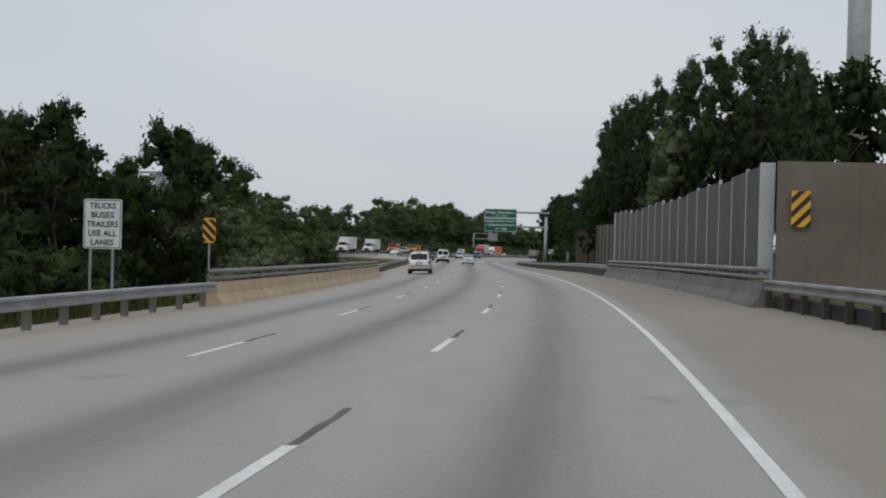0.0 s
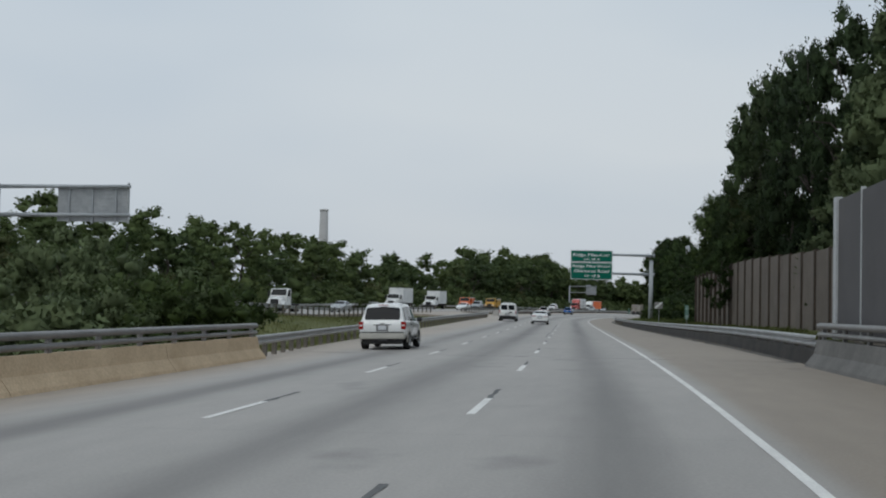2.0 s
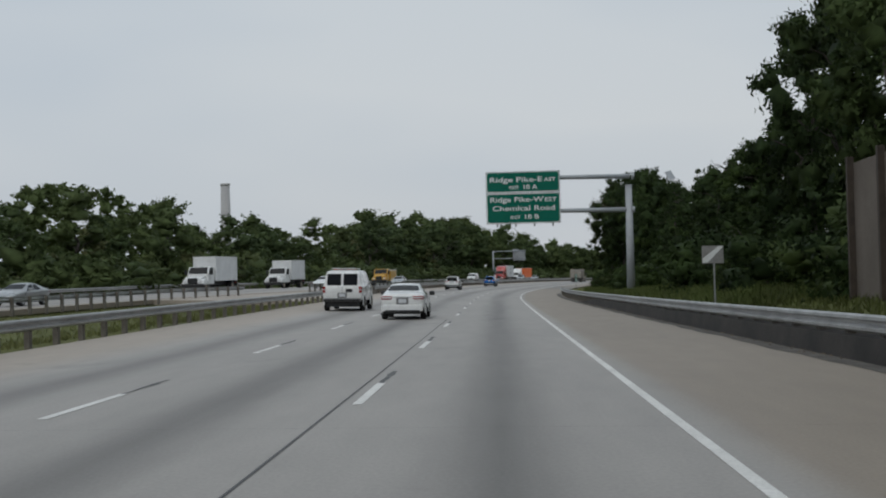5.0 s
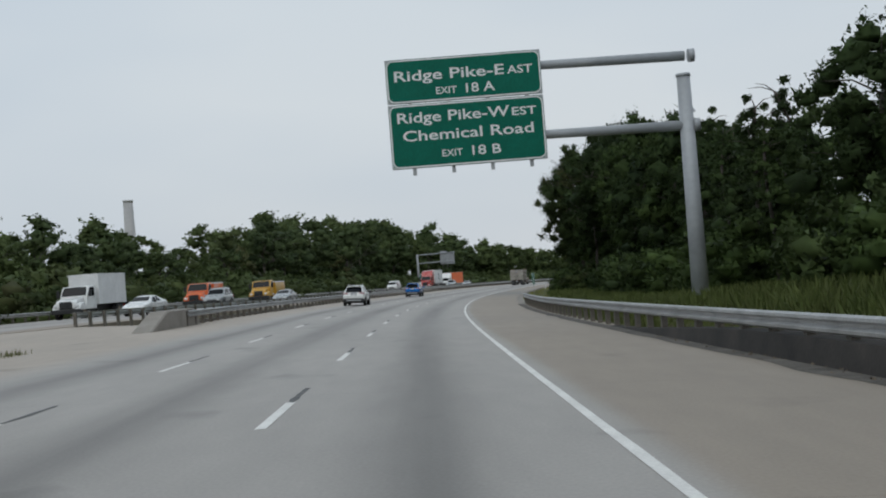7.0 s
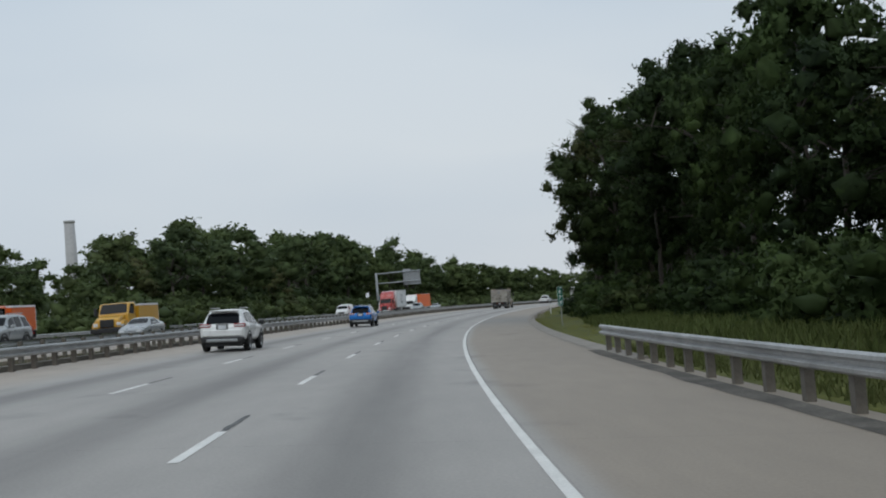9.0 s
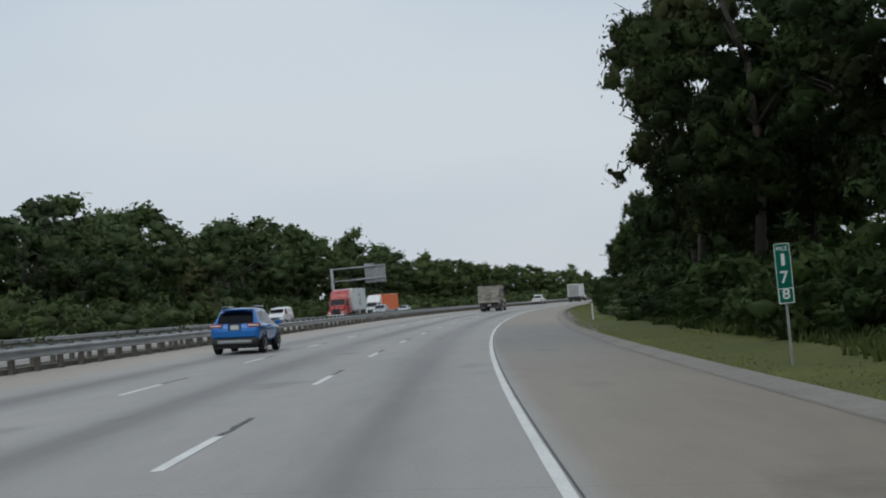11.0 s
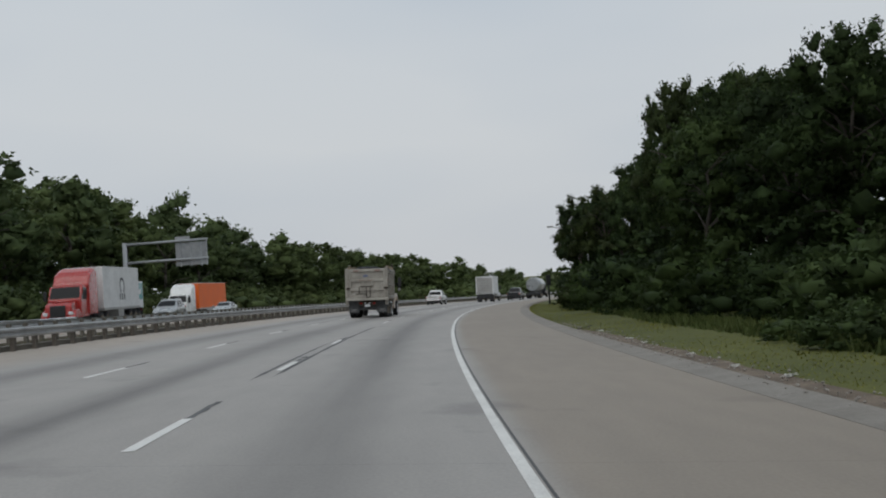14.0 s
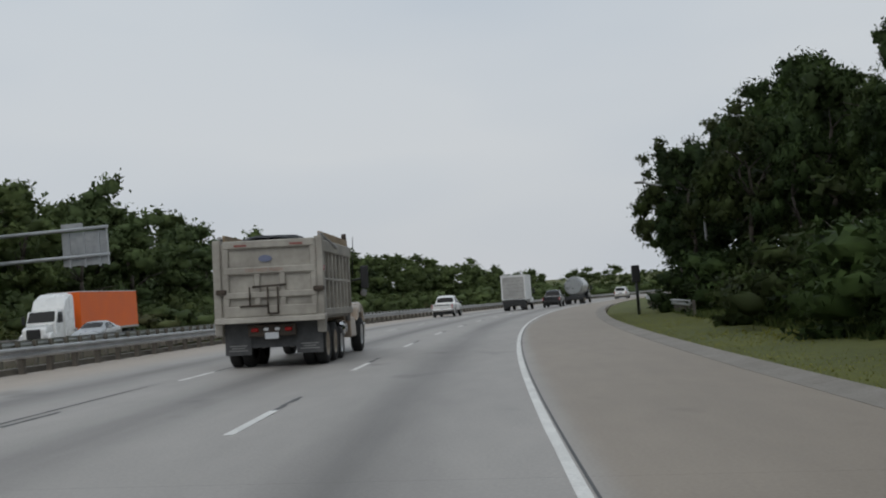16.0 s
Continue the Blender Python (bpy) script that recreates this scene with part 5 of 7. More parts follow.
def frame_plate(w, h, r, line, y, x=0, z=0, seg=5):
    """A thin rounded border line."""
    bm = bmesh.new()
    o, n = [], []
    for cx, cz, a0 in ((w / 2 - r, h / 2 - r, 0), (-w / 2 + r, h / 2 - r, 90), (-w / 2 + r, -h / 2 + r, 180), (w / 2 - r, -h / 2 + r, 270)):
        for i in range(seg + 1):
            a = radians(a0 + 90 * i / seg)
            o.append(bm.verts.new((x + cx + r * math.cos(a), y, z + cz + r * math.sin(a))))
            q = max(r - line, 0.005)
            n.append(bm.verts.new((x + cx + q * math.cos(a), y, z + cz + q * math.sin(a))))
    k = len(o)
    for i in range(k):
        bm.faces.new((o[i], o[(i + 1) % k], n[(i + 1) % k], n[i]))
    return bm


# exit gantry over the lanes
gan = tagged(new("exit_sign_gantry"), label="green exit sign on a grey steel cantilever gantry", category="road sign")
SG_S = 221.4
gan.matrix_world = Matrix.Translation(P(SG_S, 12.63, 0)) @ Matrix.Rotation(radians(5.9), 4, 'Z')
gan_base = gan.matrix_world.translation.z
Z_TOP = 8.04 - gan_base
post_bm = bm_cyl(0.36, 10.1, Matrix.Translation((0, 0, 4.35)), 20, 0.26)
mast = part("mast", post_bm, M_GANTRY, gan)
part("cap", bm_cyl(0.29, 0.12, Matrix.Translation((0, 0, 9.44)), 20), M_GANTRY, mast)
part("base_plate", bm_box(-0.55, 0.55, -0.55, 0.55, -0.4, 0.16, 0.02), M_CONC, gan)
for zz in (Z_TOP - 0.62, Z_TOP - 3.35):
    arm = part("arm", tube((0.1, 0, zz), (-11.3, 0, zz + 0.12), 0.2, 14, 0.15), M_GANTRY, gan)
    part("flange", tube((0.25, 0, zz), (0.48, 0, zz), 0.26, 14), M_GANTRY, arm)
X0, X1 = -11.62, -5.58
CX, PW = (X0 + X1) / 2, X1 - X0
up = part("upper_panel", bm_box(X0, X1, -0.44, -0.38, Z_TOP - 1.73, Z_TOP, 0.01), M_SIGNBACK, gan)
lo_ = part("lower_panel", bm_box(X0, X1, -0.44, -0.38, Z_TOP - 4.27, Z_TOP - 1.77, 0.01), M_SIGNBACK, gan)
part("sign_face", rounded_plate(PW - 0.03, 1.69, 0.28, 0.006, x=CX, z=Z_TOP - 0.865, y=-0.449), M_GREEN, up)
part("sign_face", rounded_plate(PW - 0.03, 2.46, 0.28, 0.006, x=CX, z=Z_TOP - 3.02, y=-0.449), M_GREEN, lo_)
part("border", frame_plate(PW - 0.06, 1.66, 0.27, 0.055, -0.453, CX, Z_TOP - 0.865), M_SIGNWHITE, up)
part("border", frame_plate(PW - 0.06, 2.43, 0.27, 0.055, -0.453, CX, Z_TOP - 3.02), M_SIGNWHITE, lo_)
LB = "white reflective lettering"
write(up, "Ridge Pike-E", X0 + 0.33, Z_TOP - 0.86, 0.40, M_SIGNWHITE, -0.452, 4.28, bold=0.012, label=LB)
write(up, "AST", X0 + 4.72, Z_TOP - 0.86, 0.31, M_SIGNWHITE, -0.452, 0.98, bold=0.012, label=LB)
write(up, "EXIT", X0 + 1.92, Z_TOP - 1.44, 0.26, M_SIGNWHITE, -0.452, 0.80, bold=0.01, label=LB)
write(up, "18 A", X0 + 3.08, Z_TOP - 1.46, 0.36, M_SIGNWHITE, -0.452, 1.12, bold=0.012, label=LB)
write(lo_, "Ridge Pike-W", X0 + 0.33, Z_TOP - 2.49, 0.40, M_SIGNWHITE, -0.452, 4.36, bold=0.012, label=LB)
write(lo_, "EST", X0 + 4.79, Z_TOP - 2.49, 0.31, M_SIGNWHITE, -0.452, 0.95, bold=0.012, label=LB)
write(lo_, "Chemical Road", X0 + 0.50, Z_TOP - 3.20, 0.40, M_SIGNWHITE, -0.452, 5.08, bold=0.012, label=LB)
write(lo_, "EXIT", X0 + 1.97, Z_TOP - 3.88, 0.26, M_SIGNWHITE, -0.452, 0.80, bold=0.01, label=LB)
write(lo_, "18 B", X0 + 3.14, Z_TOP - 3.90, 0.36, M_SIGNWHITE, -0.452, 1.12, bold=0.012, label=LB)
for i in range(4):
    xx = X0 + 0.86 + i * 1.52
    part("bracket", bm_box(xx - 0.07, xx + 0.07, -0.37, -0.2, Z_TOP - 4.52, Z_TOP + 0.02, 0.01), M_SIGNBACK, gan)


def rear_gantry(loc, yaw, post_h, arm_len, pan_x0, pan_x1, pan_z0, pan_z1, extra=None):
    """A cantilever gantry whose sign is seen from behind; the arm runs along +x."""
    ob = tagged(new("rear_sign_gantry"), label="grey cantilever gantry with the bare back of a road sign", category="road sign")
    ob.matrix_world = Matrix.Translation(loc) @ Matrix.Rotation(radians(yaw), 4, 'Z')
    part("mast", bm_cyl(0.34, post_h + 0.8, Matrix.Translation((0, 0, post_h / 2 - 0.4)), 16, 0.27), M_GANTRY, ob)
    for zz in (post_h - 0.25, post_h - 2.55):
        part("arm", tube((0, 0, zz), (arm_len, 0, zz + 0.1), 0.17, 12, 0.13), M_GANTRY, ob)
    pan = part("panel", bm_box(pan_x0, pan_x1, 0.25, 0.31, pan_z0, pan_z1, 0.01), M_SIGNBACK, ob)
    n = 3
    for i in range(n):
        xx = pan_x0 + (pan_x1 - pan_x0) * (i + 0.5) / n
        part("bracket", bm_box(xx - 0.08, xx + 0.08, 0.1, 0.25, pan_z0 - 0.15, pan_z1 - 0.05, 0.01), M_GANTRY, pan)
    k = int((pan_z1 - pan_z0) / 0.32)
    for i in range(1, k):
        zz = pan_z0 + (pan_z1 - pan_z0) * i / k
        part("stiffener", bm_box(pan_x0 + 0.05, pan_x1 - 0.05, 0.21, 0.25, zz - 0.03, zz + 0.03), M_SIGNBACK, pan)
    part("edge_frame", bm_box(pan_x1 - 0.02, pan_x1 + 0.1, 0.1, 0.4, pan_z0 - 0.1, pan_z1 + 0.25, 0.01), M_SIGNBACK, pan)
    if extra:
        part("tab_panel", bm_box(extra[0], extra[1], 0.25, 0.31, extra[2], extra[3], 0.01), M_SIGNBACK, ob)
    return ob


rear_gantry(Vector((-52.9, 494.0, -4.1)), -9, 9.8, 10.6, 6.4, 10.3, 6.55, 9.4, (6.4, 8.3, 9.5, 10.15))
g1_at = P(140, -45.3, 0)
rear_gantry(Vector((g1_at.x, g1_at.y, g1_at.z + 0.2)), 6, 10.7, 11.3, 5.1, 11.0, 7.7, 10.6)


def small_post(name, s, d, h0, label, category, posts=((0.0,),), height=2.5, r=0.03):
    ob = tagged(new(name), label=label, category=category)
    m = stand(s, d)
    m.translation = P(s, d, h0)
    ob.matrix_world = m
    for (x,) in posts:
        part("post", bm_box(x - r, x + r, 0.0, 0.04, -0.5, height, 0.004), M_GALV, ob)
    return ob


tr = small_post("truck_lane_sign", 32.5, -11.06, 0.0, "white rectangular sign with black words on two thin posts", "road sign", ((-0.36,), (0.30,)), 3.1, 0.035)
pl = part("plate", rounded_plate(1.12, 1.42, 0.07, 0.02, z=2.49, y=-0.03), M_SIGNWHITE, tr)
part("border", frame_plate(1.07, 1.37, 0.06, 0.022, -0.033, 0, 2.49), M_SIGNBLACK, pl)
for i, (tx, w) in enumerate((("TRUCKS", 0.76), ("BUSES", 0.66), ("TRAILERS", 0.92), ("USE ALL", 0.84), ("LANES", 0.66))):
    write(pl, tx, 0, 2.93 - i * 0.262, 0.165, M_SIGNBLACK, -0.034, w, center=True, bold=0.02)


def stripes(parent, w, h, z, y, flip, band=0.13, gap=0.17):
    """Slanting black stripes on an amber plate, cut off at the plate's edges."""
    x0, x1, z0, z1 = -w / 2, w / 2, z - h / 2, z + h / 2
    sg = -1 if flip else 1

    def cut(poly, axis, lim, keep):
        out = []
        for p, q in zip(poly, poly[1:] + poly[:1]):
            a_, b_2 = (p[axis] - lim) * keep, (q[axis] - lim) * keep
            if a_ >= 0:
                out.append(p)
            if a_ * b_2 < 0:
                f = a_ / (a_ - b_2)
                out.append((p[0] + (q[0] - p[0]) * f, p[1] + (q[1] - p[1]) * f))
        return out
    k = z0 - 2 * w
    while k < z1 + 2 * w:
        poly = [(x0, k - sg * w / 2), (x1, k + sg * w / 2), (x1, k + band * 1.41 + sg * w / 2), (x0, k + band * 1.41 - sg * w / 2)]
        for axis, lim, keep in ((1, z0, 1), (1, z1, -1)):
            poly = cut(poly, axis, lim, keep) if poly else poly
        k += (band + gap) * 1.41
        if len(poly) < 3:
            continue
        bm = bmesh.new()
        f = bm.faces.new([bm.verts.new((p[0], y, p[1])) for p in poly])
        rs_ = bmesh.ops.extrude_face_region(bm, geom=[f])
        bmesh.ops.translate(bm, vec=(0, -0.002, 0), verts=[v for v in rs_["geom"] if isinstance(v, bmesh.types.BMVert)])
        bmesh.ops.remove_doubles(bm, verts=bm.verts, dist=0.0005)
        bmesh.ops.recalc_face_normals(bm, faces=bm.faces)
        part("stripe", bm, M_SIGNBLACK, parent)


hz = small_post("hazard_marker", 40.5, -10.2, -0.3, "amber hazard marker with slanting black stripes on a post", "road sign", ((0.0,),), 3.2, 0.03)
pz = part("plate", rounded_plate(0.46, 0.88, 0.1, 0.015, z=2.76, y=-0.02), M_AMBER, hz)
stripes(pz, 0.45, 0.78, 2.76, -0.024, True, 0.13, 0.1)
hz2 = tagged(new("hazard_marker"), label="amber hazard marker with slanting black stripes fixed to the wall", category="road sign")
m = stand(35.55, 9.12)
m.translation = P(35.5, 9.12, 0)
hz2.matrix_world = m
pz = part("plate", rounded_plate(0.56, 1.08, 0.03, 0.02, z=2.85, y=-0.035), M_AMBER, hz2)
stripes(pz, 0.555, 1.07, 2.85, -0.037, False, 0.14, 0.15)


def mile_marker(s, d, h0, digits):
    ob = small_post("mile_marker", s, d, h0, "narrow green mile marker with white digits on a post", "road sign", ((0.0,),), 2.3, 0.025)
    pl_ = part("plate", rounded_plate(0.32, 1.2, 0.03, 0.012, z=1.85, y=-0.016), M_GREEN, ob)
    part("border", frame_plate(0.31, 1.19, 0.03, 0.012, -0.019, 0, 1.85), M_SIGNWHITE, pl_)
    write(pl_, "MILE", 0, 2.30, 0.085, M_SIGNWHITE, -0.02, 0.22, center=True)
    for i, c in enumerate(digits):
        if i == 2:
            part("tenth_plate", rounded_plate(0.3, 0.3, 0.02, 0.003, z=1.41, y=-0.0215), M_SIGNWHITE, pl_)
            part("tenth_face", rounded_plate(0.27, 0.27, 0.02, 0.003, z=1.41, y=-0.0245), M_GREEN, pl_)
        write(pl_, c, 0, 2.01 - i * 0.345 + (0.03 if i == 2 else 0), 0.235 if i < 2 else 0.2, M_SIGNWHITE, -0.027, 0.15 if c != "1" else 0.07, center=True, bold=0.01)
    return ob


mile_marker(298.5, 9.48, 0.0, "178")
mk = mile_marker(137.0, 9.6, 0.0, "177")
mk.matrix_world = Matrix.Translation(P(137.0, 9.6, 0.02)) @ stand(137.0, 9.6).to_3x3().to_4x4() @ Matrix.Scale(0.86, 4)
ds = small_post("weathered_sign", 171, 10.1, 0.4, "small grey sign with a pale diagonal band on a post", "road sign", ((0.05,),), 2.3, 0.03)
pl = part("plate", rounded_plate(0.82, 0.68, 0.03, 0.015, z=2.07, y=-0.02), M_GALVDARK, ds)
b_ = bmesh.new()
b_.faces.new([b_.verts.new(v) for v in ((-0.40, -0.024, 1.76), (-0.2, -0.024, 1.76), (0.40, -0.024, 2.36), (0.40, -0.024, 2.22 + 0.17), (0.22, -0.024, 2.39), (-0.40, -0.024, 1.92))])
part("band", b_, M_SIGNWHITE, pl)
for s, d in ((351.0, 9.75),):
    dl = small_post("delineator_post", s, d, 0.0, "thin white flexible delineator post in the grass", "delineator", ((0.0,),), 0.1, 0.02)
    part("blade", bm_box(-0.05, 0.05, -0.01, 0.01, 0.0, 1.15, 0.008), M_SIGNWHITE, dl)
# far-side diamond sign
dm = small_post("warning_sign_back", 262, opp(262) - 9.6, 0.0, "grey back of a diamond sign on two posts", "road sign", ((-0.3,), (0.3,)), 2.2, 0.04)
dm.matrix_world.translation = W(262, opp(262) - 9.6, 0)
dia = bmesh.new()
dia.faces.new([dia.verts.new(v) for v in ((0, -0.03, 1.7), (0.75, -0.03, 2.45), (0, -0.03, 3.2), (-0.75, -0.03, 2.45))])
rs = bmesh.ops.extrude_face_region(dia, geom=dia.faces[:])
bmesh.ops.translate(dia, vec=(0, 0.02, 0), verts=[v for v in rs["geom"] if isinstance(v, bmesh.types.BMVert)])
bmesh.ops.recalc_face_normals(dia, faces=dia.faces)
part("plate", dia, M_SIGNBACK, dm)

# chimney and tall mast
ch = tagged(new("chimney"), label="tall pale concrete chimney beyond the wood", category="chimney")
ch.matrix_world = Matrix.Translation((-337.3, 1034.0, -15))
M_CHIM = surf("pale_chimney_concrete", (0.34, 0.33, 0.33), (0.45, 0.44, 0.43), 0.05, 0.85, 0, 0.1, 1.0)
part("shaft", bm_cyl(5.2, 89.7, Matrix.Translation((0, 0, 44.8)), 28, 3.6), M_CHIM, ch)
part("rim", bm_cyl(3.9, 1.6, Matrix.Translation((0, 0, 88.9)), 28), M_CHIM, ch)
po = tagged(new("tall_mast"), label="thick pale steel mast rising behind the trees", category="mast")
po.matrix_world = Matrix.Translation(W(118, 36.6, 0))
part("shaft", bm_cyl(1.25, 60, Matrix.Translation((0, 0, 28)), 24, 1.0), M_POSTWHITE, po)
# solar sensor pole
so = tagged(new("solar_pole"), label="slim pole with two tilted solar panels above the trees", category="pole")
so.matrix_world = Matrix.Translation(W(259.5, 20.2, 0)) @ Matrix.Rotation(radians(-10), 4, 'Z')
part("mast", bm_cyl(0.07, 13.4, Matrix.Translation((0, 0, 6.7)), 10), M_GALV, so)
for zz, w in ((13.2, 0.55), (11.0, 0.42)):
    q = part("solar_panel", bm_box(-w, w, -w * 1.4, w * 1.4, -0.03, 0.03, 0.01), M_SIGNBACK, so)
    q.matrix_local = Matrix.Translation((0.35, 0, zz)) @ Matrix.Rotation(radians(58), 4, 'Y') @ Matrix.Rotation(radians(20), 4, 'X')
sl = tagged(new("street_lamp"), label="grey street lamp with a curved arm over the trees", category="street lamp")
sl.matrix_world = Matrix.Translation(W(462, 14.0, 0))
part("mast", bm_cyl(0.09, 7.5, Matrix.Translation((0, 0, 3.0)), 10, 0.06), M_GALV, sl)
part("arm", tube((0, 0, 6.6), (-3.3, 0, 7.4), 0.045), M_GALV, sl)
part("lamp_head", bm_box(-3.8, -3.2, -0.14, 0.14, 7.36, 7.5, 0.05), M_GALVDARK, sl)
sp = tagged(new("signal_post"), label="dark roadside post with a box near the far bridge", category="post")
sp.matrix_world = Matrix.Translation(P(464, 10.0, 0))
part("mast", bm_cyl(0.09, 3.0, Matrix.Translation((0, 0, 1.2)), 10), M_SIGNBLACK, sp)
part("box", bm_box(-0.22, 0.22, -0.15, 0.15, 1.9, 2.9, 0.03), M_SIGNBLACK, sp)

# ---- vehicles ----
def paint(name, c, rough=0.28, metal=0.0, dirty=0.0):
    return surf(name, tuple(v * 0.93 for v in c), c, 1.3, rough, metal, 0, 9, coat=0.6, spread=0.03)


P_WHITE = paint("white_paint", (0.80, 0.80, 0.78))
P_BLUE = paint("blue_paint", (0.012, 0.155, 0.50), 0.25, 0.2)
P_DARK = paint("dark_paint", (0.02, 0.022, 0.026))
P_SILVER = paint("silver_paint", (0.36, 0.37, 0.37), 0.3, 0.5)
P_RED = paint("red_paint", (0.42, 0.03, 0.025))
P_ORANGE = paint("orange_paint", (0.72, 0.13, 0.015), 0.4)
P_YELLOW = paint("bus_yellow", (0.62, 0.33, 0.02), 0.4)
P_ORANGEBOX = surf("bright_orange_trailer", (0.74, 0.125, 0.008), (0.82, 0.15, 0.012), 0.5, 0.6, spread=0.03)
P_TEAL = paint("teal_paint", (0.02, 0.25, 0.25), 0.4)
P_BOX = surf("dull_white_box", (0.62, 0.62, 0.61), (0.76, 0.76, 0.75), 0.8, 0.5)
P_BOXGREY = surf("grey_box_door", (0.30, 0.295, 0.28), (0.42, 0.41, 0.39), 0.8, 0.55)
P_BED = surf("dusty_bed_paint", (0.27, 0.248, 0.212), (0.43, 0.40, 0.348), 1.1, 0.6, 0, 0.05, 6, spread=0.08)
P_CABTAN = paint("tan_cab_paint", (0.42, 0.33, 0.25), 0.3, 0.25)
P_TRIM = surf("grey_trim", (0.18, 0.18, 0.175), (0.26, 0.255, 0.25), 2.0, 0.6)
P_SEAM = surf("door_gap_grey", (0.05, 0.05, 0.05), (0.09, 0.09, 0.09), 2.0, 0.7)
M_TYRE = surf("tyre_rubber", (0.012, 0.012, 0.012), (0.03, 0.029, 0.028), 3.0, 0.85, 0, 0.1)
M_RIM = surf("alloy_rim", (0.5, 0.5, 0.5), (0.66, 0.66, 0.65), 3.0, 0.35, 0.35)
M_RIMDUST = surf("dusty_steel_rim", (0.26, 0.22, 0.17), (0.40, 0.34, 0.27), 3.0, 0.6, 0.2)
M_PLASTIC = surf("black_plastic", (0.014, 0.014, 0.015), (0.03, 0.03, 0.03), 3.0, 0.55)
M_TAIL = surf("red_lens", (0.26, 0.008, 0.008), (0.36, 0.015, 0.012), 5.0, 0.2)
M_CLEARL = surf("clear_lens", (0.6, 0.6, 0.6), (0.78, 0.78, 0.78), 5.0, 0.15)
M_PLATE = surf("plate_face", (0.55, 0.57, 0.6), (0.66, 0.67, 0.68), 5.0, 0.4)
M_TAPE = surf("faded_reflective_tape", (0.22, 0.07, 0.055), (0.30, 0.11, 0.09), 6.0, 0.6)
M_CHROME = surf("chrome", (0.55, 0.55, 0.55), (0.66, 0.66, 0.66), 3.0, 0.15, 1.0)
M_FLAP = surf("mud_flap_rubber", (0.055, 0.056, 0.058), (0.10, 0.10, 0.10), 1.5, 0.8)
M_LOAD = surf("black_tarp", (0.008, 0.008, 0.009), (0.022, 0.022, 0.024), 2.0, 0.8, 0, 0.4, 14)
glass = bpy.data.materials.new("tinted_glass")
glass.use_nodes = True
g_ = glass.node_tree.nodes["Principled BSDF"]
g_.inputs["Base Color"].default_value = (0.004, 0.005, 0.007, 1)
g_.inputs["Roughness"].default_value = 0.05
g_.inputs["Specular IOR Level"].default_value = 0.16


def lathe(profile, seg=20):
    """Turns a profile of (radius, x) about the x axis."""
    bm = bmesh.new()
    rings = []
    for i in range(seg):
        a = 2 * math.pi * i / seg
        rings.append([bm.verts.new((x, r * math.cos(a), r * math.sin(a))) for r, x in profile])
    for i in range(seg):
        p, q = rings[i], rings[(i + 1) % seg]
        for j in range(len(profile) - 1):
            f = bm.faces.new((p[j], p[j + 1], q[j + 1], q[j]))
            f.smooth = True
    bmesh.ops.recalc_face_normals(bm, faces=bm.faces)
    return bm


def wheel(parent, x, y, r, w, rim=None, side=1, spokes=5, seg=22):
    """A tyre with a rim and spokes or bolts; the outside looks to side."""
    h = w / 2
    ty = part("wheel", lathe([(r * 0.6, -h * 0.9), (r * 0.9, -h), (r * 0.98, -h * 0.8), (r, -h * 0.4), (r, h * 0.4), (r * 0.98, h * 0.8), (r * 0.9, h), (r * 0.6, h * 0.9)], seg), M_TYRE, parent)
    ty.location = (x, y, r)
    dish = lathe([(0.001, side * h * 0.45), (r * 0.2, side * h * 0.5), (r * 0.3, side * h * 0.25), (r * 0.52, side * h * 0.2), (r * 0.57, side * h * 0.85), (r * 0.63, side * h * 0.9)], seg)
    rm_ = part("rim", dish, rim or M_RIM, ty)
    if spokes:
        bm = bmesh.new()
        for i in range(spokes):
            a = 2 * math.pi * i / spokes
            own = bm_box(min(side * h * 0.3, side * h * 0.7), max(side * h * 0.3, side * h * 0.7), -r * 0.105, r * 0.105, r * 0.06, r * 0.6, 0.012)
            merge(bm, own, Matrix.Rotation(a, 4, 'X'))
        part("spokes", bm, rim or M_RIM, ty)
        part("well", bm_cyl(r * 0.55, 0.01, Matrix.Translation((side * h * 0.24, 0, 0)) @ Matrix.Rotation(radians(90), 4, 'Y'), seg), M_PLASTIC, ty)
    return ty


def chaikin(rows, closed=False, n=2):
    """Rounds the corners of a polyline of rows."""
    a = np.array(rows, dtype=float)
    for _ in range(n):
        b = np.roll(a, -1, axis=0) if closed else a[1:]
        c = a if closed else a[:-1]
        q = np.stack([c * 0.75 + b * 0.25, c * 0.25 + b * 0.75], 1).reshape(-1, a.shape[1])
        a = q if closed else np.concatenate([a[:1], q, a[-1:]])
    return a


def ring_half(zb, zl, zr, wb, wr):
    """Right half of a section, from under the sill up to the roof's middle."""
    return [(0.0, zb), (wb * 0.80, zb), (wb * 0.97, zb + 0.10), (wb * 1.005, zb + (zl - zb) * 0.60), (wb * 0.985, zl - 0.015), (wb * 0.965, zl + 0.01), (wr + (wb - wr) * 0.06, zl + (zr - zl) * 0.86), (wr * 0.93, zl + (zr - zl) * 0.965), (wr * 0.45, zr), (0.0, zr + 0.006)]


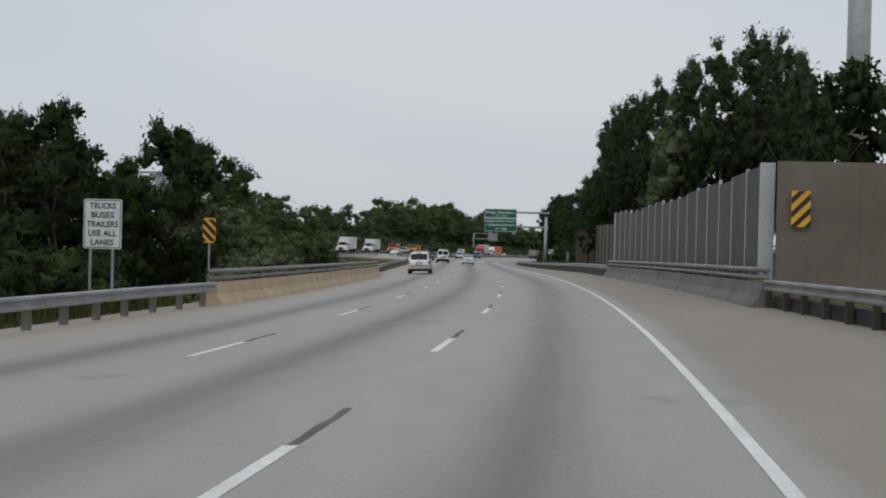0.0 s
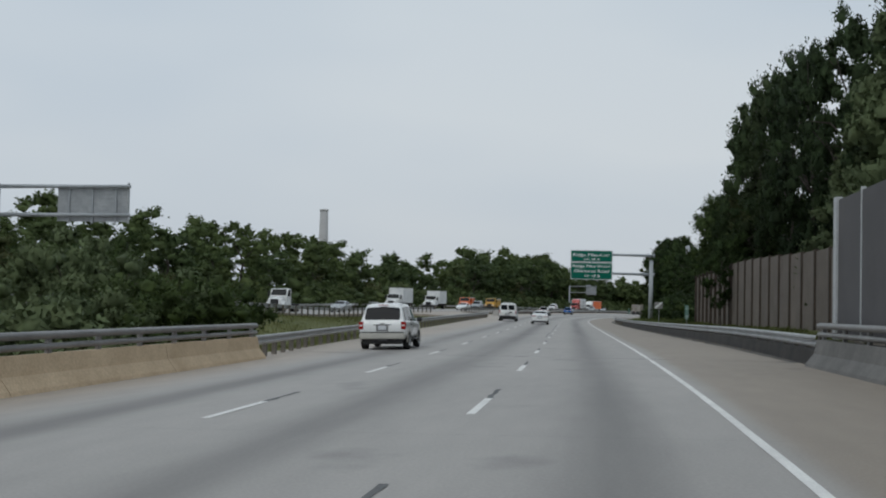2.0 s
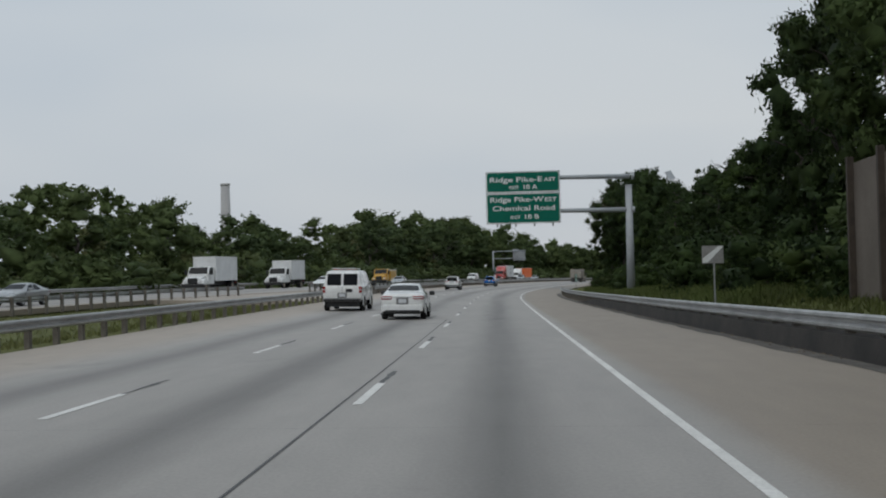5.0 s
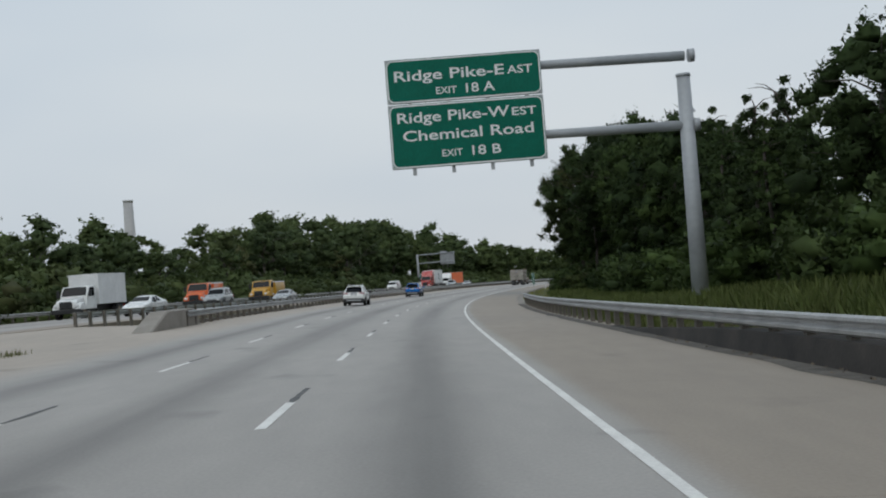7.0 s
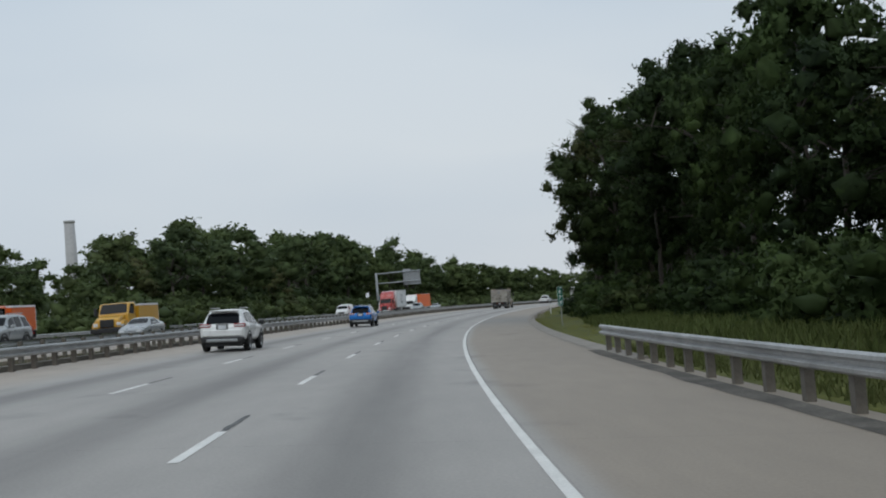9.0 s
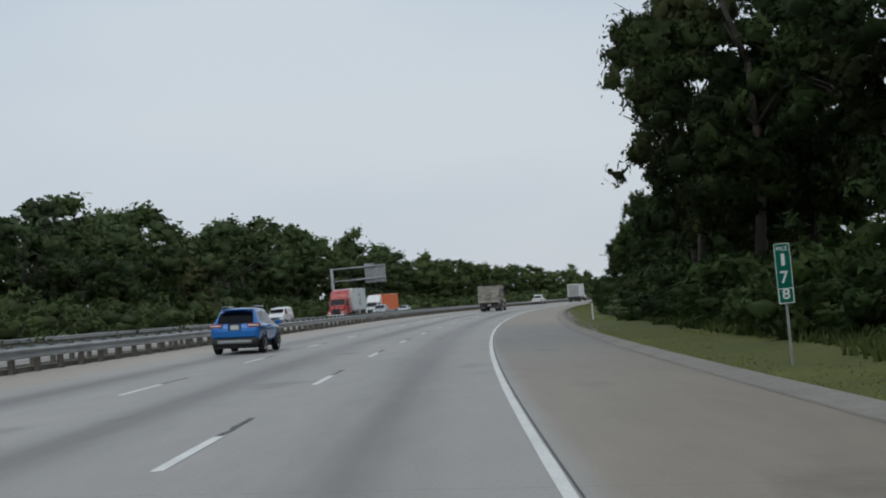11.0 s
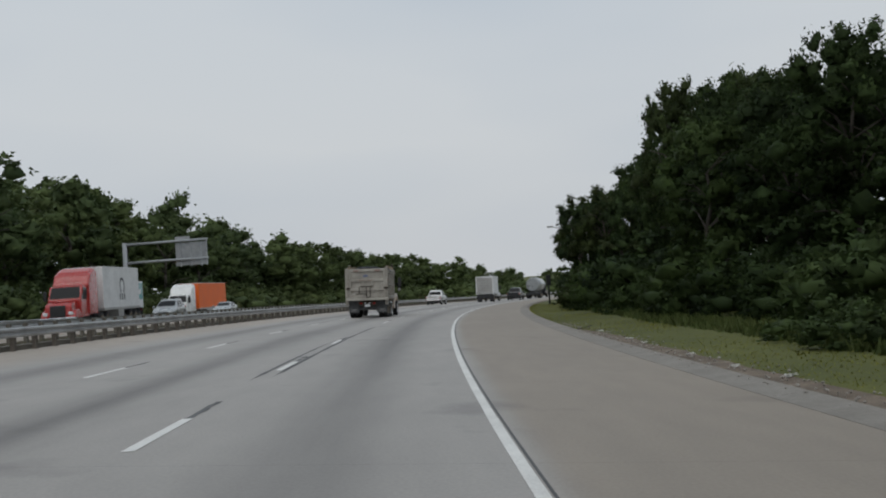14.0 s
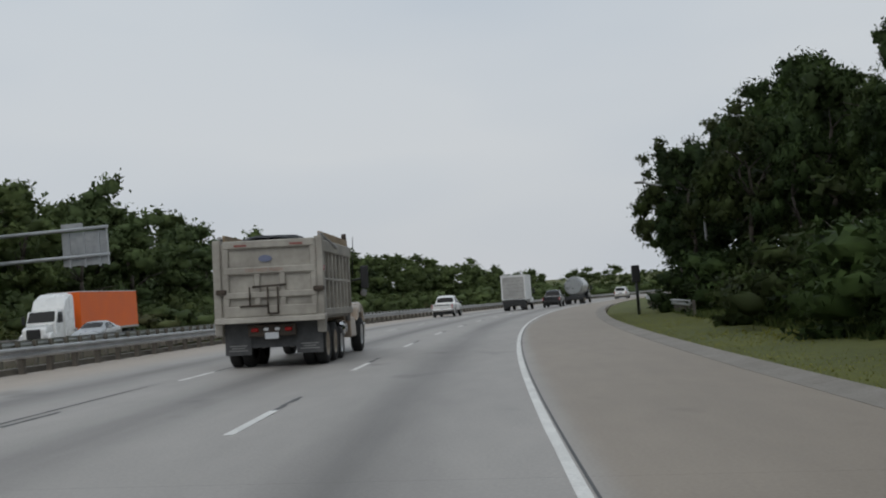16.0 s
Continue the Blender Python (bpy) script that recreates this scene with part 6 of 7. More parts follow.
def body_mesh(stations, name="body"):
    """Lofts a car body through smoothed stations of (y, bottom, belt, roof, half width at belt, half width at roof)."""
    bm = bmesh.new()
    rings = []
    for y, zb, zl, zr, wb, wr in chaikin(stations):
        half = chaikin(ring_half(zb, zl, zr, wb, wr), n=1)
        rings.append([bm.verts.new((x, y, z)) for x, z in half] + [bm.verts.new((-x, y, z)) for x, z in half[-2:0:-1]])
    n = len(rings[0])
    for a, b in zip(rings, rings[1:]):
        for j in range(n):
            f = bm.faces.new((a[j], a[(j + 1) % n], b[(j + 1) % n], b[j]))
            f.smooth = True
    bm.faces.new(rings[0])
    bm.faces.new(rings[-1][::-1])
    bmesh.ops.recalc_face_normals(bm, faces=bm.faces)
    me = bpy.data.meshes.new(name)
    bm.to_mesh(me)
    bm.free()
    me.set_sharp_from_angle(angle=radians(38))
    return me


def at_station(stations, y):
    rows = chaikin(stations)
    return [float(np.interp(y, rows[:, 0], rows[:, k])) for k in range(6)]


def grid_bm(fn, nu, nv):
    bm = bmesh.new()
    g = [[bm.verts.new(fn(i / nu, j / nv)) for j in range(nv + 1)] for i in range(nu + 1)]
    for i in range(nu):
        for j in range(nv):
            f = bm.faces.new((g[i][j], g[i + 1][j], g[i + 1][j + 1], g[i][j + 1]))
            f.smooth = True
    return bm


def side_point(stations, y, f, side, t):
    """A point on the side glass line: f from the belt (0) to the roof rail (1)."""
    _, zb, zl, zr, wb, wr = at_station(stations, y)
    x0, x1 = wb * 0.965, wr + (wb - wr) * 0.06
    return (side * (x0 + (x1 - x0) * f + t), y, zl + 0.01 + (zr - zl) * 0.86 * f)


def pane_side(stations, pts, side, t=0.008):
    """A side window between four (y, f) corners, following the body."""
    (y0, f0), (y1, f1), (y2, f2), (y3, f3) = pts

    def fn(u, v):
        lo, hi = (y0 + (y1 - y0) * u, f0 + (f1 - f0) * u), (y3 + (y2 - y3) * u, f3 + (f2 - f3) * u)
        return side_point(stations, lo[0] + (hi[0] - lo[0]) * v, lo[1] + (hi[1] - lo[1]) * v, side, t)
    return grid_bm(fn, 8, 4)


def pane_end(stations, ya, yb, f0=0.9, f1=0.93, t=0.012):
    """A front or rear window that follows the body's upper surface from ya, low, to yb, high."""
    def fn(u, v):
        y = ya + (yb - ya) * v
        _, zb, zl, zr, wb, wr = at_station(stations, y)
        half = chaikin(ring_half(zb, zl, zr, wb, wr)[5:], n=1)[::-1]
        k = (f0 + (f1 - f0) * v) * (0.93 if v in (0.0, 1.0) else 1.0)
        x = (2 * u - 1) * k * wr
        z = float(np.interp(abs(x), half[:, 0], half[:, 1]))
        e = 0.02
        zz = [at_station(stations, y + q)[3] for q in (-e, e)]
        nrm = Vector((0, -(zz[1] - zz[0]), 2 * e)).normalized() * t
        return (x, y + nrm.y, z + nrm.z)
    return grid_bm(fn, 10, 8)


def pane_slope(lower, upper, w0, w1, out):
    """A flat front window between (y, z) at its lower and upper edge, set out by out."""
    d = Vector((0, upper[0] - lower[0], upper[1] - lower[1])).normalized()
    nrm = Vector((0, -d.z, d.y)) * out
    bm = bmesh.new()
    pts = []
    for f, w in ((0.04, w0 * 0.93), (0.1, w0), (0.88, w1), (0.97, w1 * 0.94)):
        y = lower[0] + (upper[0] - lower[0]) * f
        z = lower[1] + (upper[1] - lower[1]) * f
        pts.append((w, y + nrm.y, z + nrm.z))
    vs = [bm.verts.new((w, y, z)) for w, y, z in pts] + [bm.verts.new((-w, y, z)) for w, y, z in pts[::-1]]
    bm.faces.new(vs)
    bmesh.ops.recalc_face_normals(bm, faces=bm.faces)
    return bm


def seam_strip(stations, y, side):
    """A thin door gap down the body's side."""
    _, zb, zl, zr, wb, wr = at_station(stations, y)
    line = chaikin(ring_half(zb, zl, zr, wb, wr), n=1)
    line = [p for p in line if p[0] > wb * 0.9 and zb + 0.06 < p[1] < zl + 0.02]
    bm = bmesh.new()
    vs = [(bm.verts.new((side * (x + 0.003), y - 0.005, z)), bm.verts.new((side * (x + 0.003), y + 0.005, z))) for x, z in line]
    for a, b in zip(vs, vs[1:]):
        bm.faces.new((a[0], a[1], b[1], b[0]))
    return bm


def arch(parent, x, y, r, side, mat):
    """A raised lip round a wheel opening, and the dark opening behind it."""
    bm = bmesh.new()
    o, n = [], []
    for i in range(15):
        a = radians(-12 + 204 * i / 14)
        o.append(bm.verts.new((x, y + (r + 0.05) * math.cos(a), r * 0.86 + (r + 0.05) * math.sin(a))))
        n.append(bm.verts.new((x, y + (r - 0.02) * math.cos(a), r * 0.86 + (r - 0.02) * math.sin(a))))
    for i in range(14):
        bm.faces.new((o[i], o[i + 1], n[i + 1], n[i]))
    rs_ = bmesh.ops.extrude_face_region(bm, geom=bm.faces[:])
    bmesh.ops.translate(bm, vec=(-side * 0.05, 0, 0), verts=[v for v in rs_["geom"] if isinstance(v, bmesh.types.BMVert)])
    bmesh.ops.recalc_face_normals(bm, faces=bm.faces)
    part("wheel_arch", bm, mat, parent)
    bm = bmesh.new()
    vs = [bm.verts.new((x - side * 0.022, y + r * math.cos(radians(-14 + 208 * i / 14)), r * 0.86 + r * math.sin(radians(-14 + 208 * i / 14)))) for i in range(15)]
    bm.faces.new(vs)
    part("wheel_well", bm, M_PLASTIC, parent)


def car(name, label, category, st, col, wheels, r, windows, rear, front, lower=None, tail=None, extras=(), rim=None, arch_mat=None, plate_z=0.85, bumper=None):
    """A passenger vehicle. Origin on the road under the rear bumper, front towards +y."""
    ob = tagged(new(name), label=label, category=category)
    body = part("body", body_mesh(st), col, ob)
    wmax = max(s[4] for s in st)
    L = st[-1][0]
    for y in wheels:
        for side in (-1, 1):
            hw = at_station(st, y)[4]
            arch(ob, side * (hw + 0.012), y, r + 0.07, side, arch_mat or col)
            wheel(ob, side * (hw - 0.10), y, r, 0.24, rim, side)
    for pts in windows:
        for side in (-1, 1):
            part("side_window", pane_side(st, pts, side), glass, body)
    if rear:
        part("rear_window", pane_end(st, *rear), glass, body)
    part("windscreen", pane_end(st, *front), glass, body)
    bz0, bz1 = bumper or (0.36, 0.62)
    w0 = st[0][4]
    bmp = part("rear_bumper", bm_box(-w0 * 1.02, w0 * 1.02, -0.075, 0.25, bz0, bz1, 0.07, seg=2), lower or col, ob)
    wf = st[-1][4]
    part("front_bumper", bm_box(-wf * 0.99, wf * 0.99, L - 0.14, L + 0.09, bz0, bz1 - 0.02, 0.05, seg=2), lower or col, ob)
    part("underbody", bm_box(-wmax * 0.8, wmax * 0.8, 0.15, L - 0.15, 0.22, 0.48), M_PLASTIC, ob)
    part("grille", bm_box(-wf * 0.55, wf * 0.55, L - 0.03, L + 0.03, st[-1][1] + 0.12, st[-1][2], 0.02), M_PLASTIC, ob)
    for side in (-1, 1):
        x = side * wf * 0.72
        part("headlight", bm_box(x - 0.17, x + 0.17, L - 0.16, L + 0.02, st[-1][2] - 0.10, st[-1][2] + 0.06, 0.04), M_CLEARL, ob)
        xa, xb, za, zb, dep = tail
        xs = sorted((side * xa, side * xb))
        lamp = part("tail_light", bm_box(xs[0], xs[1], -0.02, dep, za, zb, 0.03, seg=2), M_TAIL, ob)
        part("reversing_light", bm_box(xs[0] + 0.02, xs[1] - 0.02, -0.026, 0.01, (za + zb) / 2 - 0.03, (za + zb) / 2 + 0.03, 0.008), M_CLEARL, lamp)
        fy = front[0]
        ym = at_station(st, fy - 0.25)
        xm = sorted((side * (ym[4] + 0.03), side * (ym[4] + 0.24)))
        part("door_mirror", bm_box(xm[0], xm[1], fy - 0.42, fy - 0.24, ym[2] + 0.02, ym[2] + 0.2, 0.05, seg=2), M_PLASTIC if col is P_WHITE else col, ob)
    part("number_plate", bm_box(-0.155, 0.155, -0.035, 0.0, plate_z - 0.08, plate_z + 0.08, 0.006), M_PLATE, bmp)
    part("plate_recess", bm_box(-0.24, 0.24, -0.018, 0.0, plate_z - 0.13, plate_z + 0.13, 0.01), P_TRIM if col is P_WHITE else M_PLASTIC, bmp)
    for kind, *a in extras:
        if kind == "rails":
            for side in (-1, 1):
                x = side * a[0]
                part("roof_rail", tube((x, a[1], a[3]), (x, a[2], a[3]), 0.022, 8), a[4], ob)
        if kind == "box":
            part(a[0], bm_box(*a[1:7], a[7]), a[8], ob)
        if kind == "handles":
            for y in a[0]:
                q = at_station(st, y)
                for side in (-1, 1):
                    xs = sorted((side * (q[4] * 0.97), side * (q[4] * 0.97 + 0.045)))
                    part("door_handle", bm_box(xs[0], xs[1], y - 0.09, y + 0.09, q[2] - 0.14, q[2] - 0.10, 0.01), a[1], ob)
        if kind == "seams":
            for y in a[0]:
                q = at_station(st, y)
                for side in (-1, 1):
                    part("door_seam", seam_strip(st, y, side), P_SEAM, ob)
    return ob


ST_SUV = [(0.0, 0.52, 0.98, 1.02, 0.88, 0.80), (0.03, 0.46, 1.06, 1.09, 0.915, 0.80), (0.36, 0.42, 1.09, 1.77, 0.935, 0.70), (0.9, 0.40, 1.09, 1.83, 0.94, 0.70), (2.0, 0.40, 1.08, 1.84, 0.94, 0.70), (2.75, 0.40, 1.07, 1.79, 0.94, 0.70), (3.52, 0.40, 1.06, 1.12, 0.935, 0.84), (4.2, 0.42, 1.01, 1.06, 0.93, 0.80), (4.78, 0.46, 0.86, 0.93, 0.88, 0.72), (4.9, 0.50, 0.74, 0.80, 0.82, 0.66)]
ST_CROSS = [(0.0, 0.50, 0.94, 0.98, 0.84, 0.74), (0.05, 0.44, 1.02, 1.05, 0.89, 0.76), (0.48, 0.40, 1.06, 1.60, 0.92, 0.64), (1.0, 0.38, 1.05, 1.68, 0.925, 0.64), (1.9, 0.38, 1.03, 1.70, 0.925, 0.64), (2.5, 0.38, 1.01, 1.63, 0.925, 0.64), (3.4, 0.38, 0.99, 1.04, 0.92, 0.78), (4.0, 0.40, 0.92, 0.97, 0.91, 0.74), (4.5, 0.44, 0.76, 0.82, 0.84, 0.62), (4.6, 0.48, 0.68, 0.72, 0.78, 0.58)]
ST_SEDAN = [(0.0, 0.48, 0.90, 0.94, 0.80, 0.70), (0.06, 0.40, 0.96, 1.05, 0.86, 0.74), (0.52, 0.34, 0.97, 1.08, 0.885, 0.76), (1.28, 0.32, 0.95, 1.39, 0.89, 0.58), (1.9, 0.32, 0.93, 1.45, 0.89, 0.58), (2.45, 0.32, 0.92, 1.41, 0.89, 0.58), (3.35, 0.32, 0.91, 0.98, 0.89, 0.74), (4.0, 0.34, 0.83, 0.90, 0.87, 0.68), (4.55, 0.40, 0.66, 0.72, 0.80, 0.56), (4.65, 0.44, 0.60, 0.64, 0.74, 0.5)]
ST_VAN = [(0.0, 0.58, 1.18, 1.22, 0.95, 0.90), (0.03, 0.52, 1.24, 1.28, 0.985, 0.92), (0.16, 0.48, 1.26, 2.02, 1.0, 0.82), (0.5, 0.46, 1.26, 2.08, 1.01, 0.82), (2.4, 0.46, 1.26, 2.10, 1.01, 0.82), (3.9, 0.46, 1.26, 2.05, 1.01, 0.82), (4.55, 0.46, 1.22, 1.27, 1.0, 0.92), (5.2, 0.50, 1.08, 1.14, 0.96, 0.84), (5.4, 0.55, 0.92, 0.98, 0.9, 0.74)]
ST_PICK = [(0.0, 0.62, 1.08, 1.10, 0.94, 0.90), (0.05, 0.56, 1.12, 1.14, 0.98, 0.92), (1.72, 0.52, 1.13, 1.15, 0.985, 0.92), (1.76, 0.52, 1.14, 1.20, 0.985, 0.86), (2.0, 0.50, 1.15, 1.86, 0.985, 0.72), (2.6, 0.50, 1.15, 1.92, 0.985, 0.72), (3.5, 0.50, 1.14, 1.88, 0.985, 0.72), (4.25, 0.50, 1.12, 1.18, 0.98, 0.86), (5.2, 0.52, 1.06, 1.12, 0.97, 0.84), (5.75, 0.58, 0.92, 0.98, 0.92, 0.78), (5.85, 0.6, 0.82, 0.86, 0.88, 0.72)]
W_SUV = [[(0.26, 0.06), (1.16, 0.06), (1.22, 0.92), (0.50, 0.90)], [(1.36, 0.06), (2.20, 0.06), (2.20, 0.93), (1.40, 0.93)], [(2.30, 0.06), (3.28, 0.08), (2.86, 0.86), (2.30, 0.93)]]
W_CROSS = [[(0.62, 0.25), (1.08, 0.10), (1.16, 0.90), (0.78, 0.84)], [(1.22, 0.08), (2.05, 0.06), (2.05, 0.92), (1.28, 0.92)], [(2.14, 0.06), (3.10, 0.08), (2.62, 0.86), (2.14, 0.92)]]
W_SEDAN = [[(1.16, 0.12), (1.95, 0.08), (1.95, 0.90), (1.48, 0.86)], [(2.04, 0.08), (3.05, 0.10), (2.55, 0.86), (2.04, 0.90)]]
W_VAN = [[(3.25, 0.08), (4.25, 0.08), (3.98, 0.86), (3.25, 0.92)]]
W_PICK = [[(2.06, 0.10), (2.62, 0.08), (2.62, 0.90), (2.14, 0.88)], [(2.72, 0.08), (3.98, 0.10), (3.58, 0.86), (2.72, 0.90)]]


def suv(col, label, trim=None):
    tr_ = trim or P_TRIM
    return car("suv", label, "car", ST_SUV, col, (0.98, 3.88), 0.37, W_SUV, (0.07, 0.34), (3.42, 2.82), surf("lower_cladding", (0.40, 0.385, 0.345), (0.50, 0.48, 0.43), 2.0, 0.5) if col is P_WHITE else M_PLASTIC,
               (0.74, 0.93, 0.80, 1.10, 0.16), (("rails", 0.62, 0.6, 2.7, 1.865, P_SILVER), ("handles", (1.6, 2.55), M_CHROME), ("seams", (1.3, 2.26, 3.4)), ("box", "garnish", -0.36, 0.36, -0.03, 0.02, 0.965, 0.995, 0.008, M_CHROME), ("box", "step_pad", -0.86, 0.86, -0.088, 0.0, 0.672, 0.70, 0.008, M_PLASTIC), ("box", "emblem", -0.09, 0.09, -0.034, 0.02, 1.005, 1.045, 0.012, P_TRIM), ("box", "brake_light", -0.2, 0.2, 0.27, 0.36, 1.735, 1.765, 0.008, M_TAIL), ("box", "tow_hitch", -0.2, 0.2, -0.06, 0.15, 0.32, 0.44, 0.02, M_PLASTIC), ("box", "running_board", -0.99, -0.85, 1.45, 3.4, 0.36, 0.42, 0.02, M_PLASTIC), ("box", "running_board", 0.85, 0.99, 1.45, 3.4, 0.36, 0.42, 0.02, M_PLASTIC)), None, surf("arch_trim", (0.34, 0.325, 0.29), (0.42, 0.40, 0.36), 2.0, 0.55) if col is P_WHITE else M_PLASTIC, 0.86, (0.42, 0.68))


def crossover(col, label):
    return car("crossover_car", label, "car", ST_CROSS, col, (0.9, 3.56), 0.35, W_CROSS, (0.10, 0.46), (3.28, 2.58), M_PLASTIC, (0.46, 0.9, 0.98, 1.12, 0.3),
               (("rails", 0.58, 0.7, 2.4, 1.735, P_SILVER), ("handles", (1.5, 2.4), col), ("seams", (1.2, 2.1, 3.25)), ("box", "skid_plate", -0.62, 0.62, -0.115, 0.05, 0.40, 0.52, 0.03, P_SILVER), ("box", "spoiler", -0.58, 0.58, 0.28, 0.62, 1.60, 1.65, 0.02, col), ("box", "rear_panel", -0.80, 0.80, -0.05, 0.1, 0.60, 0.90, 0.05, col)), None, M_PLASTIC, 0.98, (0.36, 0.60))


def sedan(col, label):
    return car("sedan_car", label, "car", ST_SEDAN, col, (0.95, 3.6), 0.33, W_SEDAN, (0.66, 1.24), (3.22, 2.54), col, (0.42, 0.84, 0.80, 0.94, 0.25),
               (("handles", (1.7, 2.6), col), ("seams", (1.2, 2.0, 3.1)), ("box", "lower_valance", -0.7, 0.7, -0.112, 0.05, 0.28, 0.38, 0.02, M_PLASTIC), ("box", "trim_strip", -0.4, 0.4, -0.02, 0.02, 0.885, 0.91, 0.006, M_CHROME)), None, None, 0.74, (0.32, 0.60))


def van(col, label):
    ob = car("cargo_van", label, "van", ST_VAN, col, (1.1, 4.55), 0.38, W_VAN, None, (4.47, 3.98), P_TRIM, (0.84, 0.985, 0.92, 1.24, 0.1),
             (("handles", (3.4,), M_CHROME), ("seams", (2.0, 3.15, 4.3)), ("box", "step_bumper", -0.9, 0.9, -0.18, 0.05, 0.50, 0.62, 0.03, M_PLASTIC), ("box", "dark_plate", 0.18, 0.52, -0.03, 0.01, 0.96, 1.12, 0.01, M_PLASTIC)), M_RIMDUST, None, 0.80, (0.48, 0.66))
    body = [c for c in ob.children if c.name.startswith("body")][0]
    for side in (-1, 1):
        xs = sorted((side * 0.06, side * 0.76))
        me = bm_prism([(0.012, 1.30), (0.115, 1.88), (0.145, 1.88), (0.05, 1.30)], xs[0], xs[1], 0.0)
        part("rear_window", me, glass, body)
    part("roof_rack", bm_box(-0.6, 0.6, 0.5, 2.6, 2.13, 2.17, 0.01), P_BOX, ob)
    part("door_gap", bm_box(-0.008, 0.008, -0.008, 0.02, 0.66, 1.24), M_PLASTIC, ob)
    return ob


def pickup(col, label):
    ob = car("pickup_truck", label, "pickup", ST_PICK, col, (1.15, 4.75), 0.40, W_PICK, (1.79, 1.97), (4.15, 3.58), M_CHROME if col is P_WHITE else M_PLASTIC, (0.84, 0.975, 0.78, 1.10, 0.1),
             (("handles", (2.3, 3.0), col), ("seams", (1.74, 2.67, 3.9)), ("box", "bed_cover", -0.86, 0.86, 0.08, 1.68, 1.135, 1.16, 0.005, M_PLASTIC), ("box", "tailgate_step", -0.7, 0.7, -0.02, 0.02, 1.02, 1.08, 0.01, M_PLASTIC)), None, None, 0.62, (0.50, 0.74))
    return ob


def axle(ob, y, r, w, half, dual=False, rim=None, seg=20):
    for side in (-1, 1):
        wheel(ob, side * (half - w / 2), y, r, w, rim or M_RIMDUST, side, 0, seg)
        if dual:
            wheel(ob, side * (half - w * 1.65), y, r, w, rim or M_RIMDUST, side, 0, seg)


def cab_medium(ob, y0, col, big=False):
    """A conventional truck cab with a bonnet, its rear at y0; front towards +y."""
    k = 1.12 if big else 1.0
    cab = part("cab", bm_prism([(y0, 0.75), (y0, 2.35 * k), (y0 + 0.25, 2.55 * k), (y0 + 1.25, 2.5 * k), (y0 + 1.72, 1.72 * k), (y0 + 1.75, 0.75)], -1.08, 1.08, 0.09, seg=2), col, ob)
    part("bonnet", bm_prism([(y0 + 1.7, 0.85), (y0 + 1.7, 1.70 * k), (y0 + 2.8, 1.52 * k), (y0 + 3.05, 1.35 * k), (y0 + 3.1, 0.85)], -0.86, 0.86, 0.12, seg=2), col, ob)
    part("grille", bm_box(-0.5, 0.5, y0 + 3.06, y0 + 3.15, 0.85, 1.4 * k, 0.04), M_PLASTIC, ob)
    part("bumper", bm_box(-1.15, 1.15, y0 + 2.95, y0 + 3.25, 0.48, 0.82, 0.06, seg=2), M_CHROME if big else M_PLASTIC, ob)
    lower, upper = (y0 + 1.70, 1.76 * k), (y0 + 1.27, 2.46 * k)
    part("windscreen", pane_slope(lower, upper, 0.98, 0.92, -0.03), glass, cab)
    for side in (-1, 1):
        bm = bmesh.new()
        x = side * 1.092
        bm.faces.new([bm.verts.new((x, a, b)) for a, b in ((y0 + 0.45, 1.72 * k), (y0 + 1.5, 1.72 * k), (y0 + 1.2, 2.38 * k), (y0 + 0.45, 2.38 * k))])
        part("side_window", bm, glass, cab)
        xs = sorted((side * 0.62, side * 1.12))
        part("wing", bm_prism([(y0 + 1.75, 0.7), (y0 + 1.85, 1.12), (y0 + 2.2, 1.32), (y0 + 2.8, 1.24), (y0 + 3.08, 0.95), (y0 + 3.08, 0.7)], xs[0], xs[1], 0.07), col, ob)
        part("headlight", bm_box(side * 0.82 - 0.16, side * 0.82 + 0.16, y0 + 3.0, y0 + 3.13, 0.94, 1.16, 0.04), M_CLEARL, ob)
        xm = sorted((side * 1.18, side * 1.42))
        part("door_mirror", bm_box(xm[0], xm[1], y0 + 1.5, y0 + 1.62, 1.7 * k, 2.25 * k, 0.04), M_PLASTIC, ob)
    axle(ob, y0 + 2.3, 0.48, 0.28, 1.12)
    return cab


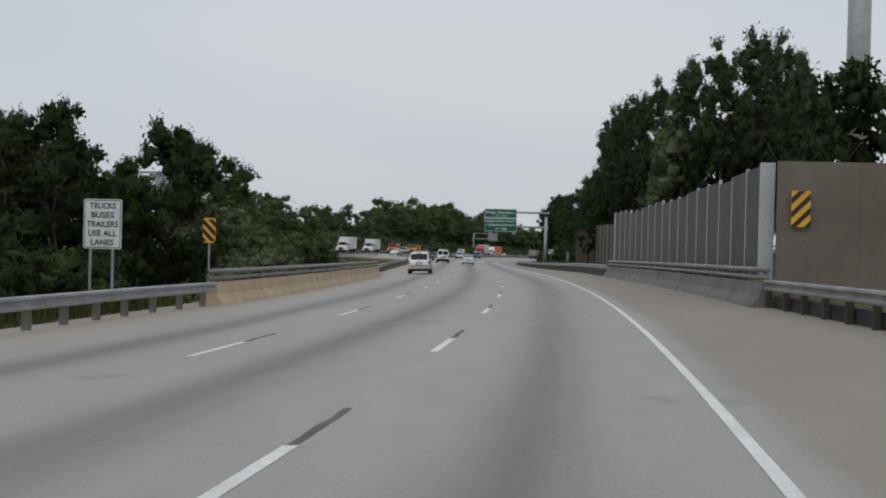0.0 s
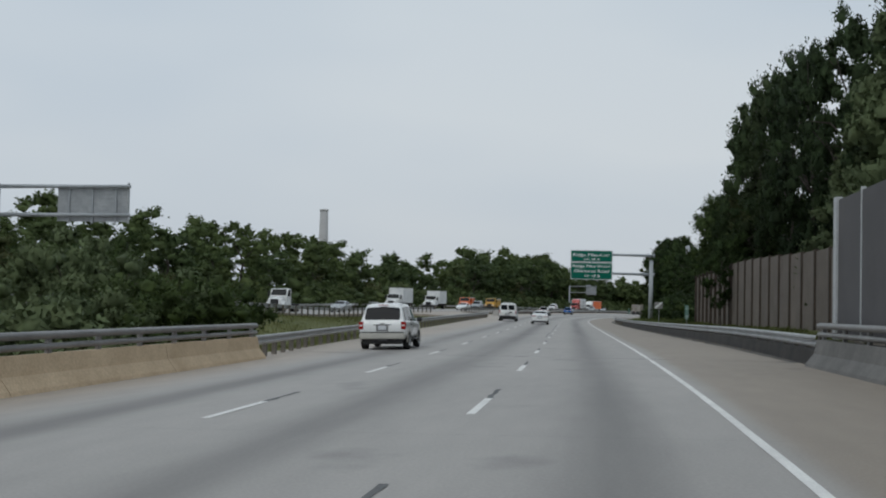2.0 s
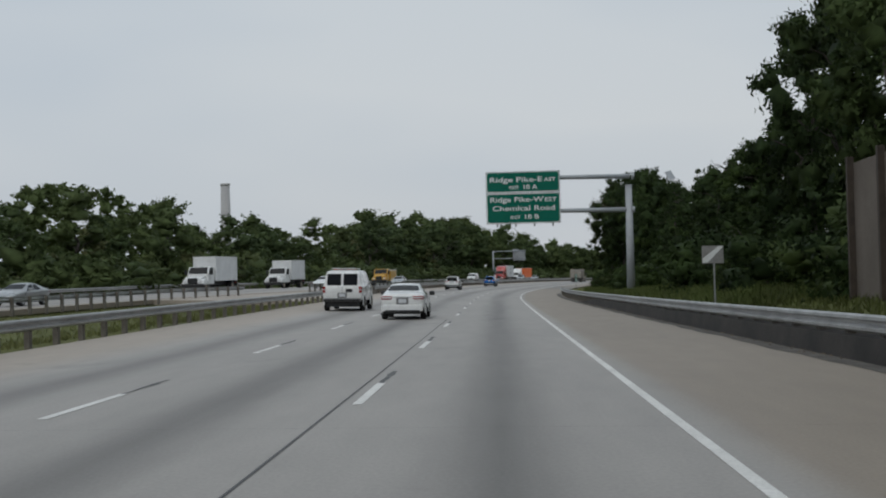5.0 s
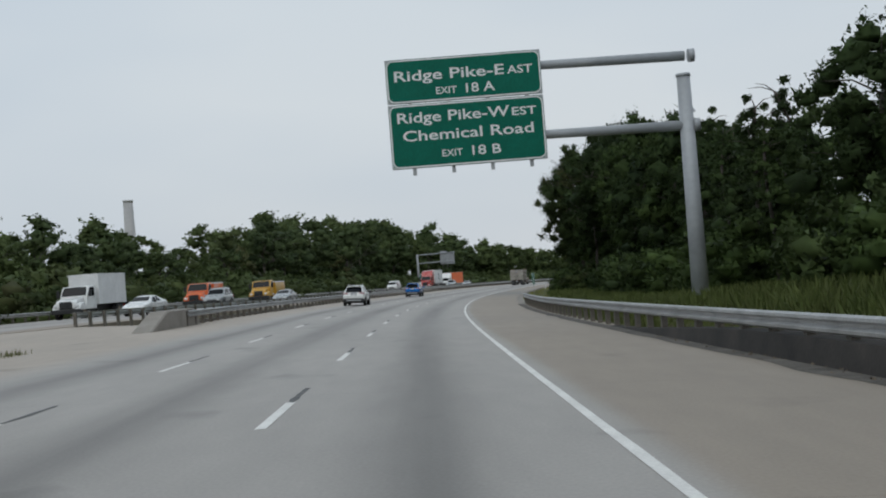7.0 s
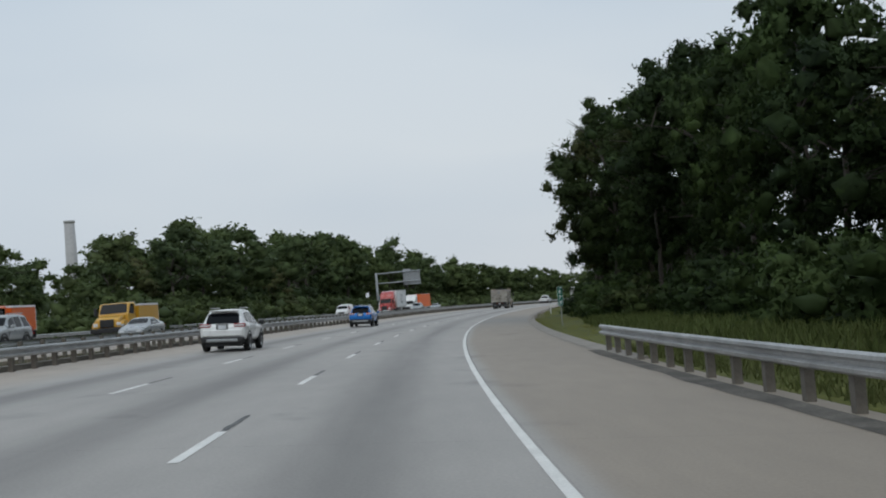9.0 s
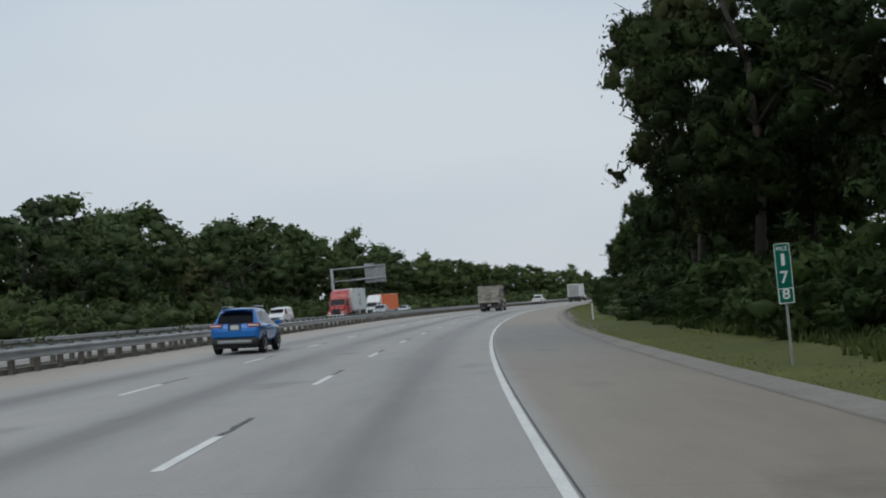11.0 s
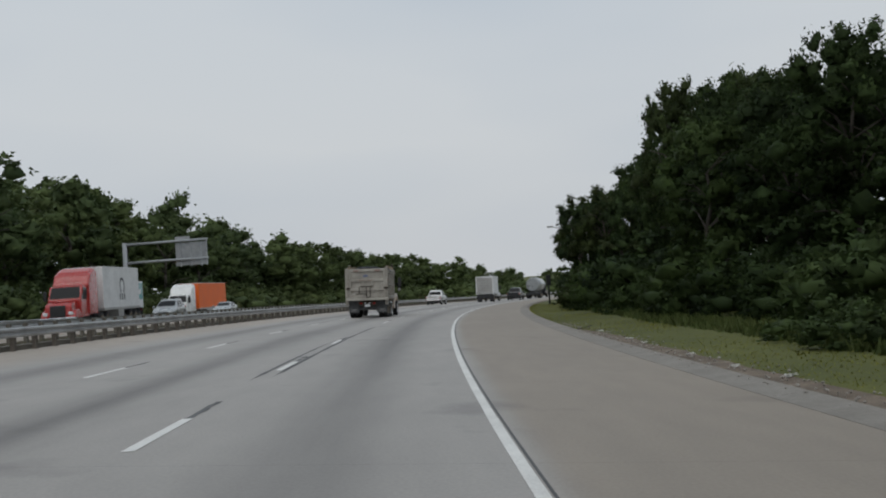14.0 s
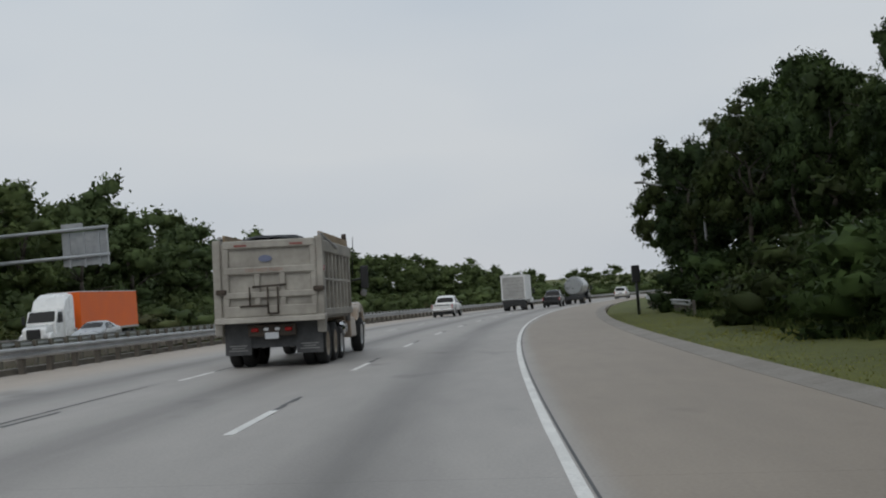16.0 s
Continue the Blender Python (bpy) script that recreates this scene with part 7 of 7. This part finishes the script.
def box_truck(name, label, col, box, length=5.6, h0=1.05, h1=3.55, door=None, rear_axles=1, cat="truck"):
    """A cab with a tall box body. Origin on the road under the rear doors."""
    ob = tagged(new(name), label=label, category=cat)
    bd = part("box_body", bm_box(-1.24, 1.24, 0.0, length, h0, h1, 0.04), box, ob)
    part("roof_edge", bm_box(-1.26, 1.26, -0.02, length + 0.02, h1 - 0.1, h1 + 0.03, 0.015), P_BOX, bd)
    part("door_panel", bm_box(-1.1, 1.1, -0.03, 0.01, h0 + 0.12, h1 - 0.18, 0.01), door or box, bd)
    for i in range(1, 6):
        z = h0 + 0.12 + (h1 - h0 - 0.3) * i / 6
        part("door_slat", bm_box(-1.08, 1.08, -0.036, -0.028, z - 0.012, z + 0.012), P_TRIM, bd)
    for side in (-1, 1):
        part("rear_post", bm_box(side * 1.17 - 0.07, side * 1.17 + 0.07, -0.05, 0.05, h0 - 0.05, h1, 0.015), P_BOX, bd)
        part("tail_light", bm_box(side * 0.95 - 0.12, side * 0.95 + 0.12, -0.06, 0.05, h0 - 0.28, h0 - 0.14, 0.02), M_TAIL, ob)
        part("mud_flap", bm_box(side * 0.85 - 0.3, side * 0.85 + 0.3, 0.55, 0.58, 0.25, h0 - 0.1), M_FLAP, ob)
    part("tail_lift", bm_box(-1.15, 1.15, -0.16, -0.06, 0.5, h0 - 0.02, 0.03), M_PLASTIC, ob)
    part("chassis", bm_box(-0.5, 0.5, -0.05, length + 1.8, 0.62, h0, 0.02), M_PLASTIC, ob)
    for i in range(rear_axles):
        axle(ob, 1.25 + i * 1.3, 0.5, 0.28, 1.2, True)
    cab_medium(ob, length + 0.15, col)
    return ob


def semi(label, col, trailer, length=14.0, lower=None):
    """A tractor with a sleeper cab and a long box trailer. Origin on the road under the trailer's rear."""
    ob = tagged(new("semi_truck"), label=label, category="truck")
    tb = part("trailer", bm_box(-1.29, 1.29, 0.0, length, 1.15, 4.05, 0.03), trailer, ob)
    part("trailer_roof", bm_box(-1.3, 1.3, 0.0, length, 4.04, 4.10, 0.01), P_BOX, tb)
    part("side_rail", bm_box(-1.31, 1.31, 0.0, length, 1.08, 1.24, 0.01), P_BOXGREY, tb)
    for i in range(2):
        axle(ob, 1.1 + i * 1.3, 0.5, 0.3, 1.28, True)
        axle(ob, length + 0.3 + i * 1.3 - 1.2, 0.5, 0.3, 1.25, True)
    part("side_skirt", bm_box(-1.27, 1.27, 4.2, length - 3.4, 0.45, 1.1, 0.02), lower or P_BOXGREY, ob)
    y0 = length + 1.0
    sl_ = part("sleeper", bm_prism([(y0, 0.9), (y0, 3.75), (y0 + 0.5, 3.95), (y0 + 1.5, 3.55), (y0 + 1.95, 2.9), (y0 + 1.95, 0.9)], -1.2, 1.2, 0.12, seg=2), col, ob)
    part("roof_fairing", bm_prism([(y0 + 0.2, 3.7), (y0 + 0.6, 4.02), (y0 + 1.3, 3.75), (y0 + 1.9, 3.0), (y0 + 1.9, 2.85), (y0 + 0.2, 2.9)], -1.05, 1.05, 0.12, seg=2), col, sl_)
    cab_medium(ob, y0 + 1.6, col, True)
    part("chassis", bm_box(-0.5, 0.5, length - 2.5, y0 + 2.0, 0.6, 1.0, 0.02), M_PLASTIC, ob)
    part("fuel_tank", tube((1.0, y0 + 0.2, 0.75), (1.0, y0 + 1.8, 0.75), 0.3, 14), M_CHROME, ob)
    return ob


def tanker(label):
    ob = tagged(new("tanker_truck"), label=label, category="truck")
    tk = bm_cyl(1.15, 7.2, Matrix.Translation((0, 3.8, 2.25)) @ Matrix.Rotation(radians(90), 4, 'X'), 24, bevel=0.18)
    part("tank", tk, P_SILVER, ob)
    for y in (1.6, 3.8, 6.0):
        part("tank_band", bm_cyl(1.17, 0.08, Matrix.Translation((0, y, 2.25)) @ Matrix.Rotation(radians(90), 4, 'X'), 24), P_BOX, ob)
    part("walkway", bm_box(-0.3, 0.3, 0.8, 6.8, 3.38, 3.48, 0.02), M_GALV, ob)
    part("chassis", bm_box(-0.5, 0.5, 0.0, 9.0, 0.7, 1.15, 0.02), M_PLASTIC, ob)
    part("rear_bumper", bm_box(-1.15, 1.15, -0.1, 0.1, 0.55, 0.95, 0.04), M_PLASTIC, ob)
    for i in range(2):
        axle(ob, 1.1 + i * 1.3, 0.5, 0.28, 1.2, True)
    cab_medium(ob, 7.8, P_DARK)
    return ob


def dump_truck():
    ob = tagged(new("dump_truck"), label="dusty cream dump truck with ribbed bed and black load", category="dump truck")
    Y0, Y1, Z0, Z1, HW = 0.12, 5.35, 1.25, 3.12, 1.24
    # bed walls
    bed = part("bed_floor", bm_box(-HW + 0.05, HW - 0.05, Y0, Y1, Z0 - 0.1, Z0 + 0.08, 0.02), P_BED, ob)
    for side in (-1, 1):
        xs = sorted((side * (HW - 0.06), side * HW))
        sd_ = part("bed_side", bm_box(xs[0], xs[1], Y0, Y1, Z0, Z1, 0.008), P_BED, ob)
        xr = sorted((side * HW, side * (HW + 0.09)))
        part("top_rail", bm_box(xr[0] - 0.04, xr[1] + 0.01, Y0, Y1, Z1 - 0.28, Z1 + 0.02, 0.025), P_BED, sd_)
        part("bottom_rail", bm_box(xr[0], xr[1], Y0, Y1, Z0 - 0.02, Z0 + 0.16, 0.02), P_BED, sd_)
        part("mid_rail", bm_box(xr[0], xr[1] - 0.01, Y0 + 0.35, Y1 - 0.15, 2.12, 2.18, 0.012), P_BED, sd_)
        for i in range(8):
            y = Y0 + 0.42 + i * 0.66
            part("rib", bm_prism([(y - 0.1, Z0 + 0.1), (y - 0.05, Z1 - 0.2), (y + 0.05, Z1 - 0.2), (y + 0.1, Z0 + 0.1)], xr[0], xr[1] - 0.015, 0.012), P_BED, sd_)
        part("corner_post", bm_box(xr[0] - 0.1, xr[1] + 0.01, Y0 - 0.05, Y0 + 0.22, Z0 - 0.42, Z1 + 0.10, 0.02), P_BED, ob)
        part("sideboard", bm_box(xs[0], xs[1], Y0 + 0.3, Y1, Z1 + 0.02, Z1 + 0.24, 0.01), surf("side_board_wood", (0.25, 0.18, 0.11), (0.36, 0.27, 0.17), 2.0, 0.8), sd_)
        part("marker_lamp", bm_cyl(0.07, 0.04, Matrix.Translation((side * (HW + 0.1), Y0 + 0.1, 2.42)) @ Matrix.Rotation(radians(90), 4, 'Y'), 12), M_TAIL, ob)
        part("hinge", bm_box(side * (HW - 0.02) - 0.13, side * (HW - 0.02) + 0.13, Y0 - 0.16, Y0 + 0.06, 1.86, 1.98, 0.02), M_POSTDARK, ob)
        for z in (2.55, 2.8):
            part("reflector", bm_box(side * 1.14 - 0.035, side * 1.14 + 0.035, Y0 - 0.075, Y0 - 0.04, z, z + 0.14), M_TAIL, ob)
        part("tarp_arm", tube((side * (HW + 0.02), Y0 + 0.1, Z1 + 0.16), (side * (HW + 0.12), Y0 + 2.2, Z1 - 0.12), 0.045, 8), M_GALVDARK, ob)
    # tailgate with raised frame
    tg = part("tailgate", bm_box(-1.16, 1.16, Y0 - 0.03, Y0 + 0.03, Z0 + 0.02, Z1, 0.008), P_BED, ob)
    for z0, z1 in ((Z1 - 0.14, Z1 + 0.06), (2.34, 2.52), (1.74, 1.90), (Z0 + 0.02, Z0 + 0.3)):
        part("gate_bar", bm_box(-1.16, 1.16, Y0 - 0.12, Y0 - 0.03, z0, z1, 0.025), P_BED, tg)
    for x in (-1.1, -0.32, 0.32, 1.1):
        part("gate_upright", bm_box(x - 0.075, x + 0.075, Y0 - 0.105, Y0 - 0.03, Z0 + 0.1, 2.4 if abs(x) < 1 else Z1, 0.02), P_BED, tg)
    part("chute_frame", tube((-0.42, Y0 - 0.15, 2.02), (0.42, Y0 - 0.15, 2.05), 0.025, 8), M_POSTDARK, tg)
    for a, b in (((-0.5, 1.55), (-0.5, 2.02)), ((-0.05, 1.35), (-0.05, 2.0)), ((0.2, 1.35), (0.2, 2.0)), ((-0.05, 1.35), (0.2, 1.35)), ((-0.75, 1.55), (-0.05, 1.55))):
        part("latch_rod", tube((a[0], Y0 - 0.15, a[1]), (b[0], Y0 - 0.15, b[1]), 0.022, 8), M_POSTDARK, tg)
    part("badge", bm_cyl(0.17, 0.03, Matrix.Translation((-0.1, Y0 - 0.05, 2.72)) @ Matrix.Diagonal((1, 1, 0.5, 1)) @ Matrix.Rotation(radians(90), 4, 'X'), 20), surf("badge_blue", (0.12, 0.14, 0.22), (0.17, 0.19, 0.28), 4.0, 0.5), tg)
    write(tg, "DO NOT PUSH", -0.12, 2.40, 0.075, surf("faded_red_letters", (0.30, 0.16, 0.12), (0.36, 0.2, 0.15), 4.0, 0.6), Y0 - 0.126, 0.92, center=True)
    for x in (-0.7, 0.7):
        part("reflective_tape", bm_box(x - 0.16, x + 0.16, Y0 - 0.13, Y0 - 0.118, Z1 - 0.09, Z1 - 0.04), M_TAPE, tg)
    part("tail_apron", bm_prism([(Y0 - 0.3, Z0 - 0.12), (Y0 - 0.28, Z0 + 0.0), (Y0 + 0.1, Z0 + 0.06), (Y0 + 0.1, Z0 - 0.12)], -1.38, 1.38, 0.015), P_BED, ob)
    part("rear_apron", bm_box(-0.58, 0.58, 0.3, 0.34, 0.5, 1.14, 0.01), M_FLAP, ob)
    # load heaped above the walls
    n1, n2 = 16, 26
    vs, fs = [], []
    for j in range(n2 + 1):
        for i in range(n1 + 1):
            x = -1.16 + 2.32 * i / n1
            y = Y0 + 0.06 + (Y1 - Y0 - 0.3) * j / n2
            e = min(i, n1 - i) / (n1 / 2)
            h = Z1 - 0.02 + 0.22 * smooth(0, 0.6, e) * (0.6 + 0.4 * math.sin(j * 0.5)) + 0.07 * noise.noise((x * 2.2, y * 1.6, 5))
            vs.append((x, y, h))
    for j in range(n2):
        for i in range(n1):
            a = j * (n1 + 1) + i
            fs.append((a, a + 1, a + n1 + 2, a + n1 + 1))
    part("load", mesh_of("load", vs, fs, smooth_faces=True), M_LOAD, ob, "black heaped load under a tarp")
    # running gear
    part("chassis", bm_box(-0.45, 0.45, 0.3, 8.9, 0.75, 1.12, 0.02), M_PLASTIC, ob)
    part("rear_light_bar", bm_box(-0.6, 0.6, 0.05, 0.2, 0.78, 1.08, 0.02), M_POSTDARK, ob)
    for x in (-0.14, 0.14):
        part("rear_lamp", bm_box(x - 0.06, x + 0.06, 0.01, 0.07, 0.92, 1.0, 0.015), M_CLEARL, ob)
    part("number_plate", bm_box(-0.17, 0.17, 0.02, 0.06, 0.72, 0.88, 0.005), M_PLATE, ob)
    for side in (-1, 1):
        part("tail_light", bm_box(side * 0.42 - 0.09, side * 0.42 + 0.09, 0.0, 0.08, 0.9, 1.0, 0.02), M_TAIL, ob)
        fl = part("mud_flap", bm_box(side * 0.9 - 0.33, side * 0.9 + 0.33, 0.26, 0.285, 0.33, 1.14), M_FLAP, ob)
        for k, w in enumerate((0.24, 0.16, 0.22)):
            part("print_bar", bm_box(side * 0.9 - w, side * 0.9 + w, 0.252, 0.258, 0.43 + k * 0.06, 0.46 + k * 0.06), P_TRIM, fl)
        part("air_tank", bm_cyl(0.13, 0.5, Matrix.Translation((side * 0.38, 0.9, 0.6)) @ Matrix.Rotation(radians(90), 4, 'X'), 12, bevel=0.03), M_GALVDARK, ob)
    for y in (1.1, 2.4, 3.55):
        axle(ob, y, 0.52 if y < 3 else 0.44, 0.28, 1.24, y < 3, M_RIMDUST if y < 3 else M_RIM, 26)
    # cab
    y0 = 5.55
    cab = part("cab", bm_prism([(y0, 0.9), (y0, 2.7), (y0 + 0.3, 2.88), (y0 + 1.25, 2.84), (y0 + 1.75, 2.02), (y0 + 1.75, 0.9)], -1.04, 1.04, 0.09, seg=2), P_CABTAN, ob)
    part("windscreen", pane_slope((y0 + 1.73, 2.04), (y0 + 1.27, 2.80), 0.95, 0.9, -0.03), glass, cab)
    part("bonnet", bm_prism([(y0 + 1.7, 1.0), (y0 + 1.7, 2.02), (y0 + 3.0, 1.82), (y0 + 3.35, 1.55), (y0 + 3.4, 0.95)], -0.82, 0.82, 0.16, seg=3), P_CABTAN, ob)
    part("grille", bm_box(-0.5, 0.5, y0 + 3.36, y0 + 3.44, 1.0, 1.6, 0.04), M_CHROME, ob)
    part("bumper", bm_box(-1.2, 1.2, y0 + 3.25, y0 + 3.55, 0.5, 0.88, 0.06, seg=2), M_CHROME, ob)
    for side in (-1, 1):
        bm = bmesh.new()
        x = side * 1.055
        bm.faces.new([bm.verts.new((x, a, b)) for a, b in ((y0 + 0.5, 2.0), (y0 + 1.5, 2.0), (y0 + 1.2, 2.7), (y0 + 0.5, 2.7))])
        part("side_window", bm, glass, cab)
        xs = sorted((side * 0.62, side * 1.22))
        part("wing", bm_prism([(y0 + 1.72, 0.95), (y0 + 1.95, 1.35), (y0 + 2.4, 1.55), (y0 + 2.95, 1.48), (y0 + 3.3, 1.2), (y0 + 3.32, 0.95), (y0 + 3.12, 0.9), (y0 + 2.95, 1.2), (y0 + 2.4, 1.32), (y0 + 2.0, 1.08)], xs[0], xs[1], 0.05), P_CABTAN, ob)
        part("step_box", bm_prism([(y0 + 0.4, 0.5), (y0 + 0.2, 1.1), (y0 + 1.3, 1.1), (y0 + 1.6, 0.5)], min(side * 0.8, side * 1.18), max(side * 0.8, side * 1.18), 0.04), P_CABTAN, ob)
        mir = part("mirror", bm_box(side * 1.5 - 0.12, side * 1.5 + 0.12, y0 + 1.5, y0 + 1.6, 1.95, 2.65, 0.04, seg=2), M_PLASTIC, ob)
        part("mirror_arm", tube((side * 1.05, y0 + 1.55, 2.2), (side * 1.4, y0 + 1.55, 2.25), 0.03, 8), M_PLASTIC, mir)
        part("spot_mirror", bm_cyl(0.11, 0.05, Matrix.Translation((side * 1.46, y0 + 1.52, 1.82)) @ Matrix.Rotation(radians(90), 4, 'X'), 14, bevel=0.01), M_CHROME, mir)
        if side < 0:
            continue
        part("exhaust_stack", tube((side * 1.16, y0 - 0.1, 1.0), (side * 1.16, y0 - 0.1, 3.25), 0.075, 12), M_GALVDARK, ob)
        part("exhaust_tip", tube((side * 1.16, y0 - 0.1, 3.2), (side * 1.16, y0 - 0.28, 3.52), 0.07, 12), M_POSTDARK, ob)
        part("fuel_tank", bm_cyl(0.28, 1.0, Matrix.Translation((side * 0.92, 4.6, 0.8)) @ Matrix.Rotation(radians(90), 4, 'X'), 16, bevel=0.04), M_CHROME, ob)
    part("aerial", tube((1.12, y0 + 1.6, 2.3), (1.2, y0 + 1.45, 3.55), 0.012, 6), M_PLASTIC, ob)
    axle(ob, y0 + 2.45, 0.53, 0.32, 1.24, False, M_RIM, 26)
    return ob


def park(ob, s, d, turn=0.0, h=0.0, level=False):
    """Sets a vehicle on the road with its rear at station s."""
    m = stand(s, d, h, turn, level, True)
    ob.matrix_world = m
    return ob


park(sedan(P_WHITE, "white saloon car in the middle lane"), 172.0, -2.0)
park(suv(P_WHITE, "white off-road estate car with grey arches in the outer lane"), 95.4, -6.1)
park(van(P_WHITE, "white cargo van with twin rear windows in the outer lane"), 184.0, -6.0)
park(crossover(P_WHITE, "white crossover car in the outer lane"), 271.8, -5.8)
park(crossover(P_BLUE, "bright blue crossover car in the outer lane"), 317.4, -5.5)
park(pickup(P_WHITE, "white pickup truck in the outer lane"), 497, -6.1)
park(dump_truck(), 423.5, -2.35)
park(box_truck("box_truck", "pale box truck with grey roller door", P_WHITE, P_BOX, 5.4, 1.1, 3.6, P_BOXGREY), 514.0, -1.6)
park(pickup(P_DARK, "dark pickup truck behind a tanker in the slow lane"), 524.0, 1.2)
park(tanker("tanker truck with a pale rounded tank"), 542.0, 1.9)
park(suv(P_WHITE, "white off-road estate car near the bend"), 575.0, 4.5)


def oncoming(ob, s, lane, length):
    """Sets a vehicle on the opposing carriageway with its front at station s."""
    q = s + length
    m = stand(q, opp(q) + lane, rise(s), 180.0, True, False)
    slope = math.degrees(math.atan((opp(q) - opp(s)) / length))
    ob.matrix_world = m @ Matrix.Rotation(radians(-slope), 4, 'Z')
    return ob


oncoming(box_truck("box_truck", "white box truck on the opposing carriageway", P_WHITE, P_BOX, 6.0, 1.05, 3.5), 238.0, -3.7, 9.2)
oncoming(box_truck("box_truck", "white box truck on the opposing carriageway", P_WHITE, P_BOX, 5.0, 1.05, 3.4), 262.0, -3.7, 8.2)
oncoming(semi("white truck with pale trailer on the opposing bridge", P_WHITE, P_BOX, 13.5), 99.0, -3.5, 20.0)
tractor = tagged(new("tractor_unit"), label="white tractor unit without trailer on the opposing carriageway", category="truck")
cab_medium(tractor, 3.2, P_WHITE, True)
part("chassis", bm_box(-0.45, 0.45, 0.0, 5.0, 0.65, 1.0, 0.02), M_PLASTIC, tractor)
axle(tractor, 0.8, 0.5, 0.28, 1.2, True)
axle(tractor, 2.1, 0.5, 0.28, 1.2, True)
oncoming(tractor, 187.0, -1.5, 6.4)
oncoming(sedan(P_SILVER, "silver saloon car on the opposing carriageway"), 195.0, 3.7, 4.65)
oncoming(sedan(P_WHITE, "white saloon car on the opposing carriageway"), 256.0, 3.7, 4.65)
oncoming(suv(P_SILVER, "silver estate car on the opposing carriageway"), 284.0, 0.0, 4.9)
oncoming(sedan(P_SILVER, "grey saloon car on the opposing carriageway"), 297.0, 3.7, 4.65)
oncoming(box_truck("utility_truck", "orange utility truck on the opposing carriageway", P_ORANGE, P_ORANGE, 3.6, 1.0, 2.5), 291.0, -3.7, 6.8)
oncoming(box_truck("school_bus", "yellow bus on the opposing carriageway", P_YELLOW, P_YELLOW, 4.6, 0.65, 2.35, cat="bus"), 305.0, -0.5, 7.8)
oncoming(van(P_WHITE, "white van on the opposing carriageway"), 408.0, -3.7, 5.4)
red_semi = semi("red truck with white trailer on the opposing carriageway", P_RED, P_BOX, 9.0)
trailer_ = [c for c in red_semi.children if c.name.startswith("trailer")][0]
ring = bmesh.new()
for i in range(20):
    a0, a1 = (radians(-60 + 300 * k / 20) for k in (i, i + 1))
    ring.faces.new([ring.verts.new((-1.296, 4.5 + r * math.cos(a), 2.75 + r * math.sin(a))) for r, a in ((0.62, a0), (0.62, a1), (0.42, a1), (0.42, a0))])
bmesh.ops.remove_doubles(ring, verts=ring.verts, dist=0.001)
emb = part("emblem", ring, M_SIGNBLACK, trailer_, "round black emblem on the trailer side")
for y in (3.95, 4.5, 5.05):
    part("emblem_leg", bm_box(-1.299, -1.291, y - 0.12, y + 0.12, 1.75, 2.2), M_SIGNBLACK, emb)
oncoming(red_semi, 420.0, 1.0, 15.5)
teal = box_truck("box_truck", "white truck with teal box and pale lettering on the opposing carriageway", P_WHITE, P_TEAL, 7.5, 1.3, 3.7)
tbox = [c for c in teal.children if c.name.startswith("box_body")][0]
part("white_band", bm_box(-1.256, -1.236, 0.05, 7.4, 1.34, 2.05, 0.004), P_BOX, tbox)
for y, w in ((1.2, 0.55), (2.6, 0.7), (4.3, 0.75), (5.9, 0.5)):
    part("letter_bar", bm_box(-1.252, -1.238, y - w, y + w, 2.55, 3.0, 0.003), P_BOX, tbox)
oncoming(teal, 444.5, -3.9, 10.8)
oncoming(semi("white truck with bright orange trailer on the opposing carriageway", P_WHITE, P_ORANGEBOX, 13.0), 469.5, -3.7, 19.5)
oncoming(sedan(P_SILVER, "grey saloon car beside the orange truck"), 460.0, 3.7, 4.65)
oncoming(crossover(P_SILVER, "silver crossover car on the opposing carriageway"), 437.0, 3.7, 4.6)
